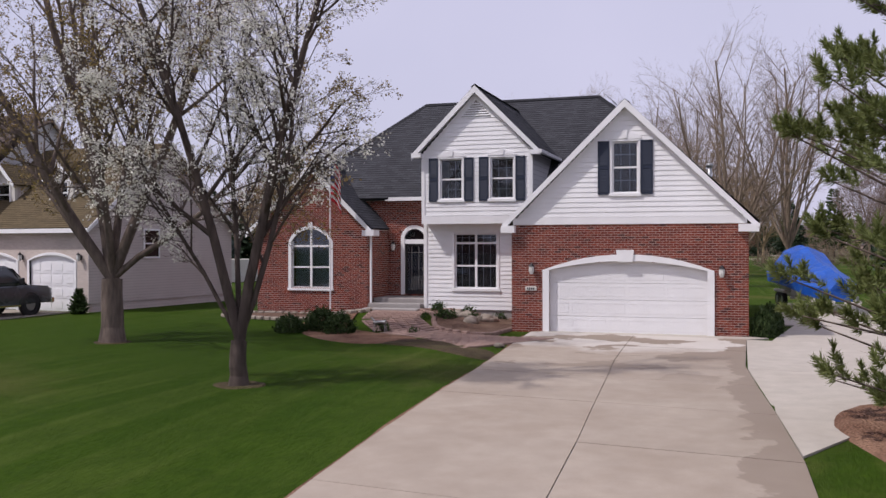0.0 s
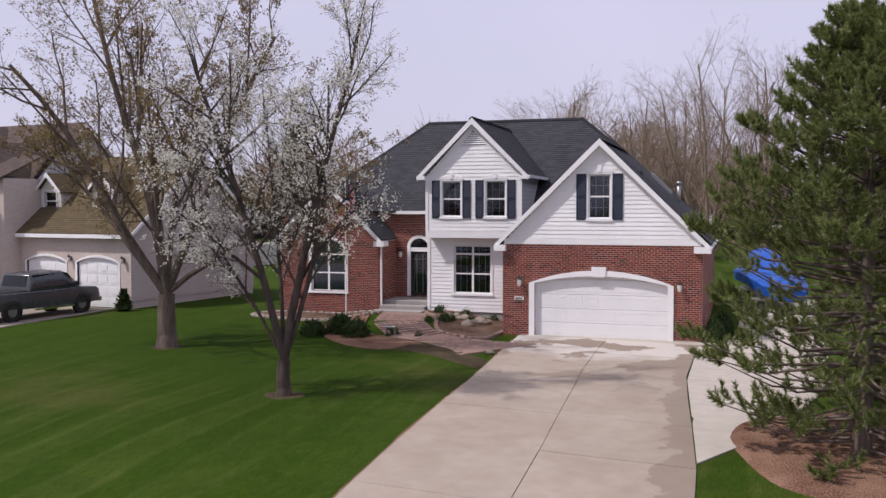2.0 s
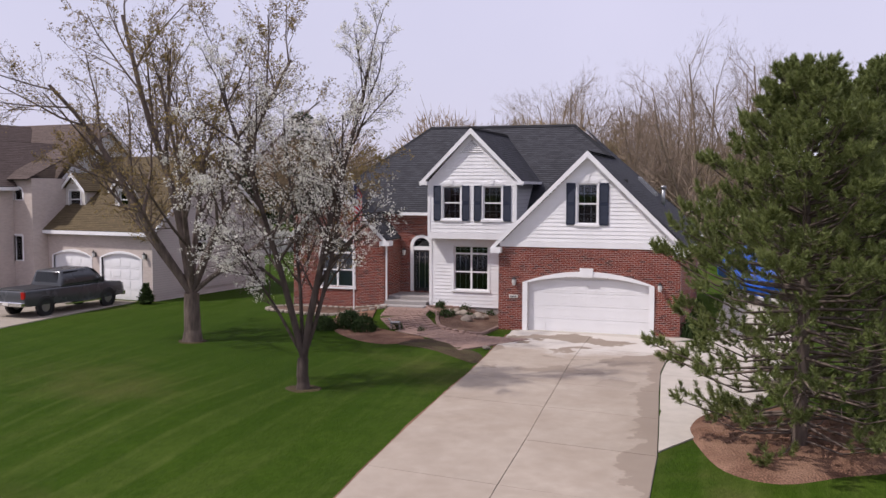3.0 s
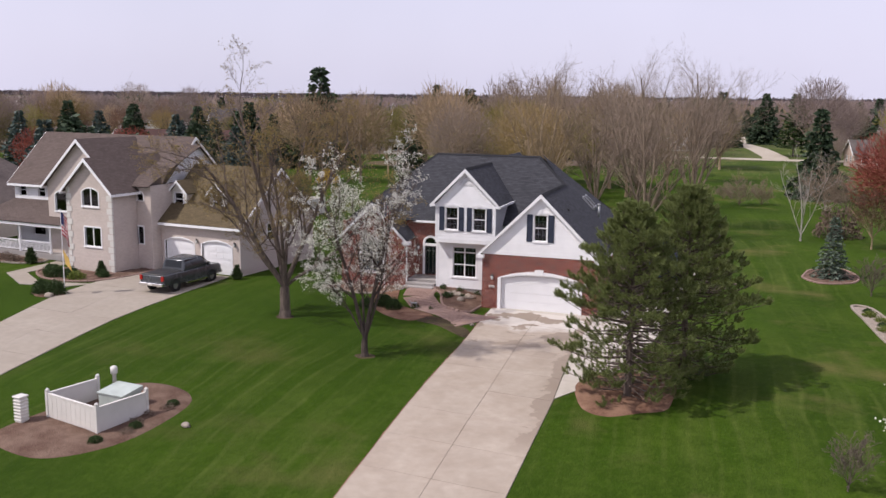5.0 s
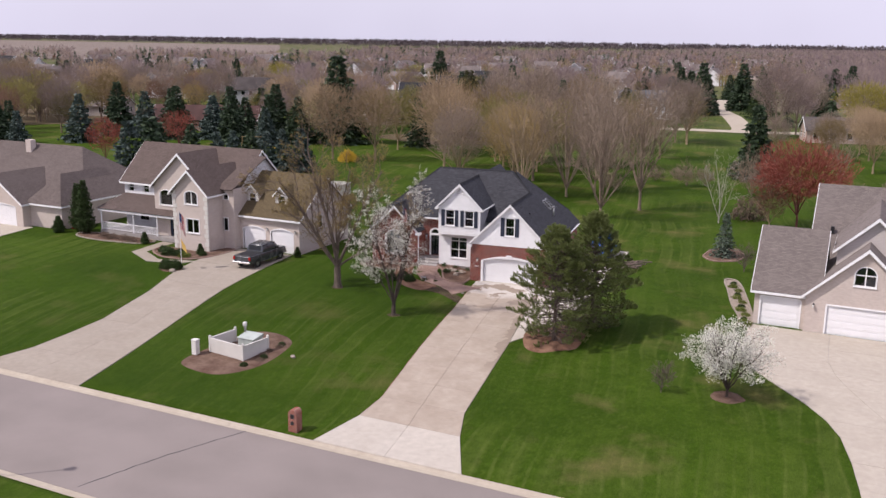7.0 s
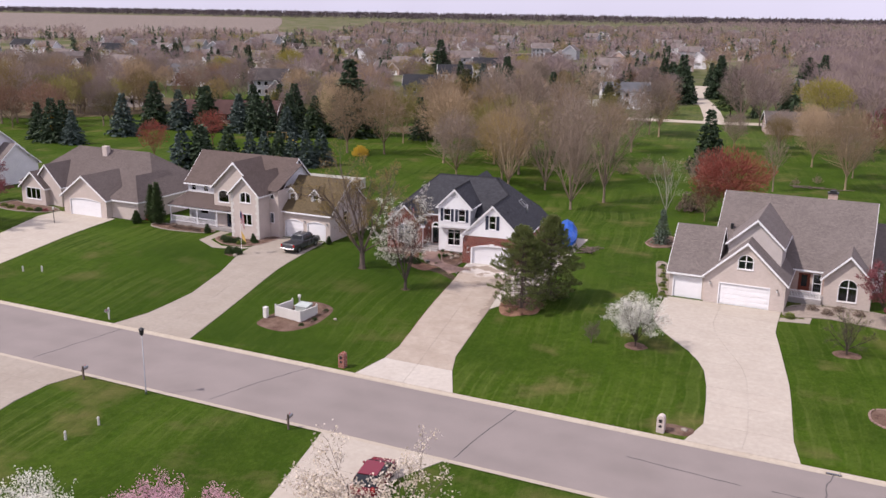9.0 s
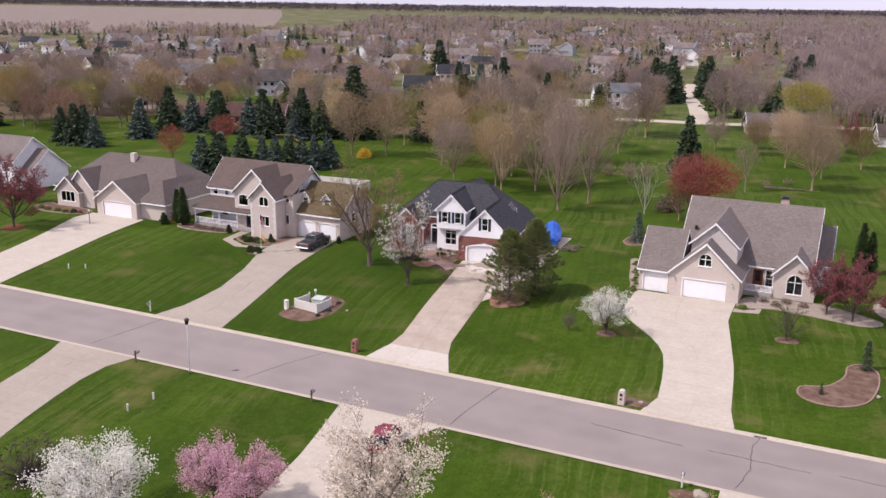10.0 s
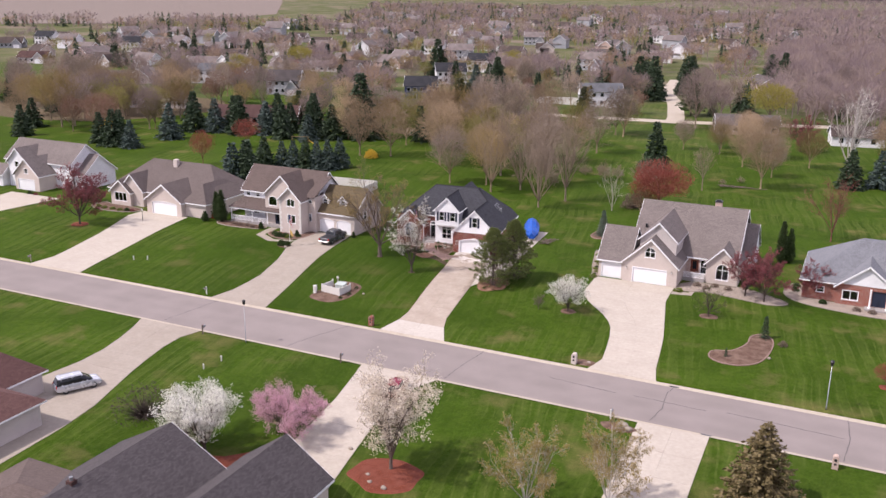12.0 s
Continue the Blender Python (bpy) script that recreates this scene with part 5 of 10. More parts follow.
def broad_tree(seed, height, trunk_h, r, stems, spec, bark, sides=(8, 6, 4, 3, 3), flare=1.35):
    """A broad-leaved tree: a trunk with a root flare that parts into stems. stems: (azimuth, lean from upright, length, radius share)."""
    rs = np.random.default_rng(seed)
    segs, tips = [[] for _ in range(len(spec) + 1)], []
    q = np.zeros(3)
    for i in range(4):
        q2 = np.array([rs.normal() * 0.012, rs.normal() * 0.012, trunk_h * (i + 1) / 4])
        ra, rb = (r * flare if i == 0 else r * (1.04 - 0.04 * i)), r * (1 - 0.04 * i)
        segs[0].append((*q, *q2, ra, rb))
        q = q2
    level_segs = segs[1:]
    for az, lean, length, share in stems:
        d = np.array([math.sin(radians(lean)) * math.cos(radians(az)), math.sin(radians(lean)) * math.sin(radians(az)), math.cos(radians(lean))])
        grow(rs, q - d * 0.1, d, length, r * share, 0, spec, level_segs, tips)
    return rs, segs, tips


def bare_tree(seed, height, spread, bark, buds=None, bud_size=0.03, bud_per=1.0, kids=(9, 8, 8), r=0.2, stems=5, trunk_h=2.0, up=0.06, twig=0.014, wide=1.0, lite=False):
    """A tall bare tree with upswept limbs and a brush of fine twigs."""
    rs0 = np.random.default_rng(seed * 3 + 1)
    TWIG[0] = twig
    st = [(rs0.uniform(0, 360), 4, (height - trunk_h) * 0.95, 0.8)]
    for i in range(stems):
        lean = spread * (0.35 + 0.75 * (i + rs0.uniform(0, 1)) / stems)
        st.append((i * 137.5 + rs0.uniform(-20, 20), lean, (height - trunk_h) * (1.0 - 0.3 * (lean / 60) ** 1.2) * rs0.uniform(0.9, 1.0), 0.55))
    spec = [(kids[0], 0.36, 36, up, 3 if lite else 6, 0.05), (kids[1], 0.5, 38, up * 0.8, 1 if lite else 2, 0.07), (kids[2], 0.5, 40, up * 0.5, 1, 0.08), (0, 0, 0, 0.03, 1, 0.08)]
    rs, segs, tips = broad_tree(seed, height, trunk_h, r, st, spec, bark)
    wood = limb_mesh("trunk", segs[:3], (5, 4, 3) if lite else (7, 5, 3), bark)
    twigs = blade_mesh("twig_brush", segs[3] + segs[4], bark, rs, wide)
    crown = flecks("crown", rs, along(segs, rs, bud_per, (3, 4)), bud_size, buds, 1, 0.1) if buds else None
    return Tree(("trunk", wood, ""), ("twig_crown", twigs, "stuff"), ("crown", crown, "stuff"))


def puff_tree(seed, height, wide, haze, blades=2000, half=0.045, bark=None, reach=0.07):
    """A bare or budding tree seen from afar: limbs, and a rounded uneven crown of short fine twigs."""
    rs0 = np.random.default_rng(seed * 7 + 3)
    TWIG[0] = 0.02
    st = [(rs0.uniform(0, 360), 4, height * 0.72, 0.75)] + [(i * 60 + rs0.uniform(-25, 25), rs0.uniform(22, 48), height * rs0.uniform(0.45, 0.62), 0.55) for i in range(6)]
    rs, segs, tips = broad_tree(seed, height, height * 0.16, height * 0.013, st, [(6, 0.5, 40, 0.05, 3, 0.09), (0, 0, 0, 0.05, 1, 0.1)], bark)
    u = rs.normal(size=(blades, 3))
    u /= np.linalg.norm(u, axis=1)[:, None]
    lump = np.array([0.88 + 0.34 * noise.noise(Vector(v) * 1.7 + Vector((seed * 3.1, 0, 0))) for v in u])[:, None]
    rho = rs.uniform(0.08, 1, (blades, 1)) ** 0.42
    base = np.array([0, 0, 0.6 * height]) + u * rho * lump * 0.9 * np.array([wide / 2, wide / 2, 0.37 * height])
    d = u * 0.75 + np.array([0, 0, 0.55]) + rs.normal(size=u.shape) * 0.4
    d /= np.linalg.norm(d, axis=1)[:, None]
    tip = base + d * height * reach * rs.uniform(0.6, 1.3, (blades, 1))
    side = np.cross(d, rs.normal(size=d.shape))
    side *= half / (np.linalg.norm(side, axis=1)[:, None] + 1e-9)
    V = np.stack([base - side, base + side, tip], 1).reshape(-1, 3)
    crown = arrays_mesh("crown", V, np.arange(len(V)).reshape(-1, 3), haze)
    return Tree(("trunk", limb_mesh("trunk", segs[:3], (6, 4, 3), bark or M_BARK_FAR), ""), ("crown", crown, "stuff"))


def conifer(seed, height, base_r, needles, droop=-0.25, dense=1.0, bare=0.4, tuft=0.35, bark=None, point=1.0, sides=(7, 3)):
    """A spruce or fir: whorls of drooping boughs, each hung with needle sprays."""
    rs = np.random.default_rng(seed)
    segs = [[(0, 0, 0, 0, 0, height * 0.5, height * 0.016, height * 0.009), (0, 0, height * 0.5, 0, 0, height, height * 0.009, 0.01)], []]
    P, D = [], []
    z = bare
    while z < height * 0.985:
        k = 1 - (z - bare) / (height - bare)
        R = base_r * (k ** point) * rs.uniform(0.82, 1.1) + 0.06
        n = max(4, int((7 + 5 * k) * dense))
        for i in range(n):
            az = math.tau * (i + rs.uniform(0, 0.8)) / n
            L = R * rs.uniform(0.75, 1.15)
            d = np.array([math.cos(az), math.sin(az), droop + 0.35 * (1 - k)])
            d /= np.linalg.norm(d)
            o = np.array([0, 0, z + rs.uniform(-0.12, 0.12)])
            segs[1].append((*o, *(o + d * L), 0.02, 0.005))
            m = max(3, int(L / 0.16 * dense))
            for j in range(m):
                t = 0.2 + 0.8 * (j + rs.uniform(0, 1)) / m
                for side in (-1, 1):
                    P.append(o + d * L * t)
                    s = np.array([-math.sin(az), math.cos(az), 0]) * side
                    D.append(d * 0.6 + s * rs.uniform(0.4, 1.0) + np.array([0, 0, rs.uniform(-0.5, 0.12)]))
        z += 0.27 * max(0.6, height / 9)
    P, D = np.array(P), np.array(D)
    D /= np.linalg.norm(D, axis=1)[:, None]
    L = tuft * rs.uniform(0.6, 1.2, (len(P), 1))
    S = np.cross(D, rs.normal(size=D.shape))
    S /= np.linalg.norm(S, axis=1)[:, None]
    w = L * 0.26
    V = np.stack([P, P + D * L * 0.55 + S * w, P + D * L, P + D * L * 0.55 - S * w], 1).reshape(-1, 3)
    crown = arrays_mesh("needles", V, np.arange(len(P) * 4).reshape(-1, 4), needles)
    return Tree(("trunk", limb_mesh("trunk", segs if sides[1] else segs[:1], sides, bark or M_BARK_DARK), ""), ("crown", crown, "stuff"))


def pine(seed, height, base_r, needles, low_gaps=0.33):
    """A bushy pine: whorls of boughs with side shoots, each shoot ending in a thick upturned brush of needles; gappy near the ground."""
    rs = np.random.default_rng(seed)
    segs = [[(0, 0, 0, 0.05, 0, height * 0.45, 0.19, 0.12), (0.05, 0, height * 0.45, 0.0, 0, height, 0.12, 0.014)], [], []]
    P, D, S = [], [], []

    def brush(p, d, size):
        P.append(p)
        D.append(d / np.linalg.norm(d))
        S.append(size)

    z = 0.32
    while z < height - 0.2:
        f = z / height
        R = base_r * np.interp(f, (0, 0.08, 0.2, 0.34, 0.5, 0.68, 0.82, 0.93, 1.0), (0.62, 0.84, 1.0, 1.0, 0.84, 0.62, 0.42, 0.2, 0.05))
        low = f < low_gaps
        n = 7 if low else 9 if f < 0.45 else 10
        turn = rs.uniform(0, math.tau)
        for i in range(n):
            az = turn + math.tau * (i + rs.uniform(-0.3, 0.3)) / n
            lump = 1 + 0.34 * noise.noise(Vector((math.cos(az) * 1.6, math.sin(az) * 1.6, z * 0.7 + seed)))
            L = max(0.35, R * lump * rs.uniform(0.72, 1.06))
            d = np.array([math.cos(az), math.sin(az), rs.uniform(-0.12, 0.12) + 0.75 * f * f - (0.12 if low else 0)])
            d /= np.linalg.norm(d)
            o = np.array([0.03, 0, z + rs.uniform(-0.12, 0.12)])
            m = o + d * L * 0.6
            e = o + d * L + np.array([0, 0, 0.16 * L])
            segs[1] += [(*o, *m, 0.014 + 0.011 * L, 0.02), (*m, *e, 0.02, 0.01)]
            side = np.array([-d[1], d[0], 0.0])
            side /= np.linalg.norm(side)
            # side shoots, most of them on the outer half of the bough
            count = int((5 if low else 8) + L * (3.0 if low else 5.2))
            for j in range(count):
                t = 1 - 0.72 * rs.uniform(0, 1) ** (1.6 if not low else 2.2)
                at = o + (e - o) * t
                reach = (0.2 + 0.3 * (1 - t) * L) * rs.uniform(0.5, 1.15)
                v = side * rs.uniform(-1, 1) * 1.1 + d * rs.uniform(0.1, 0.8) + np.array([0, 0, rs.uniform(-0.05, 0.55)])
                b = at + v / np.linalg.norm(v) * reach
                segs[2].append((*at, *b, 0.009, 0.006))
                brush(b, v / np.linalg.norm(v) * 0.7 + np.array([0, 0, rs.uniform(0.35, 0.9)]), rs.uniform(0.75, 1.15))
            brush(e, d + np.array([0, 0, 0.7]), 1.15)
            if low:
                a = o + (e - o) * rs.uniform(0.2, 0.6)
                segs[2].append((*a, *(a + (d + rs.normal(size=3) * 0.5) * 0.8), 0.01, 0.003))
        z += rs.uniform(0.27, 0.37)
    brush(np.array([0, 0, height]), np.array([0, 0, 1.0]), 1.2)
    P, D, S = np.array(P), np.array(D), np.array(S)[:, None]
    each = 60
    n = len(P)
    P, D, S = np.repeat(P, each, 0), np.repeat(D, each, 0), np.repeat(S, each, 0)
    out = np.cross(D, rs.normal(size=D.shape))
    out /= np.linalg.norm(out, axis=1)[:, None]
    k = rs.uniform(0, 1, (len(P), 1))
    N = D * (0.25 + 0.9 * k) + out * (1.0 - 0.45 * k)
    N /= np.linalg.norm(N, axis=1)[:, None]
    L = rs.uniform(0.1, 0.15, (len(P), 1)) * S
    W = np.cross(N, rs.normal(size=D.shape))
    W /= np.linalg.norm(W, axis=1)[:, None]
    P = P + D * S * (0.26 * k - 0.05)
    V = np.stack([P - W * 0.012, P + W * 0.012, P + N * L], 1).reshape(-1, 3)
    crown = arrays_mesh("crown", V, np.arange(len(P) * 3).reshape(-1, 3), needles)
    return Tree(("trunk", limb_mesh("trunk", segs[:2], (8, 4), M_BARK), ""), ("twig_brush", blade_mesh("twig_brush", segs[2], M_BARK, rs), "stuff"), ("crown", crown, "stuff"))


def shrub(seed, radius, height, leaves, count=900, size=0.05, twigs=40):
    """A rounded shrub: twigs with leaves thick at the outside, uneven outline."""
    rs = np.random.default_rng(seed)
    segs = [[]]
    d = rs.normal(size=(count, 3))
    d[:, 2] = np.abs(d[:, 2]) * 0.9 + 0.05
    d /= np.linalg.norm(d, axis=1)[:, None]
    lump = np.array([0.86 + 0.22 * noise.noise(Vector(v) * 2.3 + Vector((seed, 0, 0))) for v in d])[:, None]
    k = rs.uniform(0.55, 1.0, (count, 1)) ** 0.5
    P = d * lump * k * np.array([radius, radius, height])
    for i in range(twigs):
        segs[0].append((0, 0, 0, *(P[i % count] * 0.9), 0.014, 0.004))
    return Tree(("twig_brush", blade_mesh("twig_brush", segs[0], M_BARK_DARK, rs), "stuff"), ("crown", flecks("crown", rs, P, size, leaves, 2, size * 1.2), "stuff"))


def bloom_tree(seed, height, trunk_h, r, spread, petals, stems=5, kids=(10, 8, 5), per=1.0, size=0.045, each=3, bark=None, up=0.05, twig=0.007, fluff=0.12):
    """A flowering tree: upswept stems, with blossom in clusters along the twigs."""
    rs0 = np.random.default_rng(seed * 5 + 2)
    TWIG[0] = twig
    st = [(i * 360 / stems + rs0.uniform(-30, 30), spread * rs0.uniform(0.4, 1.2), (height - trunk_h) * rs0.uniform(0.75, 1.0), 0.6) for i in range(stems)]
    spec = [(kids[0], 0.42, 42, up, 5, 0.08), (kids[1], 0.45, 42, up * 0.6, 2, 0.1), (kids[2], 0.5, 42, up * 0.5, 1, 0.1), (0, 0, 0, 0.03, 1, 0.12)]
    rs, segs, tips = broad_tree(seed, height, trunk_h, r, st, spec, bark)
    bark = bark or M_BARK_DARK
    return Tree(("trunk", limb_mesh("trunk", segs[:3], (7, 5, 3), bark), ""), ("twig_brush", blade_mesh("twig_brush", segs[3] + segs[4], bark, rs), "stuff"),
                ("blossom", flecks("blossom", rs, along(segs, rs, per, (3, 4)), size, petals, each, fluff), "stuff"))

# ---- the other houses of the street ----
def block(t, x0, x1, y0, y1, eave, ridge, axis, wall, roof_mat, holes=(), over=0.4, z0=0.0, hip=False, gable=None, roof=True, top=None, back=True, label=""):
    """A part of a house that faces -y: walls with openings in front, closed gables, lapped roof slopes and white boards. axis: the ridge's direction. gable: another material for the gable's triangle."""
    xm, ym = (x0 + x1) / 2, (y0 + y1) / 2
    line = [(x0, eave), (xm, ridge - 0.12), (x1, eave)] if axis == "y" and not hip else [(x0, eave), (x1, eave)]
    face = Face(y0, x0, x1, z0, line, holes)
    t.part("wall", face.solid(0.2), wall, None, label)
    sides = []
    if axis == "x" and not hip:
        for x in (x0, x1 - 0.2):
            poly = [(y0 + 0.2, z0), (y1, z0), (y1, eave), (ym, ridge - 0.12), (y0 + 0.2, eave + 0.2 * (ridge - eave) / (ym - y0))]
            bm = bmesh.new()
            prism(bm, [(x, y, z) for y, z in poly], [(x + 0.2, y, z) for y, z in poly])
            bmesh.ops.recalc_face_normals(bm, faces=bm.faces[:])
            sides.append(bm)
    else:
        sides += [boxes((x0, x0 + 0.2, y0 + 0.2, y1, z0, eave)), boxes((x1 - 0.2, x1, y0 + 0.2, y1, z0, eave))]
    if back:
        sides.append(boxes((x0 + 0.2, x1 - 0.2, y1 - 0.2, y1, z0, eave)))
    for bm in sides:
        t.part("side_wall", bm, gable or wall)
    if not roof:
        return face
    bm, o = bmesh.new(), over
    fascia = bmesh.new()
    if hip:
        k = (ridge - eave)
        half = min(x1 - x0, y1 - y0) / 2 + o
        e = eave - o * k / (half - o) * 0.5
        X0, X1, Y0, Y1 = x0 - o, x1 + o, y0 - o, y1 + o
        if x1 - x0 >= y1 - y0:
            a, b = (X0 + half, (Y0 + Y1) / 2, ridge), (X1 - half, (Y0 + Y1) / 2, ridge)
            planes = [[(X0, Y0, e), (X1, Y0, e), b, a], [(X1, Y1, e), (X0, Y1, e), a, b], [(X0, Y1, e), (X0, Y0, e), a], [(X1, Y0, e), (X1, Y1, e), b]]
        else:
            a, b = ((X0 + X1) / 2, Y0 + half, ridge), ((X0 + X1) / 2, Y1 - half, ridge)
            planes = [[(X0, Y0, e), (X1, Y0, e), a], [(X1, Y1, e), (X0, Y1, e), b], [(X0, Y1, e), (X0, Y0, e), a, b], [(X1, Y0, e), (X1, Y1, e), b, a]]
        for p in planes:
            roof_plane(bm, p)
        for q in ((X0, X1, Y0 - 0.03, Y0, e - 0.2, e - 0.01), (X0, X1, Y1, Y1 + 0.03, e - 0.2, e - 0.01), (X0 - 0.03, X0, Y0, Y1, e - 0.2, e - 0.01), (X1, X1 + 0.03, Y0, Y1, e - 0.2, e - 0.01)):
            box(fascia, *q)
    elif axis == "x":
        k = (ridge - eave) / (ym - y0)
        e = eave - o * k
        for ya, yb in ((y0 - o, ym), (y1 + o, ym)):
            roof_plane(bm, [(x0 - o, ya, e), (x1 + o, ya, e), (x1 + o, yb, ridge), (x0 - o, yb, ridge)])
            box(fascia, x0 - o, x1 + o, ya - 0.03, ya + 0.03, e - 0.22, e - 0.03)
            for x in (x0 - o - 0.04, x1 + o):
                prism(fascia, [(x, ya, e), (x, yb, ridge), (x, yb, ridge - 0.26), (x, ya, e - 0.2)], [(x + 0.04, ya, e), (x + 0.04, yb, ridge), (x + 0.04, yb, ridge - 0.26), (x + 0.04, ya, e - 0.2)])
    else:
        k = (ridge - eave) / (xm - x0)
        e = eave - o * k
        ye = top if top is not None else y1 + o
        for xa in (x0 - o, x1 + o):
            roof_plane(bm, [(xa, y0 - o, e), (xm, y0 - o, ridge), (xm, ye, ridge), (xa, ye, e)])
            box(fascia, xa - 0.03, xa + 0.03, y0 - o, ye, e - 0.22, e - 0.03)
            prism(fascia, [(xa, y0 - o - 0.05, e), (xm, y0 - o - 0.05, ridge), (xm, y0 - o - 0.05, ridge - 0.28), (xa, y0 - o - 0.05, e - 0.22)], [(xa, y0 - o, e), (xm, y0 - o, ridge), (xm, y0 - o, ridge - 0.28), (xa, y0 - o, e - 0.22)])
    bmesh.ops.recalc_face_normals(fascia, faces=fascia.faces[:])
    t.part("roof", bm, roof_mat)
    parts_of("fascia", fascia, M_TRIM, t.root, "white fascia board")
    return face


def garage_door(t, hole, y, rows=4, cols=4, label="white panelled garage door"):
    """A sectional garage door set back in its opening, with a casing."""
    d = t.part("garage_door", boxes((hole.u0 - 0.05, hole.u1 + 0.05, y + 0.12, y + 0.16, hole.z0, hole.zs + hole.rise + 0.03)), M_DOOR_WHITE, None, label)
    h = (hole.zs - hole.z0) / rows
    for r in range(rows):
        part("door_section", boxes((hole.u0, hole.u1, y + 0.09, y + 0.118, hole.z0 + r * h + 0.015, hole.z0 + (r + 1) * h - 0.015)), M_DOOR_WHITE, d)
        for c in range(cols):
            w = (hole.u1 - hole.u0) / cols
            bm = boxes((hole.u0 + c * w + 0.12, hole.u0 + (c + 1) * w - 0.12, y + 0.075, y + 0.091, hole.z0 + r * h + 0.12, hole.z0 + (r + 1) * h - 0.12))
            part("raised_panel", bm, M_DOOR_WHITE, d)
    part("door_casing", casing(hole, 0.12, y - 0.03, y + 0.1), M_TRIM, d)


def side_window(t, x, y0, y1, z0, z1, out=1):
    """A window on a side wall, its frame proud of the boards."""
    a, b = sorted((x, x + 0.05 * out))
    w = t.part("window", boxes((a, b, y0 - 0.08, y0, z0 - 0.08, z1 + 0.08), (a, b, y1, y1 + 0.08, z0 - 0.08, z1 + 0.08), (a, b, y0, y1, z1, z1 + 0.08), (a, b, y0, y1, z0 - 0.08, z0), (a, b, y0, y1, (z0 + z1) / 2 - 0.03, (z0 + z1) / 2 + 0.03)), M_TRIM)
    c, d = sorted((x + 0.004 * out, x + 0.02 * out))
    part("pane", boxes((c, d, y0, y1, z0, z1)), M_CARGLASS, w)


# cream house with the porch
cx, cy = -43.0, 31.0
nh = Thing("house", "cream brick two-storey house with brown roof and porch", "house", cx, cy, 0, 0)


def at(x0, x1, y0, y1, *rest):
    return (x0 - cx, x1 - cx, y0 - cy, y1 - cy, *rest)


def op(u0, u1, z0, zs, rise=0.0):
    return Opening(u0 - cx, u1 - cx, z0, zs, rise)


hs = [op(-54.4, -53.6, 4.55, 5.55), op(-52.2, -51.4, 4.55, 5.55), op(-53.0, -51.6, 1.3, 2.6), op(-50.4, -49.0, 1.3, 2.6)]
block(nh, *at(-55, -39.0, 30.5, 38.5), 6.0, 9.8, "x", M_LAP_WHITE, M_SHINGLE_BROWN, hs, 0.4)
for h in hs:
    window(nh, h, 30.5 - cy, 0.08, cols=1, rows=1, sill=False)
arch = op(-47.7, -46.0, 3.9, 5.2, 0.35)
entry_hole = op(-46.5, -45.3, 0.5, 2.7)
block(nh, *at(-48.5, -41.1, 28.2, 33), 6.2, 9.7, "y", M_BEIGEBRICK, M_SHINGLE_BROWN, [arch, entry_hole], 0.35, top=34.2 - cy)
window(nh, arch, 28.2 - cy, 0.08, cols=2, rows=1, sashes=1)
ed = nh.part("front_door", boxes(at(-46.5, -45.3, 28.3, 28.36, 0.5, 2.7)), M_SHUTTER, None, "dark front door under the porch")
part("pane", boxes(at(-46.2, -45.6, 28.27, 28.299, 1.0, 2.5)), M_CARGLASS, ed)
b1, b2 = op(-41.9, -40.3, 4.9, 6.0, 0.25), op(-41.8, -40.2, 1.9, 3.35)
block(nh, *at(-43.5, -39.0, 25.5, 30.5), 6.3, 8.5, "y", M_BEIGEBRICK, M_SHINGLE_BROWN, [b1, b2], 0.35, top=33 - cy)
for h in (b1, b2):
    window(nh, h, 25.5 - cy, 0.09, cols=1, rows=1, sashes=1, halves=2)
quoin = [bmesh.new(), bmesh.new()]
for i in range(13):
    w = 0.5 if i % 2 else 0.32
    box(quoin[0], *at(-43.52, -43.5 + w, 25.46, 25.6, 0.1 + i * 0.48, 0.52 + i * 0.48))
    box(quoin[1], *at(-39.0 - w, -38.97, 25.46, 25.6, 0.1 + i * 0.48, 0.52 + i * 0.48))
for q in quoin:
    parts_of("quoin_stone", q, M_VINYL, nh.root)
ov, slot = op(-38.95, -38.3, 5.2, 5.6, 0.3), op(-39.0, -38.4, 1.9, 3.3)
stepf = Face(28.0 - cy, -39.4 - cx, -37.6 - cx, 0.0, [(-39.4 - cx, 6.4), (-37.6 - cx, 6.4)], [ov, slot])
nh.part("wall", stepf.solid(0.2), M_BEIGEBRICK)
for h in (ov, slot):
    window(nh, h, 28.0 - cy, 0.08, cols=1, rows=1, sashes=1, sill=False)
nh.part("side_wall", boxes(at(-37.8, -37.6, 28.2, 31, 0, 6.4)), M_BEIGEBRICK)
bm = bmesh.new()
roof_plane(bm, [(-39.6 - cx, 27.6 - cy, 6.35), (-37.5 - cx, 27.6 - cy, 6.35), (-37.5 - cx, 33.8 - cy, 9.2), (-39.6 - cx, 33.8 - cy, 9.2)])
nh.part("roof", bm, M_SHINGLE_BROWN)
g1, g2 = op(-37.2, -34.5, 0.0, 2.2, 0.25), op(-33.7, -31.0, 0.0, 2.2, 0.25)
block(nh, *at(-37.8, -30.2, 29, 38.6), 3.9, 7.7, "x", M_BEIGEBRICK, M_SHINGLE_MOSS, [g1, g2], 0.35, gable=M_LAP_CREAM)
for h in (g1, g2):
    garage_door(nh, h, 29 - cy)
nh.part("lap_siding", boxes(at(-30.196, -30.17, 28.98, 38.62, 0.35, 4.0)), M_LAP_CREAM)
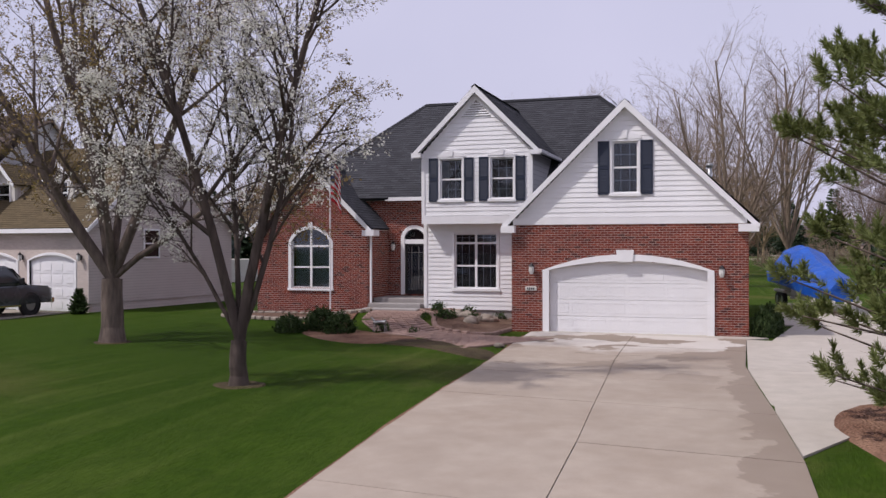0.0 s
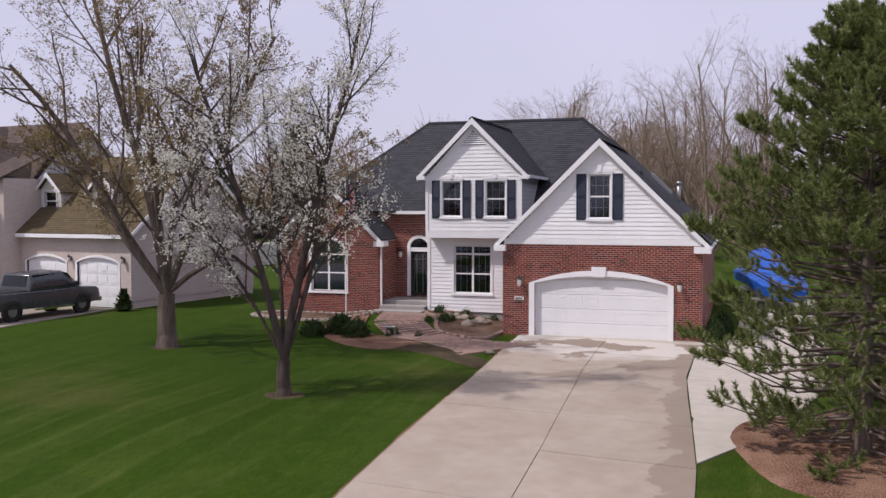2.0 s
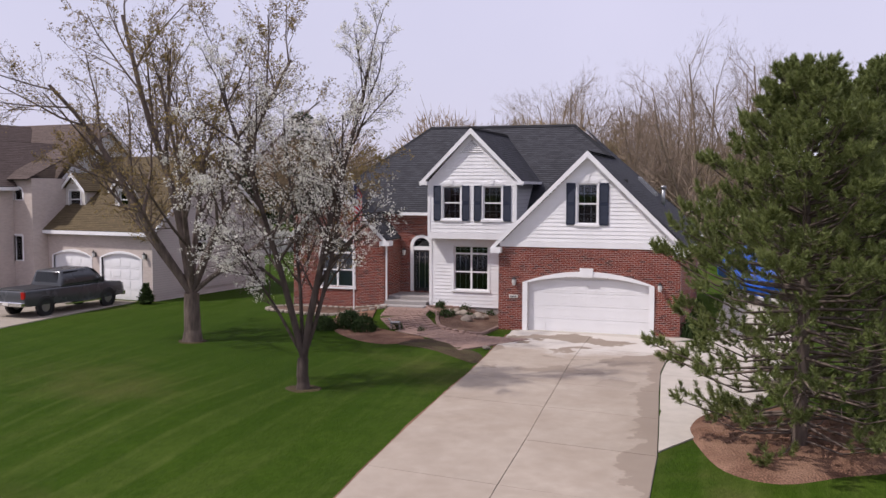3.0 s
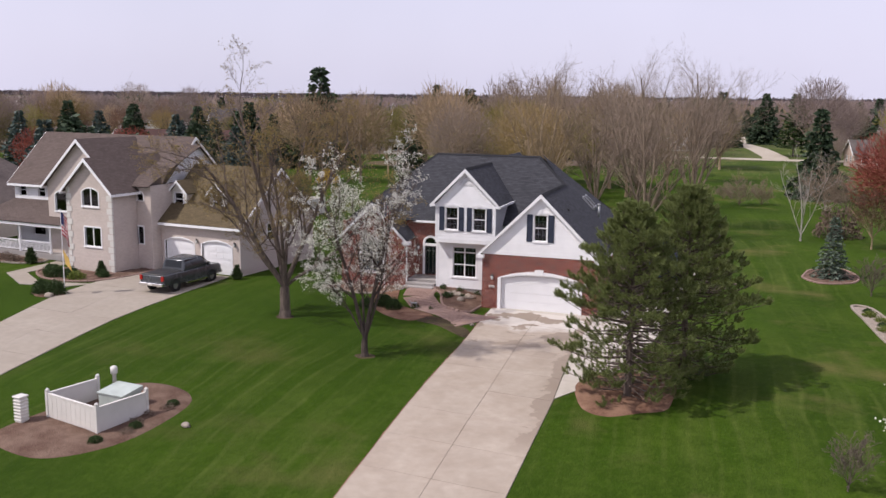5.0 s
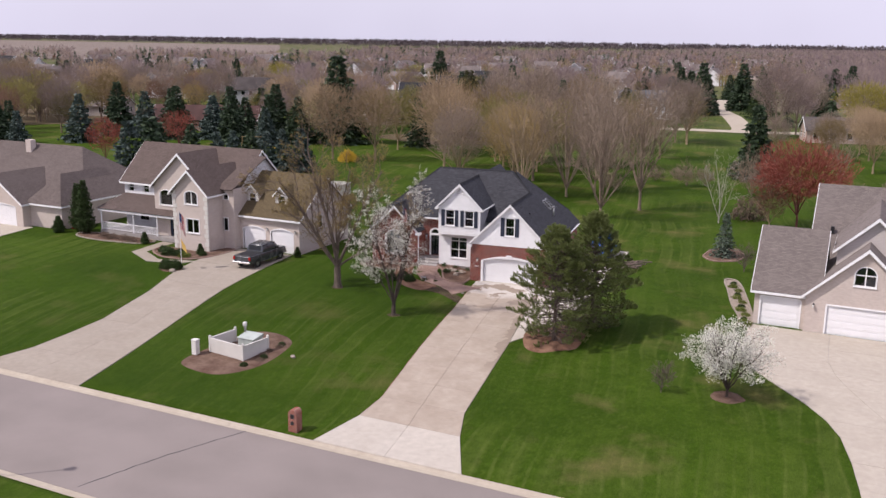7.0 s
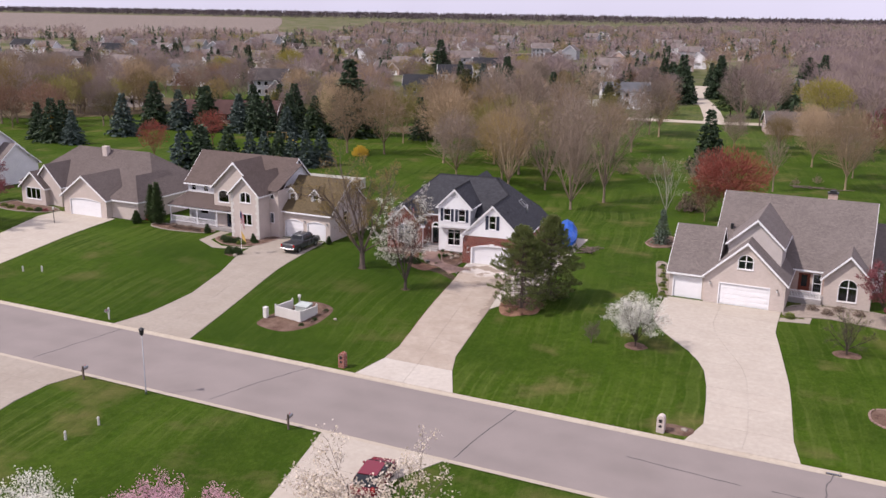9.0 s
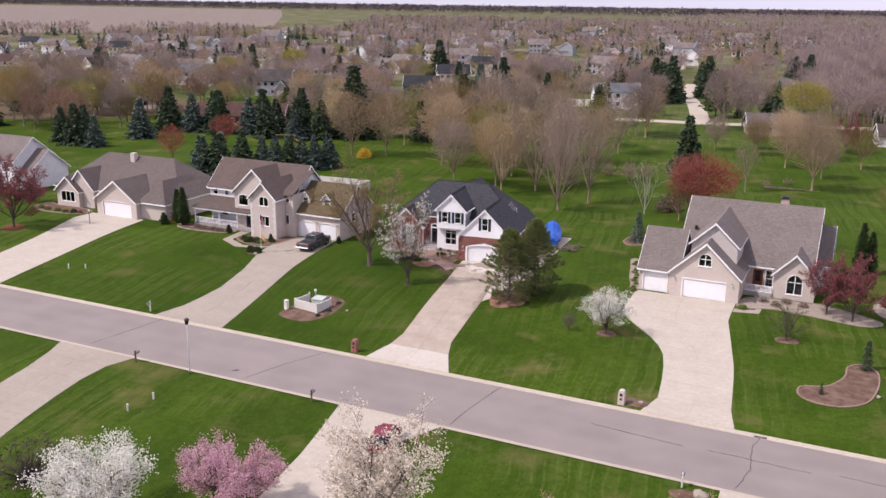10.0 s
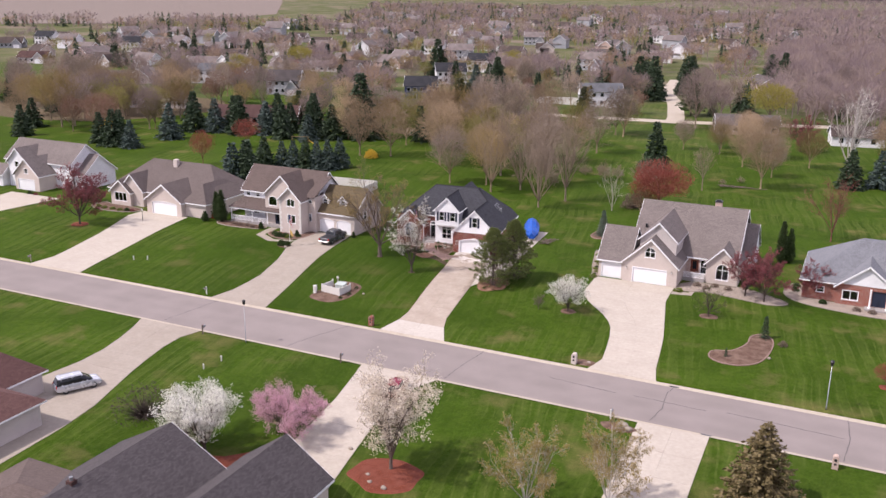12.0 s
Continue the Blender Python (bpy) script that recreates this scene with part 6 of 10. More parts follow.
for yy, z0, z1 in ((32.3, 2.35, 3.55),):
    side_window(nh, -30.17 - cx, yy - cy, yy + 0.9 - cy, z0, z1)
for xd in (-36.9, -33.2):
    hole = op(xd - 0.42, xd + 0.42, 4.75, 5.75)
    f = Face(30.3 - cy, xd - 0.75 - cx, xd + 0.75 - cx, 4.3, [(xd - 0.75 - cx, 5.9), (xd - cx, 6.65), (xd + 0.75 - cx, 5.9)], [hole])
    dm = nh.part("dormer", f.solid(0.15), M_VINYL, None, "small gabled dormer with white trim")
    window(nh, hole, 30.3 - cy, 0.07, cols=2, rows=1, parent=dm, sill=False)
    parts_of("cheek", boxes(at(xd - 0.75, xd - 0.65, 30.45, 33, 4.3, 5.9), at(xd + 0.65, xd + 0.75, 30.45, 33, 4.3, 5.9)), M_LAP_CREAM, dm)
    bm = bmesh.new()
    for s in (-1, 1):
        roof_plane(bm, [(xd + s * 0.95 - cx, 30.05 - cy, 5.7), (xd - cx, 30.05 - cy, 6.7), (xd - cx, 33.2 - cy, 6.7), (xd + s * 0.95 - cx, 32.6 - cy, 5.7)])
    nh.part("dormer_roof", bm, M_SHINGLE_MOSS)
    bm = bmesh.new()
    for s in (-1, 1):
        x1 = xd + s * 0.97 - cx
        prism(bm, [(x1, 30.0 - cy, 5.72), (xd - cx, 30.0 - cy, 6.72), (xd - cx, 30.0 - cy, 6.5), (x1, 30.0 - cy, 5.55)], [(x1, 30.05 - cy, 5.72), (xd - cx, 30.05 - cy, 6.72), (xd - cx, 30.05 - cy, 6.5), (x1, 30.05 - cy, 5.55)])
    part("dormer_trim", bm, M_TRIM, dm)
bm = bmesh.new()
roof_plane(bm, [(-56.1 - cx, 27.1 - cy, 2.95), (-44.3 - cx, 27.1 - cy, 2.95), (-44.3 - cx, 30.5 - cy, 4.3), (-55.0 - cx, 30.5 - cy, 4.3)])
roof_plane(bm, [(-56.1 - cx, 27.1 - cy, 2.95), (-56.1 - cx, 31.5 - cy, 2.95), (-55.0 - cx, 30.5 - cy, 4.3)])
nh.part("porch_roof", bm, M_SHINGLE_BROWN)
nh.part("porch_beam", boxes(at(-56.0, -44.4, 27.2, 27.4, 2.65, 2.9)), M_TRIM)
nh.part("porch_floor", boxes(at(-55.9, -44.0, 27.3, 30.45, 0.05, 0.5)), M_STEP)
for xp in (-55.7, -51.0, -47.6, -44.6):
    nh.part("porch_post", lathe([(0.12, 0.5), (0.12, 0.7), (0.085, 0.75), (0.075, 2.5), (0.11, 2.55), (0.11, 2.68)], 10, (xp - cx, 27.4 - cy, 0)), M_TRIM)
rail = nh.part("porch_railing", boxes(at(-55.6, -47.7, 27.37, 27.43, 1.35, 1.42), at(-55.6, -47.7, 27.38, 27.42, 0.62, 0.67)), M_TRIM, None, "white spindled porch railing")
for i in range(52):
    part("spindle", boxes(at(-55.5 + i * 0.15, -55.45 + i * 0.15, 27.385, 27.415, 0.67, 1.35)), M_TRIM, rail)
for xx, yy, zz in ((-38.0, 28.97, 2.35), (-34.1, 28.97, 2.35), (-30.6, 28.97, 2.35)):
    wall_lamp(xx, yy, zz, 0, "black coach lamp beside a garage door")

# beige brick house with two garages
cx, cy = 25.0, 33.0
sh = Thing("house", "beige brick house with grey-brown roof and two garage doors", "house", cx, cy, 0, 0)
sd = op(15.3, 18.2, 0.0, 2.3)
block(sh, *at(14.8, 19.4, 26.8, 35.4), 3.1, 7.3, "x", M_BEIGEBRICK, M_SHINGLE_TAN, [sd], 0.3, gable=M_LAP_CREAM)
garage_door(sh, sd, 26.8 - cy)
gd, gw = op(20.2, 25.2, 0.0, 2.3), op(21.9, 23.4, 4.1, 5.0, 0.6)
block(sh, *at(18.6, 26.8, 26.4, 36), 3.2, 7.05, "y", M_BEIGEBRICK, M_SHINGLE_TAN, [gd, gw], 0.3, top=37 - cy)
garage_door(sh, gd, 26.4 - cy, cols=8)
window(sh, gw, 26.4 - cy, 0.06, cols=1, rows=1, sashes=1, halves=2, transom=4.95)
block(sh, *at(20.4, 25.9, 29.2, 40), 6.4, 9.0, "y", M_LAP_CREAM, M_SHINGLE_TAN, (), 0.3, z0=3.4)
block(sh, *at(18.4, 34.2, 33.2, 47.4), 3.5, 9.8, "x", M_PINKBRICK, M_SHINGLE_TAN, [op(27.5, 28.7, 0.6, 2.7), op(29.0, 29.9, 0.6, 2.7)], 0.35, gable=M_LAP_WHITE)
fd = sh.part("front_door", boxes(at(27.5, 28.7, 33.3, 33.36, 0.5, 2.7)), M_MULCH_RED, None, "dark red front door in a recessed entry")
part("pane", boxes(at(27.8, 28.4, 33.27, 33.299, 1.2, 2.5)), M_CARGLASS, fd)
window(sh, op(29.0, 29.9, 0.6, 2.7), 33.2 - cy, 0.06, cols=2, rows=2)
aw = op(31.7, 33.5, 0.7, 2.2, 0.9)
block(sh, *at(30.2, 34.9, 31.0, 35), 3.3, 5.75, "y", M_BEIGEBRICK, M_SHINGLE_TAN, [aw], 0.35, top=37.5 - cy)
window(sh, aw, 31.0 - cy, 0.06, cols=2, rows=1, sashes=1, halves=2, transom=2.2)
block(sh, *at(34.0, 36.0, 38.5, 46), 3.0, 7.2, "x", M_LAP_WHITE, M_SHINGLE_TAN, (), 0.2)
ch = sh.part("chimney", boxes(at(29.2, 30.2, 41.0, 41.8, 9.0, 10.3)), M_PINKBRICK, None, "short brick chimney with a dark cap")
part("chimney_cap", boxes(at(29.1, 30.3, 40.9, 41.9, 10.3, 10.42), at(29.35, 30.05, 41.15, 41.65, 10.42, 10.62)), M_BLACK, ch)
sh.part("porch_floor", boxes(at(26.85, 30.15, 30.6, 33.15, 0.0, 0.5)), M_STEP)
pr = sh.part("porch_railing", boxes(at(26.9, 30.1, 30.7, 30.76, 1.35, 1.42), at(26.9, 30.1, 30.71, 30.75, 0.6, 0.65)), M_TRIM, None, "white porch railing")
for i in range(21):
    part("spindle", boxes(at(26.95 + i * 0.15, 27.0 + i * 0.15, 30.715, 30.745, 0.65, 1.35)), M_TRIM, pr)
sh.part("roof_vent", boxes(at(19.5, 19.8, 36, 36.3, 6.2, 6.75)), M_BLACK)
for xx in (19.2, 26.0):
    wall_lamp(xx, 26.37, 2.2, 0, "black coach lamp beside a garage door")

# beige hip-roofed house
cx, cy = -74.0, 33.0
bh = Thing("house", "beige brick house with a brown hip roof and front gables", "house", cx, cy, 0, 0)
block(bh, *at(-87.5, -60.5, 29.5, 42), 3.2, 8.3, "x", M_BEIGEBRICK, M_SHINGLE_DUSK, (), 0.45, hip=True)
d1 = op(-73.0, -67.2, 0.0, 2.3, 0.2)
block(bh, *at(-74.4, -66.0, 25.5, 33), 3.0, 6.0, "y", M_BEIGEBRICK, M_SHINGLE_DUSK, [d1], 0.4, top=34.5 - cy)
garage_door(bh, d1, 25.5 - cy, cols=8)
block(bh, *at(-66.0, -61.0, 26.6, 38), 3.0, 6.0, "y", M_BEIGEBRICK, M_SHINGLE_DUSK, (), 0.4, hip=True)
side_window(bh, -61.0 - cx, 30.5 - cy, 31.2 - cy, 1.6, 2.3)
bw = op(-84.6, -81.6, 0.9, 2.6)
block(bh, *at(-85.6, -80.6, 27.6, 31), 3.0, 5.2, "y", M_BEIGEBRICK, M_SHINGLE_DUSK, [bw], 0.35, top=33.5 - cy)
window(bh, bw, 27.6 - cy, 0.1, cols=1, rows=1, sashes=1, halves=3)
block(bh, *at(-83.6, -78.0, 28.4, 33), 3.4, 6.4, "y", M_BEIGEBRICK, M_SHINGLE_DUSK, (), 0.35, top=35 - cy)
bh.part("chimney", boxes(at(-75.1, -74.2, 34.4, 35.2, 7.2, 8.8)), M_BEIGEBRICK, None, "short cream chimney")

# brick house with the grey roof
cx, cy = 54.0, 36.0
rh = Thing("house", "red brick house with a grey hip roof and white gable", "house", cx, cy, 0, 0)
w1, w2 = op(49.4, 51.4, 0.9, 2.2), op(45.9, 46.9, 1.2, 2.0)
block(rh, *at(44.0, 68, 30.5, 45), 3.1, 8.0, "x", M_BRICKWALL, M_SHINGLE_GREY, [w2], 0.5, hip=True, gable=M_LAP_WHITE)
window(rh, w2, 30.5 - cy, 0.07, cols=1, rows=1)
block(rh, *at(48.6, 56.4, 29.6, 34), 3.1, 6.2, "y", M_BRICKWALL, M_SHINGLE_GREY, [w1, op(53.2, 55.0, 0.3, 2.6)], 0.45, top=38 - cy)
window(rh, w1, 29.6 - cy, 0.09, cols=1, rows=1, sashes=1, halves=2)
bm = bmesh.new()
upright(bm, [(48.9 - cx, 3.15), (56.1 - cx, 3.15), (52.5 - cx, 5.95)], 29.52 - cy, 29.6 - cy)
rh.part("gable_siding", bm, M_LAP_WHITE, None, "white siding in the gable")
rh.part("front_door", boxes(at(53.2, 55.0, 29.8, 29.86, 0.3, 2.6)), M_SHUTTER, None, "dark door in a recessed entry")
for xp in (53.0, 55.2):
    rh.part("porch_post", lathe([(0.2, 0.0), (0.2, 0.5), (0.14, 0.55), (0.12, 2.9), (0.18, 3.0)], 10, (xp - cx, 28.8 - cy, 0)), M_TRIM)
rh.part("porch_step", soft_box(*at(52.4, 55.8, 28.2, 29.55, 0, 0.3)), M_STEP)

# far white house with several gables
cx, cy = -103.0, 36.0
fh = Thing("house", "white two-storey house with grey-brown gabled roofs", "house", cx - 9.0, cy, 0, 0)
block(fh, *at(-112, -93, 33, 42), 5.6, 9.2, "x", M_LAP_WHITE, M_SHINGLE_TAN, (), 0.4)
a1, a2, a3 = op(-106.6, -105.4, 4.2, 5.4), op(-101.6, -100.6, 3.6, 4.6), op(-103.6, -99.0, 0, 2.3)
block(fh, *at(-108.5, -102.8, 30.5, 34), 5.6, 8.4, "y", M_LAP_WHITE, M_SHINGLE_TAN, [a1], 0.4, top=37 - cy)
window(fh, a1, 30.5 - cy, 0.08, cols=1, rows=1)
block(fh, *at(-104.5, -97.5, 28.5, 35), 3.6, 6.9, "y", M_BEIGEBRICK, M_SHINGLE_TAN, [a2, a3], 0.4, top=36 - cy)
window(fh, a2, 28.5 - cy, 0.08, cols=1, rows=1)
garage_door(fh, a3, 28.5 - cy, cols=8)
block(fh, *at(-97.5, -90.5, 34, 43), 3.4, 7.0, "x", M_LAP_WHITE, M_SHINGLE_TAN, (), 0.4)
block(fh, *at(-120, -109, 29, 33), 2.9, 4.6, "x", M_LAP_WHITE, M_SHINGLE_TAN, (), 0.4)

# houses across the street, backs to the camera
cx, cy = 0.0, 0.0
dh = Thing("house", "house with a weathered grey shingle roof of two gables", "house", 2.0, -54.0, -0.78, 180)
block(dh, -9.6, -0.8, -8.3, 4.0, 2.9, 5.9, "y", M_BEIGEBRICK, M_SHINGLE_SLATE, (), 0.4)
block(dh, -0.8, 11.0, -5.2, 8.0, 2.9, 6.1, "y", M_BEIGEBRICK, M_SHINGLE_SLATE, (), 0.4)
block(dh, -4.0, 16.0, 1.0, 13.0, 2.9, 5.4, "x", M_BEIGEBRICK, M_SHINGLE_BROWN, (), 0.4, hip=True)
dh.part("chimney", boxes((4.8, 5.4, 5.6, 6.2, 4.5, 6.3)), M_SHINGLE_RED, None, "small dark chimney with a metal cap")
bm = bmesh.new()
tube(bm, (5.1, 5.9, 6.3), (5.1, 5.9, 6.6), 0.16, n=10)
dh.part("chimney_cap", bm, M_METAL)
mh = Thing("house", "cream house with a maroon shingle roof", "house", -32.6, -50.6, -0.78, 180)
block(mh, -9.6, 8, -4.8, 8, 2.9, 6.4, "x", M_LAP_CREAM, M_SHINGLE_RED, (), 0.5, hip=True)
block(mh, -3.5, 6.5, -10.5, -4.0, 2.9, 5.8, "y", M_LAP_CREAM, M_SHINGLE_RED, (), 0.5, hip=True)

# ---- trees and shrubs round the houses ----
TWIG[0] = 0.007
rs, segs, tips = broad_tree(11, 13, 1.9, 0.33, [(205, 36, 9.4, 0.52), (190, 10, 11.0, 0.55), (25, 29, 9.8, 0.5), (110, 24, 9.0, 0.4), (285, 26, 8.5, 0.38), (195, 52, 7.6, 0.3), (15, 46, 8.0, 0.32)],
                            [(9, 0.42, 36, 0.035, 7, 0.06), (7, 0.48, 38, 0.03, 4, 0.09), (7, 0.5, 40, 0.02, 2, 0.12), (5, 0.5, 42, 0.0, 1, 0.14), (0, 0, 0, 0.0, 1, 0.1)], M_BARK)
maple = Tree(("trunk", limb_mesh("trunk", segs[:4], (10, 8, 5, 3), M_BARK), ""), ("twig_brush", blade_mesh("twig_brush", segs[4] + segs[5], M_BARK, rs), "stuff"),
             ("crown", flecks("crown", rs, along(segs, rs, 1.5, (4, 5)), 0.04, M_BUD, 1, 0.05), "stuff"))
maple.plant("maple_tree", "budding maple with grey-brown limbs on the lawn", "tree", -20.2, 20.3)
TWIG[0] = 0.006
rs, segs, tips = broad_tree(23, 10.5, 0.95, 0.185, [(206, 19, 8.6, 0.62), (35, 8, 9.2, 0.66), (15, 20, 7.4, 0.4), (130, 17, 7.2, 0.36), (195, 36, 6.0, 0.28)],
                            [(14, 0.3, 38, 0.055, 7, 0.06), (8, 0.46, 38, 0.04, 3, 0.1), (6, 0.5, 42, 0.02, 1, 0.13), (3, 0.5, 42, 0.0, 1, 0.12), (0, 0, 0, 0, 1, 0.1)], M_BARK_DARK)
pear = Tree(("trunk", limb_mesh("trunk", segs[:4], (9, 7, 5, 3), M_BARK_DARK), ""), ("twig_brush", blade_mesh("twig_brush", segs[4] + segs[5], M_BARK_DARK, rs), "stuff"),
            ("blossom", flecks("blossom", rs, along(segs, rs, 0.3, (3, 4, 5)), 0.029, M_PETAL, 6, 0.05), "stuff"))
pear.plant("pear_tree", "flowering pear with white blossom and a forked trunk", "tree", -11.7, 15.2)
pines = [pine(31, 8.65, 3.15, M_NEEDLE, 0.38), pine(32, 9.0, 3.35, M_NEEDLE, 0.3)]
pines[0].plant("pine_tree", "dense dark green pine beside the driveway", "tree", 2.05, 15.0, 40, group="pines by the drive")
pines[1].plant("pine_tree", "dense dark green pine beside the driveway", "tree", 3.7, 19.3, 200, group="pines by the drive")
small_bloom = bloom_tree(41, 4.6, 0.55, 0.08, 33, M_PETAL, 12, (11, 8, 3), 0.9, 0.05, 3, up=0.07)
small_bloom.plant("flowering_tree", "small tree covered in white blossom, in a mulch ring", "tree", 15.4, 9.9)
big_bloom = bloom_tree(42, 6.8, 0.6, 0.16, 50, M_PETAL, 13, (11, 9, 4), 1.0, 0.065, 4, fluff=0.2)
big_bloom.plant("flowering_tree", "broad tree thick with white blossom", "tree", -4.6, -42.6, 30)
pink = bloom_tree(43, 5.4, 1.0, 0.14, 54, M_PETAL_PINK, 13, (11, 9, 4), 1.0, 0.055, 4, up=-0.05, fluff=0.16)
pink.plant("weeping_cherry", "weeping cherry covered in pink blossom", "tree", 0.7, -36.6)
cream = bloom_tree(44, 9.6, 1.1, 0.18, 24, M_PETAL_CREAM, 11, (10, 9, 4), 0.9, 0.075, 4, M_BARK)
cream.plant("flowering_tree", "tall tree with cream blossom and tan twigs", "tree", 13.4, -37.6, 70)
BARE = [bare_tree(51, 17, 34, M_BARK_GREY, None, kids=(11, 8, 7), stems=9, trunk_h=1.3, twig=0.008), bare_tree(52, 15, 40, M_BARK_FAR, M_BUD_TAN, 0.035, 0.2, (11, 8, 7), stems=9, twig=0.008), bare_tree(53, 16, 30, M_BARK_GREY, None, kids=(11, 8, 7), stems=9, trunk_h=2.4, twig=0.008), bare_tree(54, 13, 44, M_BARK_FAR, M_BUD, 0.04, 0.3, (11, 10, 8), twig=0.011)]
LITE = [puff_tree(61, 13, 10.5, M_PUFF[0]), puff_tree(62, 12, 10, M_PUFF[1]), puff_tree(63, 14, 9.5, M_PUFF[3]), puff_tree(64, 11, 10, M_PUFF[2]), puff_tree(65, 10, 8, M_PUFF[4]), puff_tree(66, 12, 11, M_PUFF[0]), puff_tree(67, 10, 9.5, M_PUFF[5])]
DOME = [puff_tree(55, 14, 12, M_PUFF[1], 7500, 0.022, None, 0.055), puff_tree(56, 13, 10.5, M_PUFF[3], 7000, 0.022, None, 0.055), puff_tree(57, 12, 11, M_PUFF[2], 7000, 0.022, None, 0.055)]
REDTREE = puff_tree(71, 9.0, 10, M_LEAF_RED, 2200, 0.05, M_TWIG_RED, 0.06)
MAROON = bare_tree(72, 8.0, 56, M_BARK_DARK, M_LEAF_MAROON, 0.09, 2.0, (9, 8, 4), 0.13, 9, 1.1, 0.07)
WILLOW = puff_tree(73, 9.5, 13, M_LEAF_WILLOW, 5000, 0.05, M_BARK, 0.06)
for k, x, y, turn, size in ((0, -8.6, 64.6, 10, 0.95), (2, -5.5, 72.4, 140, 1.05), (1, -22.4, 73, 30, 1.0), (0, -17.5, 78, 110, 0.9), (2, -27, 90, 300, 1.08), (2, -14.5, 86, 250, 1.0)):
    BARE[k].plant("bare_tree", "tall bare grey tree at the end of the lawn", "tree", x, y, turn, size, group="bare trees")
for k, x, y, turn, size in ((1, 4, 146, 60, 0.7), (2, 14, 143, 0, 0.75), (0, 21, 148, 200, 0.8), (0, 22, 128, 40, 0.85), (1, 30, 118, 70, 0.8), (0, 27, 142, 10, 0.9), (2, 37, 134, 99, 0.85), (1, 13, 152, 20, 0.75), (0, 19, 158, 140, 0.8), (0, -84, 116, 12, 1.0), (2, -76, 124, 50, 1.05), (2, -26, 79, 30, 1.15), (1, -34, 77, 200, 1.05), (0, -30, 89, 300, 1.0), (0, 29.3, 103.5, 60, 1.08), (1, -15, 84, 250, 0.8)):
    DOME[k].plant("budding_tree", "round-crowned tree with a haze of tan twigs and buds", "tree", x, y, turn, size, group="budding trees")
white_tree = bare_tree(75, 16, 34, M_BARK_PALE, None, kids=(7, 6, 5), twig=0.04, r=0.3)
white_tree.plant("bare_tree", "pale-barked bare tree behind the houses", "tree", 45.8, 131, 0, 1.2)
birch = bare_tree(76, 7.2, 46, M_BARK_PALE, M_BUD, 0.055, 2.6, (9, 8, 6), 0.09, 6, 0.8, twig=0.008)
birch.plant("birch_tree", "white-stemmed birch with tan catkins", "tree", 27.3, -38.7, 0, 1.12)
birch.plant("birch_tree", "white-stemmed birch with tan catkins", "tree", 33.8, -35.5, 130, 1.15)
slim_birch = bare_tree(176, 8.2, 22, M_BARK_PALE, None, kids=(7, 6, 5), r=0.09, stems=3, trunk_h=0.6, twig=0.008)
slim_birch.plant("birch_tree", "slender pale birch with three stems on the back lawn", "tree", 5.4, 68.6, 60)
GREEN_PINE = conifer(177, 15, 5.2, M_LEAF_SHRUB, dense=0.5, tuft=0.9, bare=2.0, point=0.8, droop=0.1)
GREEN_PINE.plant("pine_tree", "open light green pine beside the far street", "tree", -7.0, 213, 20)
mound = bare_tree(178, 5.6, 62, M_BARK_GREY, None, kids=(10, 9, 7), r=0.07, stems=10, trunk_h=0.3, twig=0.014)
for x, y, size in ((6.4, 92, 1.15), (8.6, 95, 0.95), (-4.0, 97, 0.7), (-1.5, 99, 0.6)):
    mound.plant("bare_shrub", "large dense mound of bare mauve twigs", "shrub", x, y, x * 40, size)
bare_lone = bare_tree(179, 9.5, 30, M_BARK_GREY, None, kids=(9, 8, 6), r=0.13, stems=5, trunk_h=2.6, twig=0.012)
bare_lone.plant("bare_tree", "slim bare tree standing alone on the back lawn", "tree", 18.0, 96.0, 0)
RED_BIG = puff_tree(79, 8.8, 11.0, M_LEAF_RED, 7500, 0.035, M_TWIG_RED, 0.055)
RED_BIG.plant("red_maple", "rounded maple covered in red spring leaves", "tree", 14.5, 68.5, 0, 1.32)
MAROON.plant("red_maple", "maple with thin maroon spring leaves in a red mulch ring", "tree", -79.2, 13.2, 0, 1.35)
MAROON.plant("plum_tree", "broad plum tree with maroon leaves", "tree", 36.6, 27.2, 40, 0.86)
MAROON.plant("plum_tree", "broad plum tree with maroon leaves", "tree", 39.4, 25.8, 100, 0.92)
MAROON.plant("plum_tree", "small thin maroon-leaved tree before the brick house", "tree", 45.4, 31.0, 200, 0.66)
MAROON.plant("plum_tree", "small maroon-leaved tree beside the house", "tree", -90.5, 27.0, 190, 0.55)
LITE[4].plant("budding_tree", "low rust-brown budding tree beside the red maple", "tree", 11.6, 66.5, 30, 0.62)
REDTREE.plant("red_maple", "small maple with red buds on the lawn", "tree", 55.5, 3.0, 80, 0.36)
slim_red = bare_tree(181, 11, 30, M_TWIG_RED, M_LEAF_RED, 0.045, 0.35, (10, 8, 6), 0.12, 6, 1.6, twig=0.013)
slim_red.plant("red_maple", "slender maple with reddish twigs and buds on the back lawn", "tree", 46.0, 64.5, 210)
REDTREE.plant("red_maple", "dark red shrub-like maple at the back of the lawn", "tree", -96, 68, 130, 0.72, 1.4)
REDTREE.plant("red_maple", "dark red shrub-like maple at the back of the lawn", "tree", -101, 92, 30, 0.85, 1.1)
MAROON.plant("red_maple", "maroon tree beyond the back lawn", "tree", 33, 157, 30, 1.15)
WILLOW.plant("willow_tree", "rounded yellow-green willow tree beyond the lawns", "tree", 19, 208, 0, 1.5)
WILLOW.plant("willow_tree", "rounded yellow-green willow tree beyond the lawns", "tree", 62, 240, 80, 1.3)
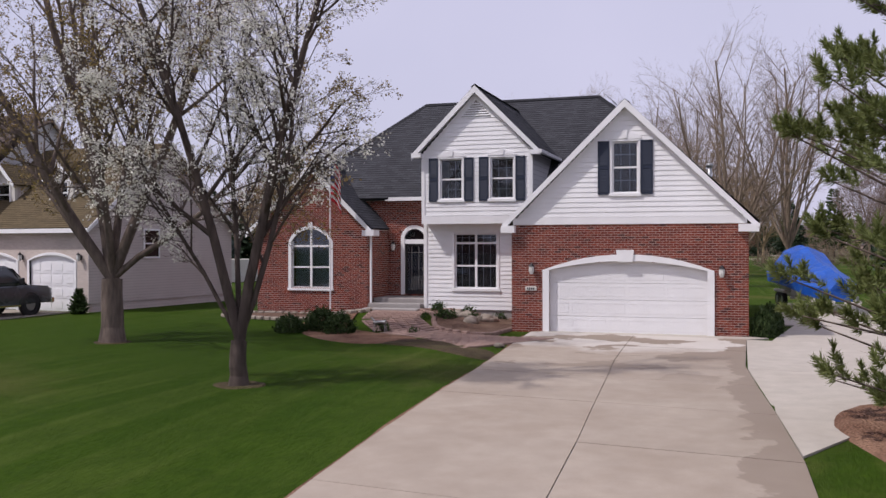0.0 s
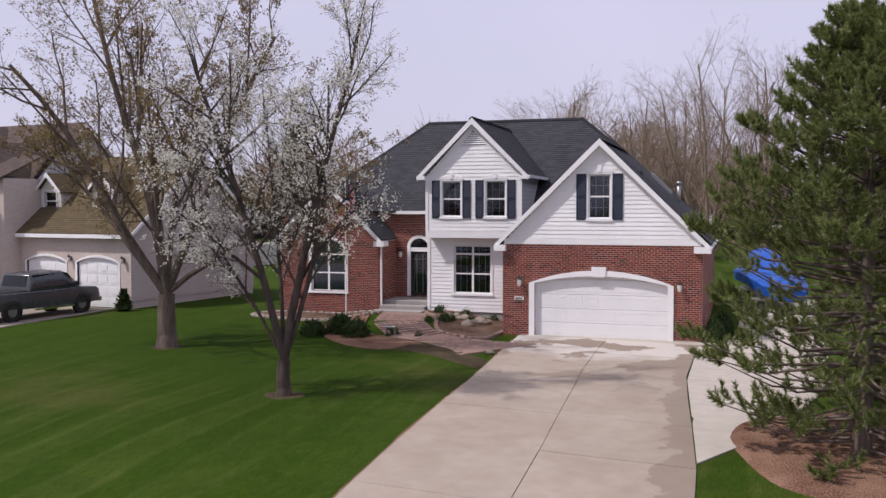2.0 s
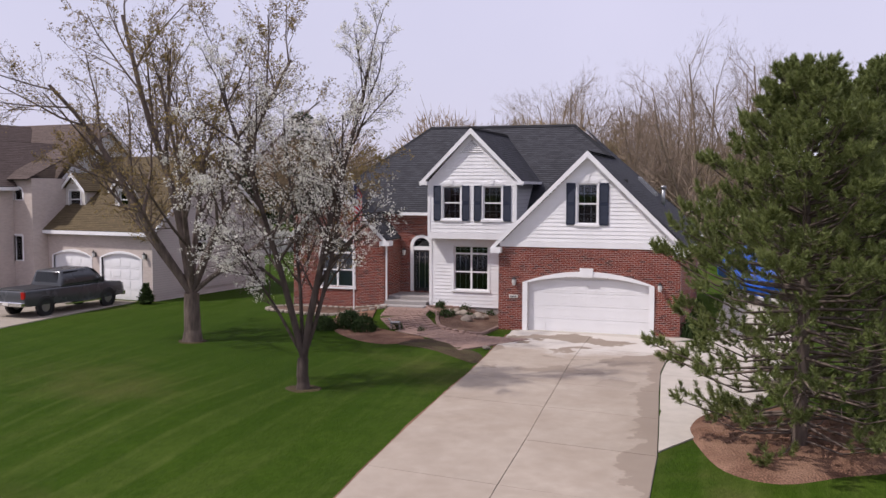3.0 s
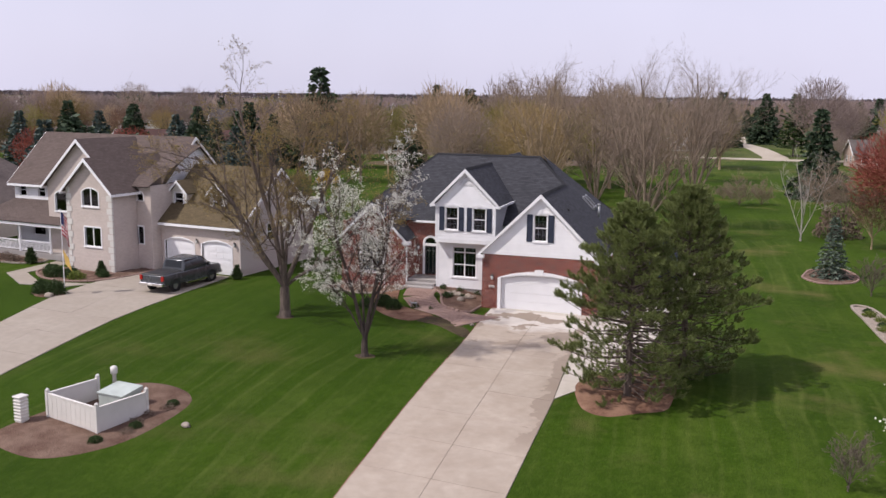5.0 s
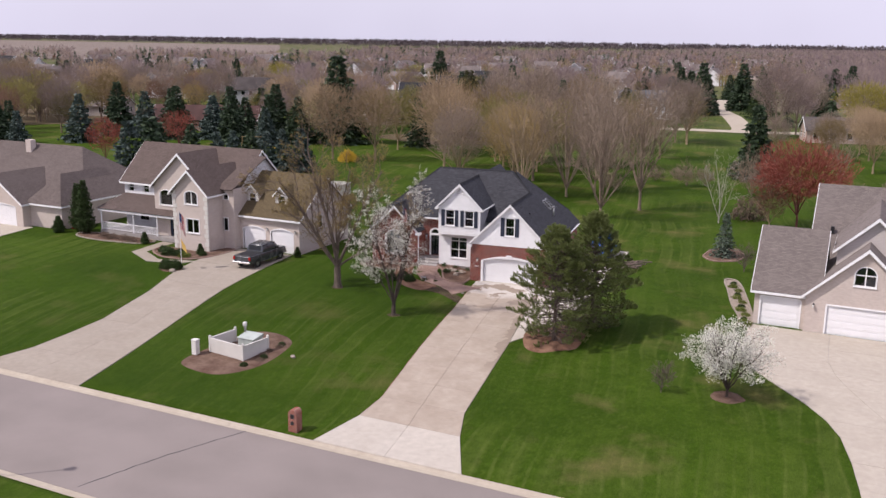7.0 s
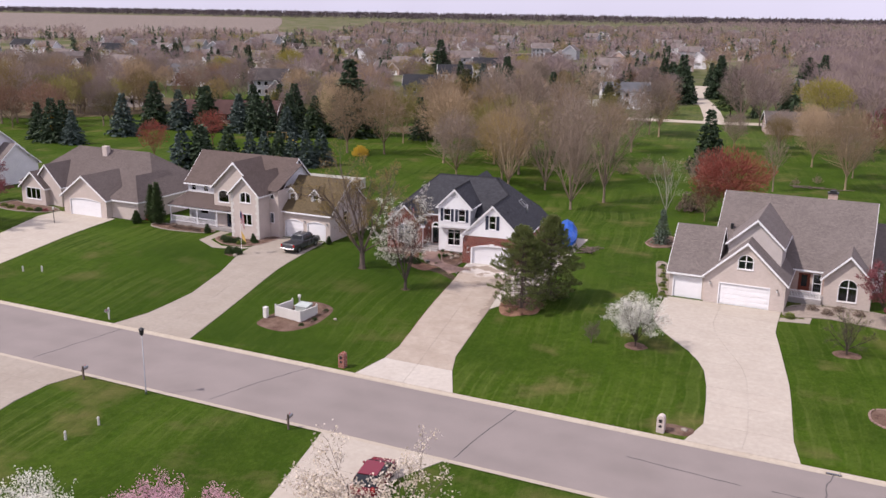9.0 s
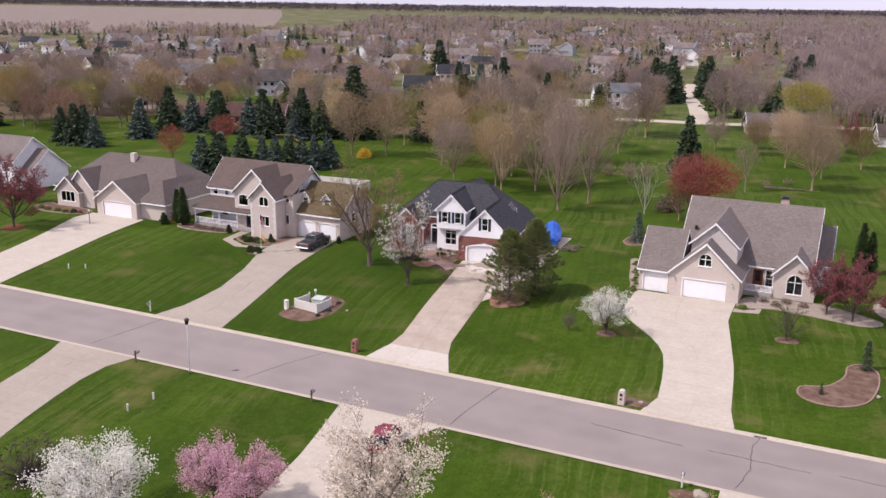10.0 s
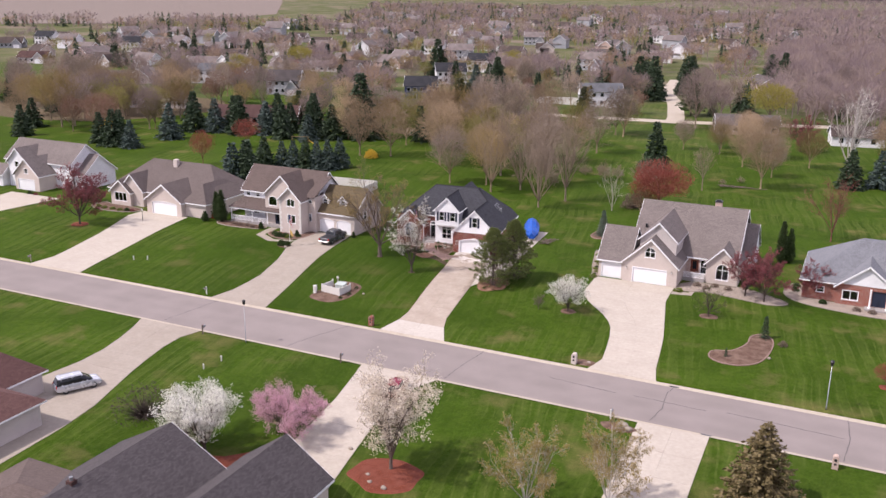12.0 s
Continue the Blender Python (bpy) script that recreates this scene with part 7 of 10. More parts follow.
WILLOW.plant("willow_tree", "rounded yellow-green willow tree beyond the lawns", "tree", -118, 330, 160, 1.2)
WILLOW.plant("willow_tree", "yellow-green budding tree among far houses", "tree", -225, 250, 10, 1.1)
ornamental = bare_tree(77, 4.4, 55, M_BARK_DARK, M_LEAF_NEW, 0.035, 0.4, (9, 8, 6), 0.09, 7, 0.5, 0.0, twig=0.008)
ornamental.plant("ornamental_tree", "low spreading tree with bare tangled branches in a mulch ring", "tree", 33.3, 16.2)
twiggy = bare_tree(78, 2.2, 40, M_BARK, None, kids=(8, 7, 6), r=0.03, stems=8, trunk_h=0.25, twig=0.007)
twiggy.plant("bare_shrub", "bare twiggy shrub alone on the lawn", "shrub", 11.4, 9.0)
twiggy.plant("bare_shrub", "bare twiggy shrub beside the garage", "shrub", 11.8, 44.0, 50, 1.3)
thick_dark = shrub(98, 2.3, 2.4, M_BARK_DARK, 500, 0.05, 700)
thick_dark.plant("bare_shrub", "broad mound of dark bare twigs across the street", "shrub", -15.2, -39.6, 50, 1.75)
# conifers
SPRUCE = [conifer(81, 10, 4.2, M_NEEDLE_SPRUCE, dense=0.66, tuft=0.8, sides=(6, 0)), conifer(82, 9, 3.9, M_NEEDLE_BLUE, dense=0.66, tuft=0.72, sides=(6, 0)), conifer(83, 11, 4.3, M_NEEDLE_SPRUCE, dense=0.7, tuft=0.82, sides=(6, 0))]
LITE_SPRUCE = [conifer(84, 11, 3.4, M_NEEDLE_SPRUCE, dense=0.42, tuft=0.95, sides=(5, 0)), conifer(85, 10, 3.4, M_NEEDLE_BLUE, dense=0.42, tuft=0.9, sides=(5, 0))]
SPRUCE[2].plant("spruce_tree", "tall dark spruce at the end of the back lawn", "tree", 4.3, 110, 0, 0.98, 1.16)
for x, y, k, size in ((-72, 49, 1, 1.15), (-69.5, 50.5, 0, 1.1), (-75, 58, 0, 0.95), (-80, 71, 0, 0.8), (-77, 74, 1, 0.72), (-74, 74.4, 1, 0.76), (-71, 75, 0, 0.72), (-68.5, 76, 1, 0.76), (-66, 77, 1, 0.8), (-64.5, 80, 1, 0.82), (-94, 112, 2, 0.95), (-88, 114, 0, 1.0), (-109, 112, 1, 1.05), (-122, 114, 0, 1.05), (-98, 120, 2, 1.1), (-92, 108, 1, 0.85), (-112, 122, 0, 1.1), (-138, 84, 2, 0.8), (47, 113, 0, 0.9), (53, 117, 1, 0.95), (-168.5, 77.6, 2, 0.82), (-141.0, 79.7, 0, 0.85), (-133.9, 77.4, 0, 1.0), (-127.5, 77.0, 1, 0.83), (-128.2, 93.0, 1, 1.11), (-131.5, 107.3, 2, 1.09), (-124.8, 108.6, 1, 1.11), (-116.0, 108.7, 2, 1.05), (-101.3, 108.8, 0, 1.0), (-115.4, 138.2, 2, 0.91), (-104.9, 118.3, 0, 0.9), (-117.8, 123.5, 1, 0.89), (-135.9, 282.2, 2, 1.64), (-94.5, 231.0, 1, 1.33), (-96.9, 259.4, 0, 1.3), (-96.0, 247.9, 2, 1.0), (-31.5, 263.1, 2, 1.45), (-36.8, 270.9, 0, 1.3), (-30.5, 339.1, 0, 1.1), (-33.0, 331.8, 2, 0.91), (6.3, 237.1, 0, 0.9), (5.9, 346.3, 2, 1.0), (-82.0, 120.0, 2, 1.7), (-279.8, 284.1, 2, 1.18), (-284.7, 281.0, 2, 1.09), (-273.6, 257.5, 0, 0.9), (-0.1, 372.6, 0, 1.0), (-257.6, 177.4, 0, 0.9), (-232.4, 127.9, 2, 0.91), (-178.2, 90.0, 0, 0.9), (-413.1, 433.6, 0, 0.9), (-283.0, 334.7, 2, 0.91), (-251.5, 354.7, 0, 1.1), (-236.2, 364.3, 2, 0.82), (-79.8, 463.6, 0, 1.2), (-75.8, 419.2, 2, 0.91), (-111.2, 357.0, 0, 0.9)):
    SPRUCE[k].plant("spruce_tree", "blue-green spruce in a row behind the lawns" if k == 1 else "dark green spruce in a row behind the lawns", "tree", x, y, x * 37 % 360, size, group="spruces behind the lawns")
TALL = [puff_tree(68, 16, 11.5, M_PUFF[0], 5200, 0.03, M_BARK_GREY, 0.06), puff_tree(69, 15, 12, M_PUFF[3], 5200, 0.03, M_BARK_GREY, 0.06), puff_tree(70, 15, 13, M_PUFF[2], 5200, 0.03, M_BARK_GREY, 0.06)]
for k, x, y, tall in ((0, -0.2, 184.8, 20), (0, 3.6, 194.8, 16), (1, 5.0, 220.1, 14.5), (0, 37.6, 278.4, 15.5), (1, 35.1, 222.0, 11), (0, -38.7, 242.5, 14), (1, -85.2, 259.0, 14.6), (1, -81, 252, 13), (2, -170.9, 94.1, 19), (2, -197.1, 106.7, 15), (1, -188.0, 119.4, 15), (0, -145.9, 104.1, 14), (0, -141.0, 153.8, 16.5), (1, -54.4, 146.2, 10), (0, 29.6, 346.5, 14), (1, 43.4, 354.6, 14), (2, -183, 101, 16)):
    TALL[k].plant("bare_tree", "tall wide tree with a mauve-grey haze of bare twigs" if k == 0 else "tall wide tree with a tan haze of budding twigs", "tree", x, y, x * 41 % 360, tall / (16, 15, 15)[k])
for k, x, y, tall in ((2, -20.3, 273.9, 15.7), (0, 8.3, 229.9, 9.8), (2, 4.7, 337.2, 13.3), (2, 10.8, 330.1, 14.7), (2, -44.0, 290.4, 13.6), (0, -42.8, 303.9, 10.3), (0, -27.8, 248.8, 12.8), (2, -91.5, 246.0, 14.1), (0, -138.3, 212.1, 9), (2, -220.4, 320.9, 9.5), (0, -288.0, 287.1, 10.4), (0, -308.4, 254.7, 8.5), (0, -303.6, 257.6, 7.7)):
    SPRUCE[k].plant("spruce_tree", "dark green spruce among the far houses", "tree", x, y, x * 37 % 360, tall / (10, 9, 11)[k], group="spruces among the far houses")
WILLOW.plant("willow_tree", "yellow-green budding tree at the wood's edge", "tree", 25.4, 279.2, 33, 0.95)
WILLOW.plant("willow_tree", "yellow-green budding tree at the wood's edge", "tree", 49.7, 321.1, 133, 1.1)
WILLOW.plant("willow_tree", "yellow-green budding tree among far houses", "tree", -218.6, 291.3, 233, 1.3)
WILLOW.plant("willow_tree", "yellow-green budding tree among far houses", "tree", -200.4, 211.1, 273, 1.1)
brown_fir = conifer(182, 13, 3.6, M_NEEDLE_TAN, dense=0.5, tuft=0.7, sides=(6, 0), point=0.8)
for x, y, tall in ((-31.7, 175.1, 12.7), (-65.2, 148.8, 12.0), (-92.2, 137.7, 16.0)):
    brown_fir.plant("fir_tree", "thin brownish fir with bare lower boughs", "tree", x, y, x * 29 % 360, tall / 13)
olive_fir = conifer(180, 14, 4.6, M_NEEDLE_OLIVE, dense=0.9, tuft=0.8, sides=(6, 0), point=0.75)
for x, y, size in ((-66.0, 152.2, 1.1), (-65.0, 156.7, 0.95), (-71.3, 158.6, 0.85), (-38.6, 192.6, 0.75)):
    olive_fir.plant("fir_tree", "broad olive-green fir behind the wood", "tree", x, y, x * 29 % 360, size)
blue_small = conifer(86, 4.9, 1.4, M_NEEDLE_SILVER, bare=0.15, tuft=0.26)
blue_small.plant("spruce_tree", "young blue spruce in a mulch bed on the back lawn", "tree", 9.0, 49.6, 0, 1.0)
tan_spruce = conifer(87, 7.9, 4.0, M_NEEDLE_TAN, bare=0.3, tuft=0.42, dense=0.95, droop=0.05, point=0.85)
tan_spruce.plant("spruce_tree", "tan-tipped spruce across the street", "tree", 45.6, -28.4)
baby = conifer(88, 3.2, 0.75, M_NEEDLE_SPRUCE, bare=0.1, tuft=0.2, dense=0.9)
baby.plant("spruce_tree", "young spruce in a curved mulch bed", "tree", 41.2, 11.4)
baby.plant("spruce_tree", "tiny spruce in a curved mulch bed", "tree", 37.6, 3.9, 50, 0.4)
arbor = conifer(89, 6.0, 1.35, M_LEAF_SHRUB, droop=0.9, bare=0.05, tuft=0.24, dense=1.25, point=0.55)
for x, y, size, tall in ((-57.2, 26.4, 1.05, 0.95), (-58.8, 27.0, 1.0, 0.9), (39.4, 47.0, 1.0, 1.15), (40.6, 47.6, 0.95, 1.0)):
    arbor.plant("arborvitae", "tall narrow dark arborvitae", "shrub", x, y, x * 50, size, tall)
mini = conifer(90, 1.5, 0.55, M_LEAF_SHRUB, droop=0.5, bare=0.03, tuft=0.17, dense=2.6)
for x, y, size in ((-29.9, 28.2, 0.75), (-47.8, 25.6, 0.9), (-39.2, 24.4, 0.8), (-60.4, 25.5, 1.3)):
    mini.plant("dwarf_conifer", "small cone-shaped evergreen by the house", "shrub", x, y, x * 31, size)
BUSH = [shrub(91, 0.75, 0.95, M_LEAF_SHRUB, 900, 0.052), shrub(92, 0.7, 0.8, M_LEAF_BRIGHT, 360, 0.07), shrub(93, 0.8, 1.0, M_TWIG, 260, 0.06, 120), shrub(94, 0.6, 0.75, M_LEAF_MAROON, 320, 0.06)]
house_m = house.root.matrix_basis


def bush(k, x, y, size=1.0, tall=1.0, label="dark green rounded shrub"):
    BUSH[k].plant("shrub", label, "shrub", x, y, x * 71 % 360, size, tall)


for x, y, s, l in ((-16.4, 25.7, 0.9, 1.1), (-15.4, 25.2, 0.8, 1.1), (-17.2, 25.0, 0.75, 1.0)):
    bush(0, x, y, s, l, "dense dark green shrub at the edge of the bed")
for x, y in ((-2.95, 29.5), (-2.9, 30.5), (-2.9, 31.5)):
    bush(0, x, y, 0.58, 1.9, "clipped dark hedge shrub beside the garage")
for x, y, s in ((-41.8, 22.6, 1.1), (-40.6, 22.9, 1.0), (-43.2, 23.4, 0.9), (-38.6, 24.0, 0.7)):
    bush(0, x, y, s, 1.0, "dark green shrub in the bed before the porch")
bush(1, -39.8, 22.6, 1.0, 0.9, "yellow-green shrub in the bed before the porch")
for x, y in ((-38.2, 18.2), (-37.2, 18.4)):
    bush(0, x, y, 1.0, 1.2, "clipped dark shrub at the driveway's edge")
for x, y in ((-54, 26), (-52.5, 25.6), (-51, 25.9), (-49.6, 25.5)):
    bush(2, x, y, 0.95, 0.8, "brown leafless shrub before the porch")
for x, y, k in ((-86, 24.5, 1), (-84, 24, 1), (-82, 24.2, 1), (-80, 24, 1), (-78.6, 24.4, 0), (-77.4, 24.6, 3), (14.3, 25.7, 1), (27.6, 24.8, 1), (47.0, 28.8, 0), (51.5, 27.6, 2), (53.5, 27.4, 2), (43.0, 33, 0), (43.0, 35, 0), (-105, 26, 3), (-107, 26.4, 0), (32.0, 29.2, 2), (34.0, 28.6, 2), (29.5, 28.6, 2), (43.6, 10.0, 2), (31.0, 27.6, 2)):
    bush(k, x, y, 0.9, 0.9, ("dark green rounded shrub by the house", "bright yellow-green rounded shrub by the house", "brown twiggy shrub in the bed", "maroon-leaved shrub by the house")[k])
for i in range(10):
    y = 27.2 + i * 1.25
    bush(1 if i % 3 else 0, float(np.interp(y, (26, 30, 34, 39), (14.3, 13.6, 12.7, 11.5))) + 0.2 * math.sin(i * 2.1), y, 0.5 + 0.12 * (i % 3), 0.75, "small green clump among pale stones")
FORSYTHIA = shrub(95, 1.3, 1.6, M_LEAF_YELLOW, 1600, 0.07)
FORSYTHIA.plant("forsythia_bush", "bright yellow forsythia bush in flower", "shrub", -64.5, 95, 0, 1.5)
FORSYTHIA.plant("forsythia_bush", "yellow forsythia bush in flower", "shrub", -150, 92, 70, 2.6)
thicket = shrub(96, 2.2, 2.2, M_TWIG, 420, 0.11, 420)
for x, y, size in ((-12.5, 86, 0.55), (-9.5, 100, 0.6), (-7.0, 104, 0.5), (21.0, 104, 0.3), (24.5, 108, 0.34), (-15, 90, 0.6)):
    mound.plant("bramble_thicket", "low brown bramble thicket at the wood's edge", "shrub", x, y, x * 53, size, 0.8, group="brambles")
fallen = Thing("fallen_branches", "heap of fallen logs and branches on the back lawn", "logs", 25.5, 102.0, 0.0)
fr_ = random.Random(12)
for i in range(12):
    bm = bmesh.new()
    p = Vector((fr_.uniform(-4, 4), fr_.uniform(-1, 1), 0.1 + fr_.uniform(0, 0.35)))
    a, k = fr_.uniform(-0.5, 0.5), fr_.uniform(0.8, 2.0)
    d = Vector((math.cos(a), math.sin(a), fr_.uniform(-0.04, 0.12))) * k
    tube(bm, p - d, p + d, fr_.uniform(0.08, 0.16), fr_.uniform(0.03, 0.08), 6)
    fallen.part("log", bm, M_BARK)
tk = thicket
tk.plant("bare_shrub", "dense leafless grey-brown shrub on the back lawn", "shrub", 8.5, 73, 0, 1.2, 1.4)

# ---- the suburb behind: woods, houses, fields ----
def far_block(t, x0, x1, y0, y1, eave, ridge, axis, wall, roof_mat):
    """A far building's body: one closed shell with gables, a roof of two slopes and its white boards."""
    bm, xm, ym = bmesh.new(), (x0 + x1) / 2, (y0 + y1) / 2
    if axis == "x":
        poly = [(y0, 0), (y1, 0), (y1, eave), (ym, ridge - 0.1), (y0, eave)]
        prism(bm, [(x0, y, z) for y, z in poly], [(x1, y, z) for y, z in poly])
    else:
        poly = [(x0, 0), (x1, 0), (x1, eave), (xm, ridge - 0.1), (x0, eave)]
        prism(bm, [(x, y0, z) for x, z in poly], [(x, y1, z) for x, z in poly])
    bmesh.ops.recalc_face_normals(bm, faces=bm.faces[:])
    t.part("wall", bm, wall)
    bm, boards, o = bmesh.new(), [], 0.4
    if axis == "x":
        e = eave - o * (ridge - eave) / (ym - y0)
        for ya in (y0 - o, y1 + o):
            slab(bm, [(x0 - o, ya, e), (x1 + o, ya, e), (x1 + o, ym, ridge), (x0 - o, ym, ridge)], 0.08)
        poly = [(y0 - o, e), (ym, ridge), (y1 + o, e), (y1 + o, e - 0.25), (ym, ridge - 0.3), (y0 - o, e - 0.25)]
        for x in (x0 - o - 0.06, x1 + o):
            boards.append(bmesh.new())
            prism(boards[-1], [(x, y, z) for y, z in poly], [(x + 0.06, y, z) for y, z in poly])
    else:
        e = eave - o * (ridge - eave) / (xm - x0)
        for xa in (x0 - o, x1 + o):
            slab(bm, [(xa, y0 - o, e), (xm, y0 - o, ridge), (xm, y1 + o, ridge), (xa, y1 + o, e)], 0.08)
        poly = [(x0 - o, e), (xm, ridge), (x1 + o, e), (x1 + o, e - 0.25), (xm, ridge - 0.3), (x0 - o, e - 0.25)]
        boards.append(bmesh.new())
        prism(boards[-1], [(x, y0 - o - 0.05, z) for x, z in poly], [(x, y0 - o, z) for x, z in poly])
    for bd in [bm] + boards:
        bmesh.ops.recalc_face_normals(bd, faces=bd.faces[:])
    t.part("roof", bm, roof_mat)
    for bd in boards:
        t.part("fascia", bd, M_TRIM)


def far_house(seed, wall, roof_mat, label, wide=14.0, deep=9.0, eave=3.2, ridge=6.6, wing=True, two=False, lite=False):
    """A plain house seen from far: walls, gabled roofs, windows, door."""
    rs = random.Random(seed)
    t = Thing("house", label, "house", 0, 0, 0, 0, "far houses")
    e = eave + (2.6 if two else 0)
    r = ridge + (2.4 if two else 0)
    far_block(t, -wide / 2, wide / 2, -deep / 2, deep / 2, e, r, "x", wall, roof_mat)
    if wing:
        far_block(t, wide * 0.12, wide * 0.5, -deep / 2 - 2.5, 1.0, eave, eave + 2.9, "y", wall, roof_mat)
        part_of = t.part("garage_door", boxes((wide * 0.18, wide * 0.44, -deep / 2 - 2.55, -deep / 2 - 2.48, 0, 2.2)), M_DOOR_WHITE)
    for lev in range(2 if two else 1):
        for i in range(3 if wing else 5):
            x = -wide * 0.42 + i * wide * (0.19 if wing else 0.2)
            w = t.part("window", boxes((x - 0.08, x + 1.28, -deep / 2 - 0.05, -deep / 2 - 0.005, 0.92 + lev * 2.7, 2.38 + lev * 2.7)), M_TRIM)
            part("pane", boxes((x, x + 1.2, -deep / 2 - 0.07, -deep / 2 - 0.05, 1.0 + lev * 2.7, 2.3 + lev * 2.7)), M_CARGLASS, w)
    if lite:
        return t.root
    for y in (-deep * 0.25, deep * 0.15):
        for s in (-1, 1):
            side_window(t, s * wide / 2, y, y + 1.1, 1.0, 2.3, s)
    for i in range(3):
        x = -wide * 0.35 + i * wide * 0.3
        w = t.part("window", boxes((x - 0.08, x + 1.28, deep / 2 + 0.005, deep / 2 + 0.05, 0.92, 2.38)), M_TRIM)
        part("pane", boxes((x, x + 1.2, deep / 2 + 0.05, deep / 2 + 0.07, 1.0, 2.3)), M_CARGLASS, w)
    return t.root


KINDS = [far_house(1, M_LAP_WHITE, M_SHINGLE_PALE, "white-sided house with a grey-brown roof", two=True, wide=12), far_house(2, M_BEIGEBRICK, M_SHINGLE_PALE, "beige house with a grey-brown roof"),
         far_house(3, M_LAP_GREY, M_SHINGLE_BROWN, "grey-sided house with a brown roof"), far_house(4, M_PINKBRICK, M_SHINGLE_TAN, "brick ranch house with a brown roof", 18, 9, 3.0, 5.6, False),
         far_house(5, M_LAP_BLUE, M_SHINGLE, "navy-sided house with a dark roof and white trim", two=True, wide=12), far_house(6, M_LAP_CREAM, M_SHINGLE_RED, "cream house with a maroon roof", 16, 9, 3.0, 6.0),
         far_house(7, M_LAP_WHITE, M_SHINGLE, "white house with a dark roof", two=True, wide=13), far_house(8, M_LAP_CREAM, M_SHINGLE_PALE, "low cream ranch house", 20, 9, 2.9, 5.2, False),
         far_house(9, M_LAP_WHITE, M_SHINGLE_GREY, "white two-storey house with a pale grey roof", 15, 9, 3.0, 5.8, True, True), far_house(10, M_LAP_GREY, M_SHINGLE_WORN, "grey gabled two-storey house with white trim", 13, 10, 3.0, 6.8, True, True),
         far_house(15, M_PINKBRICK, M_SHINGLE_RED, "long low house with a maroon roof", 25, 11, 2.8, 5.8, True), far_house(16, M_LAP_WHITE, M_SHINGLE_BROWN, "long white ranch house with a brown roof", 22, 9, 2.9, 5.4, True)]
HOMES = [(3, 15, 184, 14), (2, -449, 313, 30), (6, -451, 342, 12), (5, -352, 245, 20), (3, -446, 359, 115), (1, -440, 384, 115), (6, -364, 329, 30), (2, -314, 285, 20), (1, -373, 363, 20), (0, -420, 435, 20), (1, -237, 200, 115), (3, -244, 191, 25), (8, -213, 215, 25), (7, -177, 144, 20), (1, -314, 346, 30), (3, -324, 377, 25), (1, -356, 440, 25), (1, -278, 353, 12), (9, -162, 198, 20), (10, -124, 129, 24), (7, -195, 284, 20), (2, -177, 278, 12), (3, -261, 437, 30), (3, -234, 413, 20), (5, -296, 553, 12), (4, -106, 206, 22), (3, -92, 167, 30), (6, -121, 264, 30), (6, -131, 322, 12), (0, -182, 458, 12), (0, -199, 409, 12), (1, -465, 775, 20), (0, -501, 949, 25), (2, -398, 944, 12), (6, -351, 902, 115), (8, -42, 224, 25), (3, -100, 432, 30), (7, -66, 504, 30), (7, -140, 960, 30), (3, 5, 312, 115), (11, 50, 178, 10), (3, -49, 155, 20)]
LITES = [far_house(11, M_LAP_WHITE, M_SHINGLE_PALE, "cream far-off house with a grey-brown roof", two=True, wide=13, lite=True), far_house(12, M_BEIGEBRICK, M_SHINGLE_BROWN, "beige far-off house with a brown roof", lite=True),
         far_house(13, M_LAP_GREY, M_SHINGLE_PALE, "grey far-off house with a grey-brown roof", two=True, wide=14, lite=True), far_house(14, M_PINKBRICK, M_SHINGLE_PALE, "brick far-off house with a grey-brown roof", 17, 10, 3.0, 6.4, True, lite=True)]
first = set()
fr = random.Random(5)
spots = [(x, y) for _, x, y, _ in HOMES]


def clear_of(x, y, gap):
    return all((x - a) ** 2 + (y - b) ** 2 > gap * gap for a, b in spots)


def in_field(x, y):
    """The fallow and green fields on the left, beyond the houses."""
    return 500 < y < 2080 and x < np.interp(y, (500, 575, 640, 665, 960, 1170, 1500, 2080), (-700, -620, -510, -455, -560, -680, -900, -1300))


def place(kind, m):
    """Sets out one more house of the kind; the first is the one that was built."""
    if kind not in first:
        kind.matrix_basis = m
        first.add(kind)
    else:
        copy_thing(kind, m)


def homes(n, x0, x1, y0, y1, gap, lite=False):
    made = 0
    for _ in range(n * 6):
        x, y = fr.uniform(x0, x1), fr.uniform(y0, y1)
        if made >= n or in_field(x, y) or not clear_of(x, y, gap):
            continue
        k = fr.choice((0, 1, 1, 2, 3, 6, 6, 7, 5))
        place(LITES[k % 4] if lite else KINDS[k], pose(x, y, 0, 0, 0, fr.choice((0, 90, 180, 270)) + fr.uniform(-20, 20)))
        spots.append((x, y))
        made += 1


for k, x, y, turn in HOMES:
    place(KINDS[k], pose(x, y, 0, 0, 0, turn))
homes(16, -430, -170, 225, 330, 27, True)
homes(26, -470, -150, 330, 480, 27, True)
homes(8, -150, -40, 340, 520, 30, True)
homes(50, -440, 0, 480, 800, 33, True)
homes(46, -520, 60, 800, 1300, 36, True)

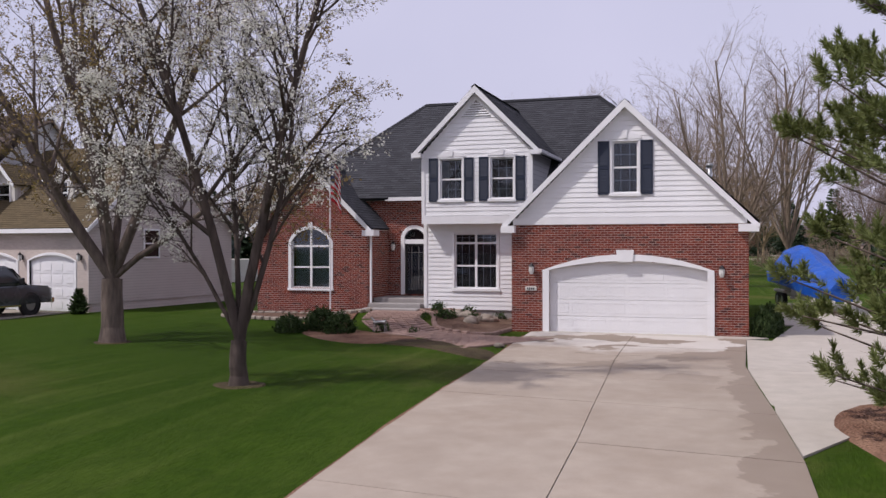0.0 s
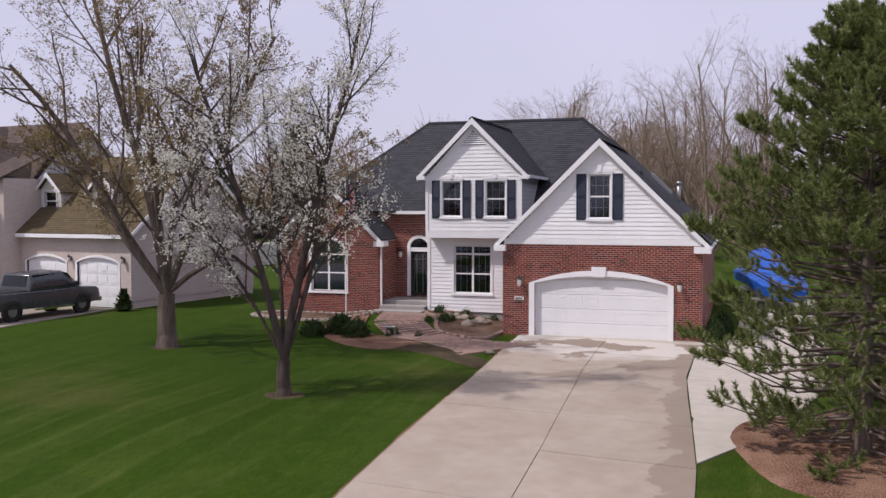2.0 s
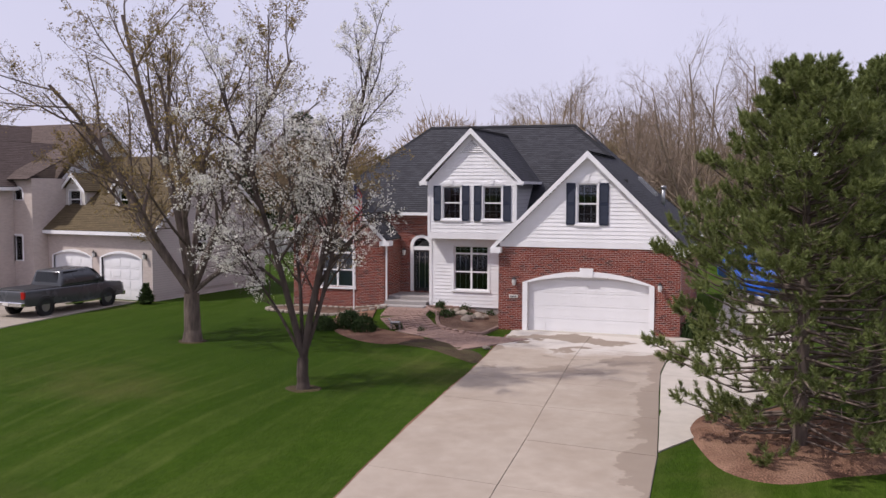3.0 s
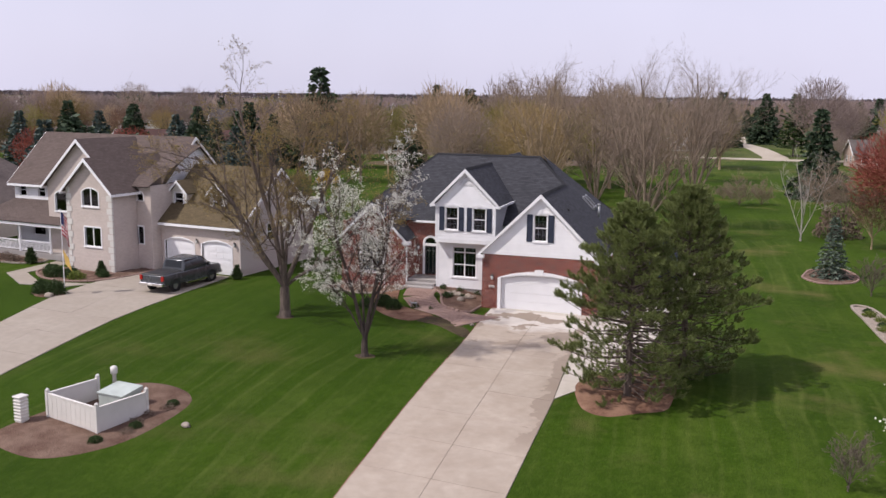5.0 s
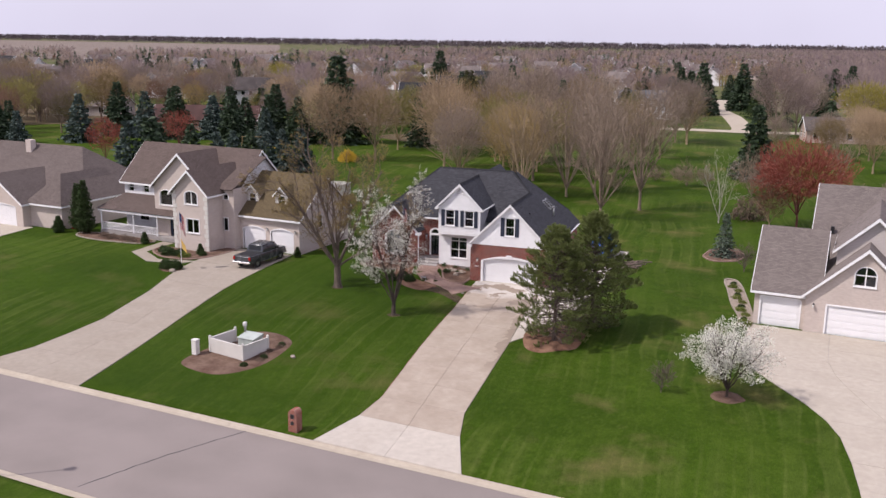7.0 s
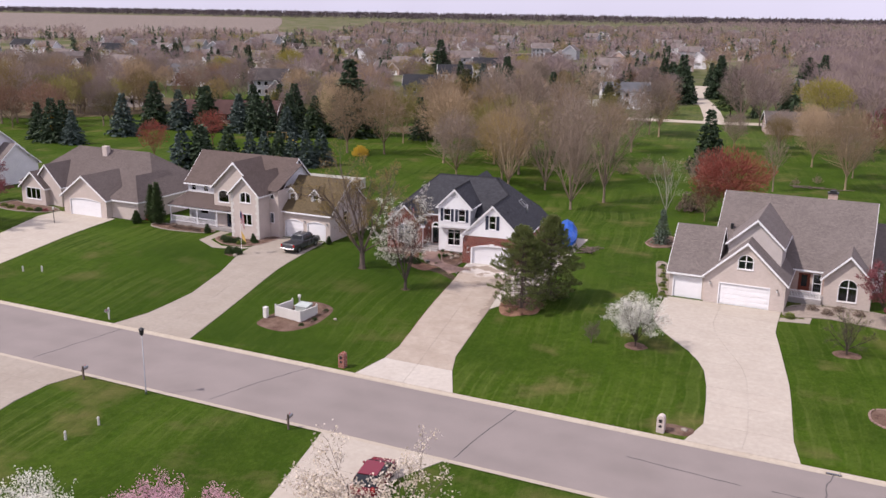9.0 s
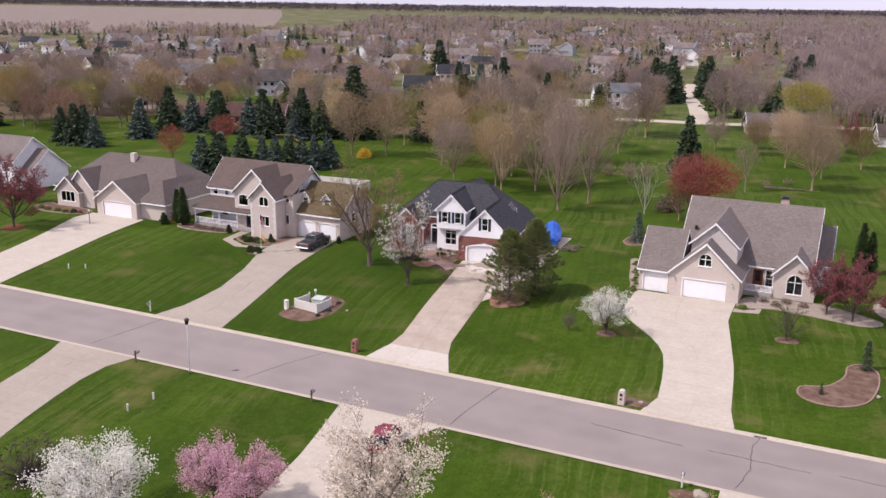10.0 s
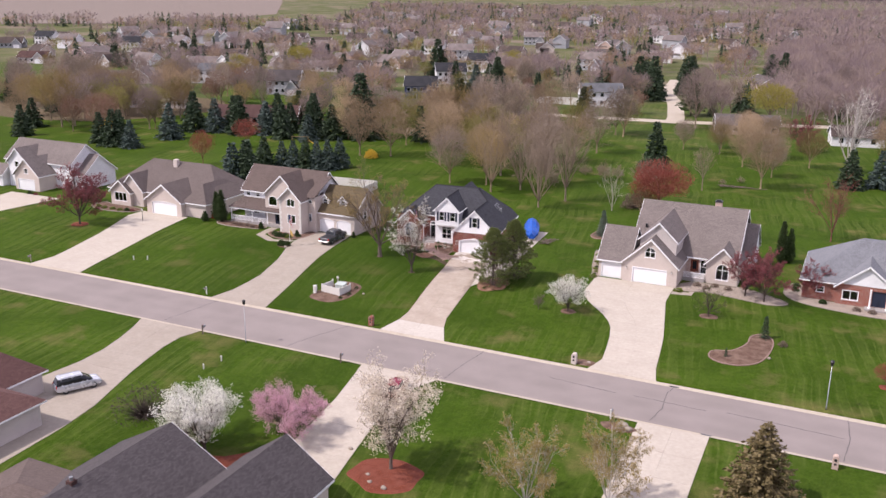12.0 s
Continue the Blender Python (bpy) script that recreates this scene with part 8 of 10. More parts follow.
# the street behind, its drives, a fenced pool
bm = bmesh.new()
for a, b, w in (((-120, 184), (-8, 196), 3.2), ((-8, 196), (60, 215), 3.2)):
    d = Vector((b[0] - a[0], b[1] - a[1], 0)).normalized()
    s = Vector((-d.y, d.x, 0)) * w
    slab(bm, [Vector((*a, 0.05)) - s, Vector((*b, 0.05)) - s, Vector((*b, 0.05)) + s, Vector((*a, 0.05)) + s], 0.1)
far_st = [(-9, 196), (-10.6, 207), (-13, 218), (-16, 232), (-19.5, 247), (-24, 261), (-28.5, 276), (-36, 330)]
for a, b in zip(far_st, far_st[1:]):
    slab(bm, [(a[0] - 2.9, a[1], 0.06), (a[0] + 2.9, a[1], 0.06), (b[0] + 2.9, b[1], 0.06), (b[0] - 2.9, b[1], 0.06)], 0.1)
slab(bm, [(-40, 244, 0.07), (-20, 248, 0.07), (-20.5, 251, 0.07), (-40, 247, 0.07)], 0.1)
tagged(new("back_street", mesh_of("back_street", bm, M_CURB)), "pale concrete streets among the houses behind", "road", kind="structure")
pf = Thing("pool_fence", "white vinyl fence round a backyard pool", "fence", -56, 224, 0, 5)
for x0, x1, y0, y1 in ((-9, 9, -4, -3.9), (-9, 9, 4, 4.1), (-9, -8.9, -3.9, 4), (8.9, 9, -3.9, 4)):
    pf.part("panel", boxes((x0, x1, y0, y1, -0.02, 1.7)), M_VINYL)
pf = Thing("pool_fence", "white vinyl fence behind the cream house", "fence", -50, 58, 0, 4)
for x0, x1, y0, y1 in ((-7, 5, -2.5, -2.4), (-7, -6.9, -2.4, 6), (-7, 5, 6, 6.1), (4.9, 5, -2.4, 6)):
    pf.part("panel", boxes((x0, x1, y0, y1, -0.02, 1.75)), M_VINYL)
pl2 = Thing("swimming_pool", "covered swimming pool with a pale deck", "pool", -92, 50, 0, 8)
pl2.part("deck", boxes((-9, 9, -6, 6, 0.0, 0.12)), M_NEWCONC)
pl2.part("cover", boxes((-6, 6, -3, 3, 0.12, 0.2)), M_CARPAINT, None, "dark pool cover")
for i in range(5):
    pl2.part("deck_chair", soft_box(-8 + i * 3.3, -7.2 + i * 3.3, -5.4, -3.8, 0.12, 0.5, 0.05), M_VINYL)

# open fields on the left and the woods' floor
bm = bmesh.new()
slab(bm, [(-3200, 430, 0.35), (-720, 505, 0.35), (-627, 575, 0.35), (-590, 640, 0.35), (-650, 880, 0.35), (-995, 1387, 0.35), (-1500, 2100, 0.35), (-3200, 2100, 0.35)], 0.3)
tagged(new("field", mesh_of("field", bm, M_FIELD)), "fallow brown field beyond the houses", "field", kind="structure")
bm = bmesh.new()
slab(bm, [(-588, 640, 0.5), (-520, 610, 0.5), (-450, 665, 0.5), (-560, 960, 0.5), (-680, 1170, 0.5), (-1350, 2090, 0.5), (-1495, 2090, 0.5), (-990, 1385, 0.5), (-648, 885, 0.5)], 0.3)
tagged(new("field", mesh_of("field", bm, M_LAWN)), "green field of young crop beside the fallow one", "field", kind="structure")
LEAFLITTER = [(-84, -46, 128, 150), (-245, -150, 96, 180), (34, 300, 200, 520)]
for x0, x1, y0, y1 in LEAFLITTER:
    n = 40
    rim = [((x0 + x1) / 2 + (x1 - x0) / 2 * math.cos(a) * (0.9 + 0.18 * noise.noise(Vector((math.cos(a) * 2, math.sin(a) * 2, x0)))), (y0 + y1) / 2 + (y1 - y0) / 2 * math.sin(a) * (0.9 + 0.2 * noise.noise(Vector((math.cos(a) * 2, math.sin(a) * 2, y0))))) for a in (math.tau * i / n for i in range(n))]
    bm = bmesh.new()
    slab(bm, [(x, y, 0.03) for x, y in rim], 0.2)
    tagged(new("woodland_floor", mesh_of("woodland_floor", bm, M_LITTER)), "brown leaf litter and rough grass under bare trees", "ground", kind="structure")


def woods(n, x0, x1, y0, y1, gap=4.0, kinds=LITE, ever=0.1, size=(0.7, 1.15), seed=1):
    r = random.Random(seed)
    made = 0
    for _ in range(n * 4):
        if made >= n:
            break
        x, y = r.uniform(x0, x1), r.uniform(y0, y1)
        if in_field(x, y) or not clear_of(x, y, 11) or abs(x - np.interp(y, [p[1] for p in far_st], [p[0] for p in far_st])) < 11 and y > 180:
            continue
        if r.random() < ever:
            r.choice(LITE_SPRUCE).plant("spruce_tree", "dark conifer among the bare trees", "tree", x, y, r.uniform(0, 360), r.uniform(0.6, 1.15), group="far conifers")
        else:
            r.choice(kinds).plant("bare_tree", "bare grey-brown tree in the woods behind", "tree", x, y, r.uniform(0, 360), r.uniform(*size), group="woodland trees")
        made += 1


TANS = [LITE[1], LITE[2], LITE[3], LITE[6], LITE[1]]
woods(14, -70, -14, 88, 114, kinds=TANS, ever=0.0, size=(1.05, 1.4), seed=2)
woods(32, -84, -14, 108, 170, kinds=TANS, ever=0.05, size=(0.95, 1.35), seed=3)
woods(26, -200, -140, 85, 140, kinds=[LITE[3], LITE[6], LITE[4], LITE[0], LITE[1]], ever=0.0, size=(1.0, 1.4), seed=12)
woods(34, -260, -145, 115, 190, ever=0.08, size=(0.9, 1.3), seed=4)
woods(16, -125, -80, 128, 172, ever=0.1, size=(0.8, 1.15), seed=5)
woods(50, 24, 170, 175, 330, ever=0.06, size=(0.8, 1.15), seed=6)
woods(40, -150, -6, 205, 330, ever=0.2, size=(0.65, 1.0), seed=7)
woods(46, -330, -140, 190, 330, ever=0.22, size=(0.7, 1.05), seed=8)
woods(12, 46, 110, 126, 170, ever=0.25, size=(0.7, 1.0), seed=9)


def far_woods(name, label, n, x0, x1, y0, y1, material, seed, tall=(8, 13), keep=None, blades=26, cone=False, share=0.0105, centre=0.58, deep=0.33):
    """Distant trees by the hundred: each a stem with a rounded brush of short twig blades, or a cone of hanging ones."""
    rs = np.random.default_rng(seed)
    P = np.stack([rs.uniform(x0, x1, n), rs.uniform(y0, y1, n)], 1)
    P = np.array([p for p in P if not in_field(*p) and (keep is None or keep(*p))])
    n = len(P)
    H = rs.uniform(*tall, n)[:, None, None]
    C = np.stack([P[:, 0], P[:, 1], 0 * P[:, 0]], 1)[:, None, :]
    if cone:
        f = 0.06 + 0.9 * rs.uniform(0, 1, (n, blades, 1)) ** 1.3
        A = rs.uniform(0, math.tau, (n, blades, 1))
        out = np.concatenate([np.cos(A), np.sin(A), 0 * A], 2)
        base = C + np.array([0, 0, 1.0]) * f * H + out * H * 0.05 * (1 - f)
        d = out + np.array([0, 0, -0.5])
        tip = base + d * H * (0.03 + 0.25 * (1 - f))
        w = H * 0.045
    else:
        wide = rs.uniform(0.32, 0.5, (n, 1, 1))
        u = rs.normal(size=(n, blades, 3))
        u /= np.linalg.norm(u, axis=2)[:, :, None]
        rho = rs.uniform(0.15, 1, (n, blades, 1)) ** 0.5
        base = C + np.array([0, 0, centre]) * H + u * rho * 0.75 * np.concatenate([wide, wide, 0 * wide + deep], 2) * H
        d = u * np.array([1, 1, 0.6]) + np.array([0, 0, 0.55]) + rs.normal(size=u.shape) * 0.25
        tip = base + d * H * rs.uniform(0.1, 0.2, (n, blades, 1))
        w = H * share
    side = np.cross(d, rs.normal(size=d.shape))
    side /= np.linalg.norm(side, axis=2)[:, :, None]
    V = np.stack([base - side * w, base + side * w, tip], 2).reshape(-1, 3)
    Hs = H[:, 0, 0]
    limbs = []
    for k in range(1 if cone or blades < 40 else 4):
        a, lean = rs.uniform(0, math.tau, n), (0 if k == 0 else 0.2)
        limbs.append(np.stack([np.stack([P[:, 0] - 0.2, P[:, 1], 0.25 * k * Hs * (k > 0) * 0.5], 1), np.stack([P[:, 0] + 0.2, P[:, 1], 0.25 * k * Hs * (k > 0) * 0.5], 1), np.stack([P[:, 0] + np.cos(a) * lean * Hs, P[:, 1] + np.sin(a) * lean * Hs, Hs * 0.8], 1)], 1).reshape(-1, 3))
    V = np.concatenate([V] + limbs)
    tagged(new(name, arrays_mesh(name, V, np.arange(len(V)).reshape(-1, 3), material)), label, "woods", kind="stuff")


def ragged(x, y):
    """Where trees stand among the houses: patches, not on the open lawns."""
    on_street = y < 390 and abs(x - np.interp(y, [p[1] for p in far_st], [p[0] for p in far_st])) < 9
    return not on_street and not (-42 < x < 22 and y < 205) and clear_of(x, y, 13) and noise.noise(Vector((x * 0.011, y * 0.011, 2.0))) > -0.12


def right_woods(x, y):
    """The closed wood on the right, with its ragged edge."""
    edge = np.interp(y, (190, 240, 350, 700, 1300), (44, 14, 2, -45, -70)) + 14 * noise.noise(Vector((y * 0.02, 0, 0)))
    return x > edge and clear_of(x, y, 13) and not (y < 190 and x < 60)


FW = "bare mauve-grey woods reaching to the horizon"
far_woods("far_woods", FW, 1500, -5, 200, 190, 520, M_FARWOOD, 20, (9, 15), right_woods, 260, False, 0.0058)
far_woods("far_woods", FW, 4600, -80, 700, 520, 1300, M_FARWOOD, 21, (11, 16), right_woods, 44, False, 0.021)
for n, x0, x1, y0, y1, fine, share, seed in ((400, -480, 20, 190, 480, 230, 0.0085, 22), (2900, -700, 60, 480, 1250, 40, 0.026, 27)):
    far_woods("far_woods", "bare trees among the far houses", n, x0, x1, y0, y1, M_FARWOOD, seed, (9, 15), ragged, fine, False, share)
    far_woods("far_woods", "brown twiggy trees among the far houses", n // 2, x0, x1, y0, y1, M_FARBROWN, seed + 40, (8, 13), ragged, fine, False, share)
    far_woods("far_woods", "budding olive trees among the far houses", n // 2, x0, x1, y0, y1, M_FARBUD, seed + 60, (6, 10), ragged, fine, False, share)
    far_woods("far_woods", "reddish trees among the far houses", n // 20, x0, x1, y0, y1, M_LEAF_RED, seed + 80, (5, 8), ragged, fine, False, share)
    far_woods("far_conifers", "dark conifers among the far houses", n * 2 // 3, x0, x1, y0, y1, M_NEEDLE_SPRUCE, seed + 100, (7, 14), ragged, 90 if fine > 100 else 45, True)
far_woods("horizon_woods", "long dark line of woods on the horizon", 4200, -3600, 2600, 2110, 2450, M_HORIZON, 25, (22, 25), None, 20, False, 0.07, 0.42, 0.46)
far_woods("horizon_woods", "far woods on the right", 3600, -300, 2000, 1300, 2100, M_FARWOOD, 26, (12, 16), None, 16, False, 0.04)

# ---- beds, walks and loose things ----
def bed(name, rim, material, label, top=0.05, edge=None):
    """A mulch bed with an uneven surface, within a smooth outline; edge: a stone border."""
    n = len(rim)
    fine = []
    for i in range(n):
        p0, p1, p2, p3 = (Vector((*rim[(i + k) % n], 0)) for k in (-1, 0, 1, 2))
        for k in range(5):
            t = k / 5
            fine.append(0.5 * (2 * p1 + (p2 - p0) * t + (2 * p0 - 5 * p1 + 4 * p2 - p3) * t * t + (3 * p1 - p0 - 3 * p2 + p3) * t ** 3))
    c = sum(fine, Vector()) / len(fine)
    bm = bmesh.new()
    rings = []
    for k in (1.0, 0.93, 0.7, 0.4, 0.12):
        ring = []
        for q in fine:
            v = c + (q - c) * k
            h = (0.0 if k == 1.0 else top) + 0.035 * noise.noise(Vector((v.x, v.y, 1)) * 2.1) * (k < 1)
            ring.append(bm.verts.new((v.x, v.y, lift(v.x, v.y) + max(0.012, h + 0.02) - (0.03 if k == 1.0 else 0))))
        rings.append(ring)
    m = len(fine)
    for a, b in zip(rings, rings[1:]):
        for i in range(m):
            bm.faces.new((a[i], a[(i + 1) % m], b[(i + 1) % m], b[i]))
    bm.faces.new(rings[-1])
    bmesh.ops.recalc_face_normals(bm, faces=bm.faces[:])
    ob = tagged(new(name, mesh_of(name, bm, material, True)), label, "flower bed", kind="structure")
    if edge:
        step = 0
        while step < len(fine):
            p, q = fine[step], fine[(step + 1) % len(fine)]
            length, k = (q - p).length, 0.0
            while k < length - 0.1:
                v = p + (q - p) * (k / length)
                a = math.degrees(math.atan2(q.y - p.y, q.x - p.x))
                st = new("edging_stone", edge)
                st.parent = ob
                st.matrix_basis = pose(v.x, v.y, lift(v.x, v.y) + 0.05, 0, 0, a + random.uniform(-6, 6))
                k += 0.3
            step += 1
    return ob


def oval(x, y, a, b, n=10, seed=0):
    r = random.Random(seed)
    return [(x + a * math.cos(math.tau * i / n) * r.uniform(0.85, 1.12), y + b * math.sin(math.tau * i / n) * r.uniform(0.85, 1.12)) for i in range(n)]


EDGE = mesh_of("edging_stone", soft_box(-0.13, 0.13, -0.08, 0.08, -0.06, 0.07, 0.025), M_PAVER)
EDGE_PALE = mesh_of("edging_stone", soft_box(-0.13, 0.13, -0.09, 0.09, -0.06, 0.08, 0.03), M_STONE)


def hu(u, w):
    p = house_m @ Vector((u, w, 0))
    return p.x, p.y


# entry walk of small pavers, curving from the drive to the porch
walk_mid = [(-9.3, 24.5), (-10.4, 25.0), (-12.0, 25.75), (-13.9, 26.7), (-15.2, 28.2), (-15.9, 30.5)]
walk_half = [1.85, 1.2, 0.85, 0.95, 1.0, 1.05]
wp = []
for i in range(len(walk_mid) - 1):
    for k in range(6):
        t = k / 6
        a, b = Vector((*walk_mid[i], 0)), Vector((*walk_mid[i + 1], 0))
        wp.append((a + (b - a) * t, walk_half[i] + (walk_half[i + 1] - walk_half[i]) * t))
base = bmesh.new()
for (a, ha), (b, hb) in zip(wp, wp[1:]):
    d = (b - a).normalized()
    s = Vector((-d.y, d.x, 0))
    slab(base, [(v.x, v.y, lift(v.x, v.y) + 0.035) for v in (a - s * ha, b - s * hb, b + s * hb, a + s * ha)], 0.08)
ew = tagged(new("garden_walk", mesh_of("garden_walk", base, M_PAVER)), "curved walk of rose-brown pavers to the porch", "path", kind="structure")
PAVER = mesh_of("paver", soft_box(-0.15, 0.15, -0.095, 0.095, 0.0, 0.045, 0.012), M_PAVER)
made = 0
for j, ((a, ha), (b, hb)) in enumerate(zip(wp, wp[1:])):
    d = (b - a).normalized()
    s = Vector((-d.y, d.x, 0))
    rows = max(1, int((b - a).length / 0.2))
    for r in range(rows):
        c = a + (b - a) * (r + 0.5) / rows
        n = int(2 * ha / 0.32)
        for k in range(n):
            if made < 290:
                v = c + s * ((k + 0.5 + (0.25 if r % 2 else -0.0)) * 0.32 - ha)
                pv = new("paver", PAVER)
                pv.parent = ew
                pv.matrix_basis = pose(v.x, v.y, lift(v.x, v.y) + 0.015, 0, 0, math.degrees(math.atan2(s.y, s.x)))
                made += 1

bed("bed_before_window", [hu(-1.15, -0.9), (-11.0, 26.45), (-12.6, 26.95), (-13.3, 27.8), (-13.9, 29.0), hu(-4.95, 2.4), hu(-4.6, 2.95), hu(-1.3, 2.95)], M_MULCH, "brown mulch bed with an edging of stones before the window", 0.05, EDGE)
bed("bed_along_walk", [(-12.4, 24.8), (-14.7, 25.6), (-16.4, 27.4), (-17.2, 29.4), (-18.8, 29.4), (-17.8, 26.4), (-15.6, 23.9), (-13.2, 22.9)], M_MULCH_DARK, "dark mulch bed between the lawn and the walk", 0.02)
bed("bed_at_drive", [(-8.6, 20.9), (-8.95, 22.4), (-10.5, 23.7), (-12.4, 24.75), (-12.9, 23.3), (-11.2, 22.7), (-9.8, 21.7)], M_SOIL, "thin brown bed with sparse grass at the drive's edge", 0.01)
bed("bed_along_wing", [hu(-7.3, 2.6), hu(-12.3, 2.7), hu(-12.6, 1.4), hu(-9.8, 0.6), hu(-7.6, 1.2)], M_MULCH, "mulch bed along the brick wing", 0.05, EDGE_PALE)
bed("bed_of_pines", oval(1.9, 15.7, 2.3, 3.3, 12, 3), M_MULCH_DARK, "brown needle and mulch bed under the pines", 0.06)
bed("bed_of_utility_box", [(-20.6, 0.0), (-18.4, -0.9), (-16.4, -0.6), (-15.0, 1.8), (-15.2, 5.6), (-16.4, 7.2), (-18.6, 7.6), (-19.8, 6.6), (-20.6, 3)], M_MULCH, "mulch bed round the fenced utility box", 0.06)
bed("mulch_ring", oval(-20.2, 20.3, 0.62, 0.55, 9, 4), M_SOIL, "bare dark earth round the maple's foot", 0.0)
bed("mulch_ring", oval(-11.7, 15.2, 0.55, 0.45, 9, 5), M_SOIL, "bare dark earth round the pear's foot", 0.0)
bed("mulch_ring", oval(15.4, 9.9, 1.1, 0.9, 9, 6), M_MULCH, "mulch ring round the flowering tree", 0.04)
bed("mulch_ring", oval(33.3, 16.2, 1.4, 1.0, 9, 7), M_MULCH, "mulch ring round the ornamental tree", 0.04)
bed("mulch_ring", oval(-79.2, 13.2, 1.7, 1.5, 9, 8), M_MULCH_RED, "bright red mulch ring round the maple", 0.05)
bed("mulch_ring", oval(55.5, 3.0, 0.8, 0.7, 9, 9), M_MULCH_RED, "red mulch ring round the young maple", 0.05)
bed("curved_bed", [(35.8, 3.0), (37.5, 1.9), (39.8, 2.2), (41.6, 4.0), (42.4, 7.5), (42.3, 11.0), (41.0, 12.6), (39.6, 11.4), (39.4, 8.8), (38.0, 6.0), (35.8, 5.0)], M_MULCH, "kidney-shaped mulch bed with a dark edging", 0.07, EDGE)
bed("bed_of_blue_spruce", oval(8.9, 50.4, 2.0, 3.4, 10, 10), M_MULCH, "mulch bed with stones round the blue spruces", 0.05, EDGE)
bed("stone_bed", [(10.7, 39.6), (11.5, 36), (12.5, 31.5), (13.5, 28.2), (13.9, 25.9), (14.7, 25.7), (14.7, 27.4), (14.3, 30), (13.4, 34), (12.3, 38.4), (11.5, 40)], M_MULCH_PALE, "curved pale stone chip bed along the garage", 0.04, EDGE_PALE)
bed("bed_of_brick_house", [(27.2, 25.2), (31, 26.2), (35, 25.6), (40.5, 24.6), (42.5, 26.5), (39, 29), (35.5, 30.5), (30.2, 30.4), (27.2, 28.6)], M_MULCH_PALE, "pale stone bed before the brick house", 0.05, EDGE_PALE)
bed("bed_of_grey_roof_house", [(42.2, 36), (41.6, 31), (44.2, 27.8), (50, 26.2), (56, 26), (56, 29.2), (44.2, 30.2), (43.6, 36)], M_MULCH_PALE, "pale stone bed along the brick house", 0.05, EDGE_PALE)
bed("bed_of_porch_house", [(-57, 27), (-57.4, 25.2), (-54, 24.4), (-50, 24.8), (-48.0, 25.4), (-48.2, 27.2)], M_MULCH, "brown mulch bed before the porch", 0.06, EDGE_PALE)
bed("bed_of_cream_house", [(-44.4, 25.2), (-44.6, 23.4), (-42, 21.8), (-39, 22.0), (-37.6, 24), (-37.4, 27.6), (-38.6, 27.8), (-39, 25.2)], M_MULCH, "mulch bed with shrubs in a stone border", 0.08, EDGE)
bed("bed_at_driveway", oval(-37.7, 18.3, 1.3, 0.9, 9, 12), M_MULCH, "small mulch bed at the driveway's edge", 0.05)
bed("bed_of_hip_house", [(-88, 28), (-88, 24.6), (-84, 23), (-80, 23.2), (-77, 24.4), (-76.6, 26.4), (-80, 27.4), (-85, 27.4)], M_MULCH, "mulch bed with low shrubs before the house", 0.05, EDGE_PALE)
bed("red_bed_across_street", oval(13.4, -38.6, 3.6, 3.2, 12, 13), M_MULCH_RED, "red mulch bed round the flowering tree", 0.05)
bed("red_bed_of_dark_roof_house", [(-9, -47.5), (-9, -45.5), (-6, -44), (-1, -42), (2.2, -38), (2.8, -40), (1, -44.6), (-3, -46)], M_MULCH_RED, "red mulch bed before the dark-roofed house", 0.05)
bed("bed_at_mailbox", oval(22.3, -5.0, 1.6, 0.9, 9, 14), M_MULCH, "mulch strip beside a brick mailbox", 0.04)
bed("bed_at_far_mailbox", oval(30.4, -19.6, 1.9, 1.0, 9, 15), M_MULCH, "mulch strip beside a mailbox", 0.04)
paving("walk_of_cream_house", "pale concrete path to the porch", [[(-38.5, 20.5), (-37.6, 22.0), (-41.5, 20.8), (-42.0, 19.6)], [(-42.0, 19.6), (-41.5, 20.8), (-45.0, 22.8), (-46.2, 22.0)], [(-46.2, 22.0), (-45.0, 22.8), (-45.2, 27.2), (-46.8, 27.2)]], M_NEWCONC)
paving("walk_of_brick_house", "pale concrete path to the entry", [[(26.7, 23.2), (26.7, 24.4), (29, 25.0), (29.6, 23.8)], [(29.6, 23.8), (29, 25.0), (28.2, 30.5), (29.8, 30.5)]], M_NEWCONC)

# stones among the bed before the window, a pale ornament, stubble plants
rs_ = random.Random(3)
for i in range(12):
    x, y = hu(-2.0 - rs_.uniform(0, 2.0), 0.6 + rs_.uniform(0, 1.3))
    ob = new("garden_stone", mesh_of("garden_stone", lumpy(rs_.uniform(0.12, 0.27), (0, 0, 0), i, (1.2, 1, 0.75), 0.5), M_STONE, True))
    ob.matrix_basis = pose(x, y, lift(x, y) + 0.1, 0, 0, i * 40)
    tagged(ob, "tan fieldstone lying in the mulch bed", "stone", "garden stones")
for x, y, r in ((-9.3, 23.6, 0.12), (12.8, -40.6, 0.2), (14.5, -41.0, 0.25), (12.0, -39.5, 0.18), (30.9, -19.4, 0.5), (31.6, -19.9, 0.35), (22.9, -4.9, 0.2), (-36.9, 17.6, 0.25), (-13.8, 4.0, 0.16), (8.0, -36.0, 0.2), (42.5, 5.5, 0.2)):
    ob = new("garden_stone", mesh_of("garden_stone", lumpy(r, (0, 0, 0), x, (1.2, 1, 0.8), 0.5), M_STONE, True))
    ob.matrix_basis = pose(x, y, lift(x, y) + r * 0.45)
    tagged(ob, "rounded fieldstone in a mulch bed", "stone", "garden stones")
sprig = shrub(97, 0.22, 0.35, M_LEAF_SHRUB, 60, 0.04, 14)
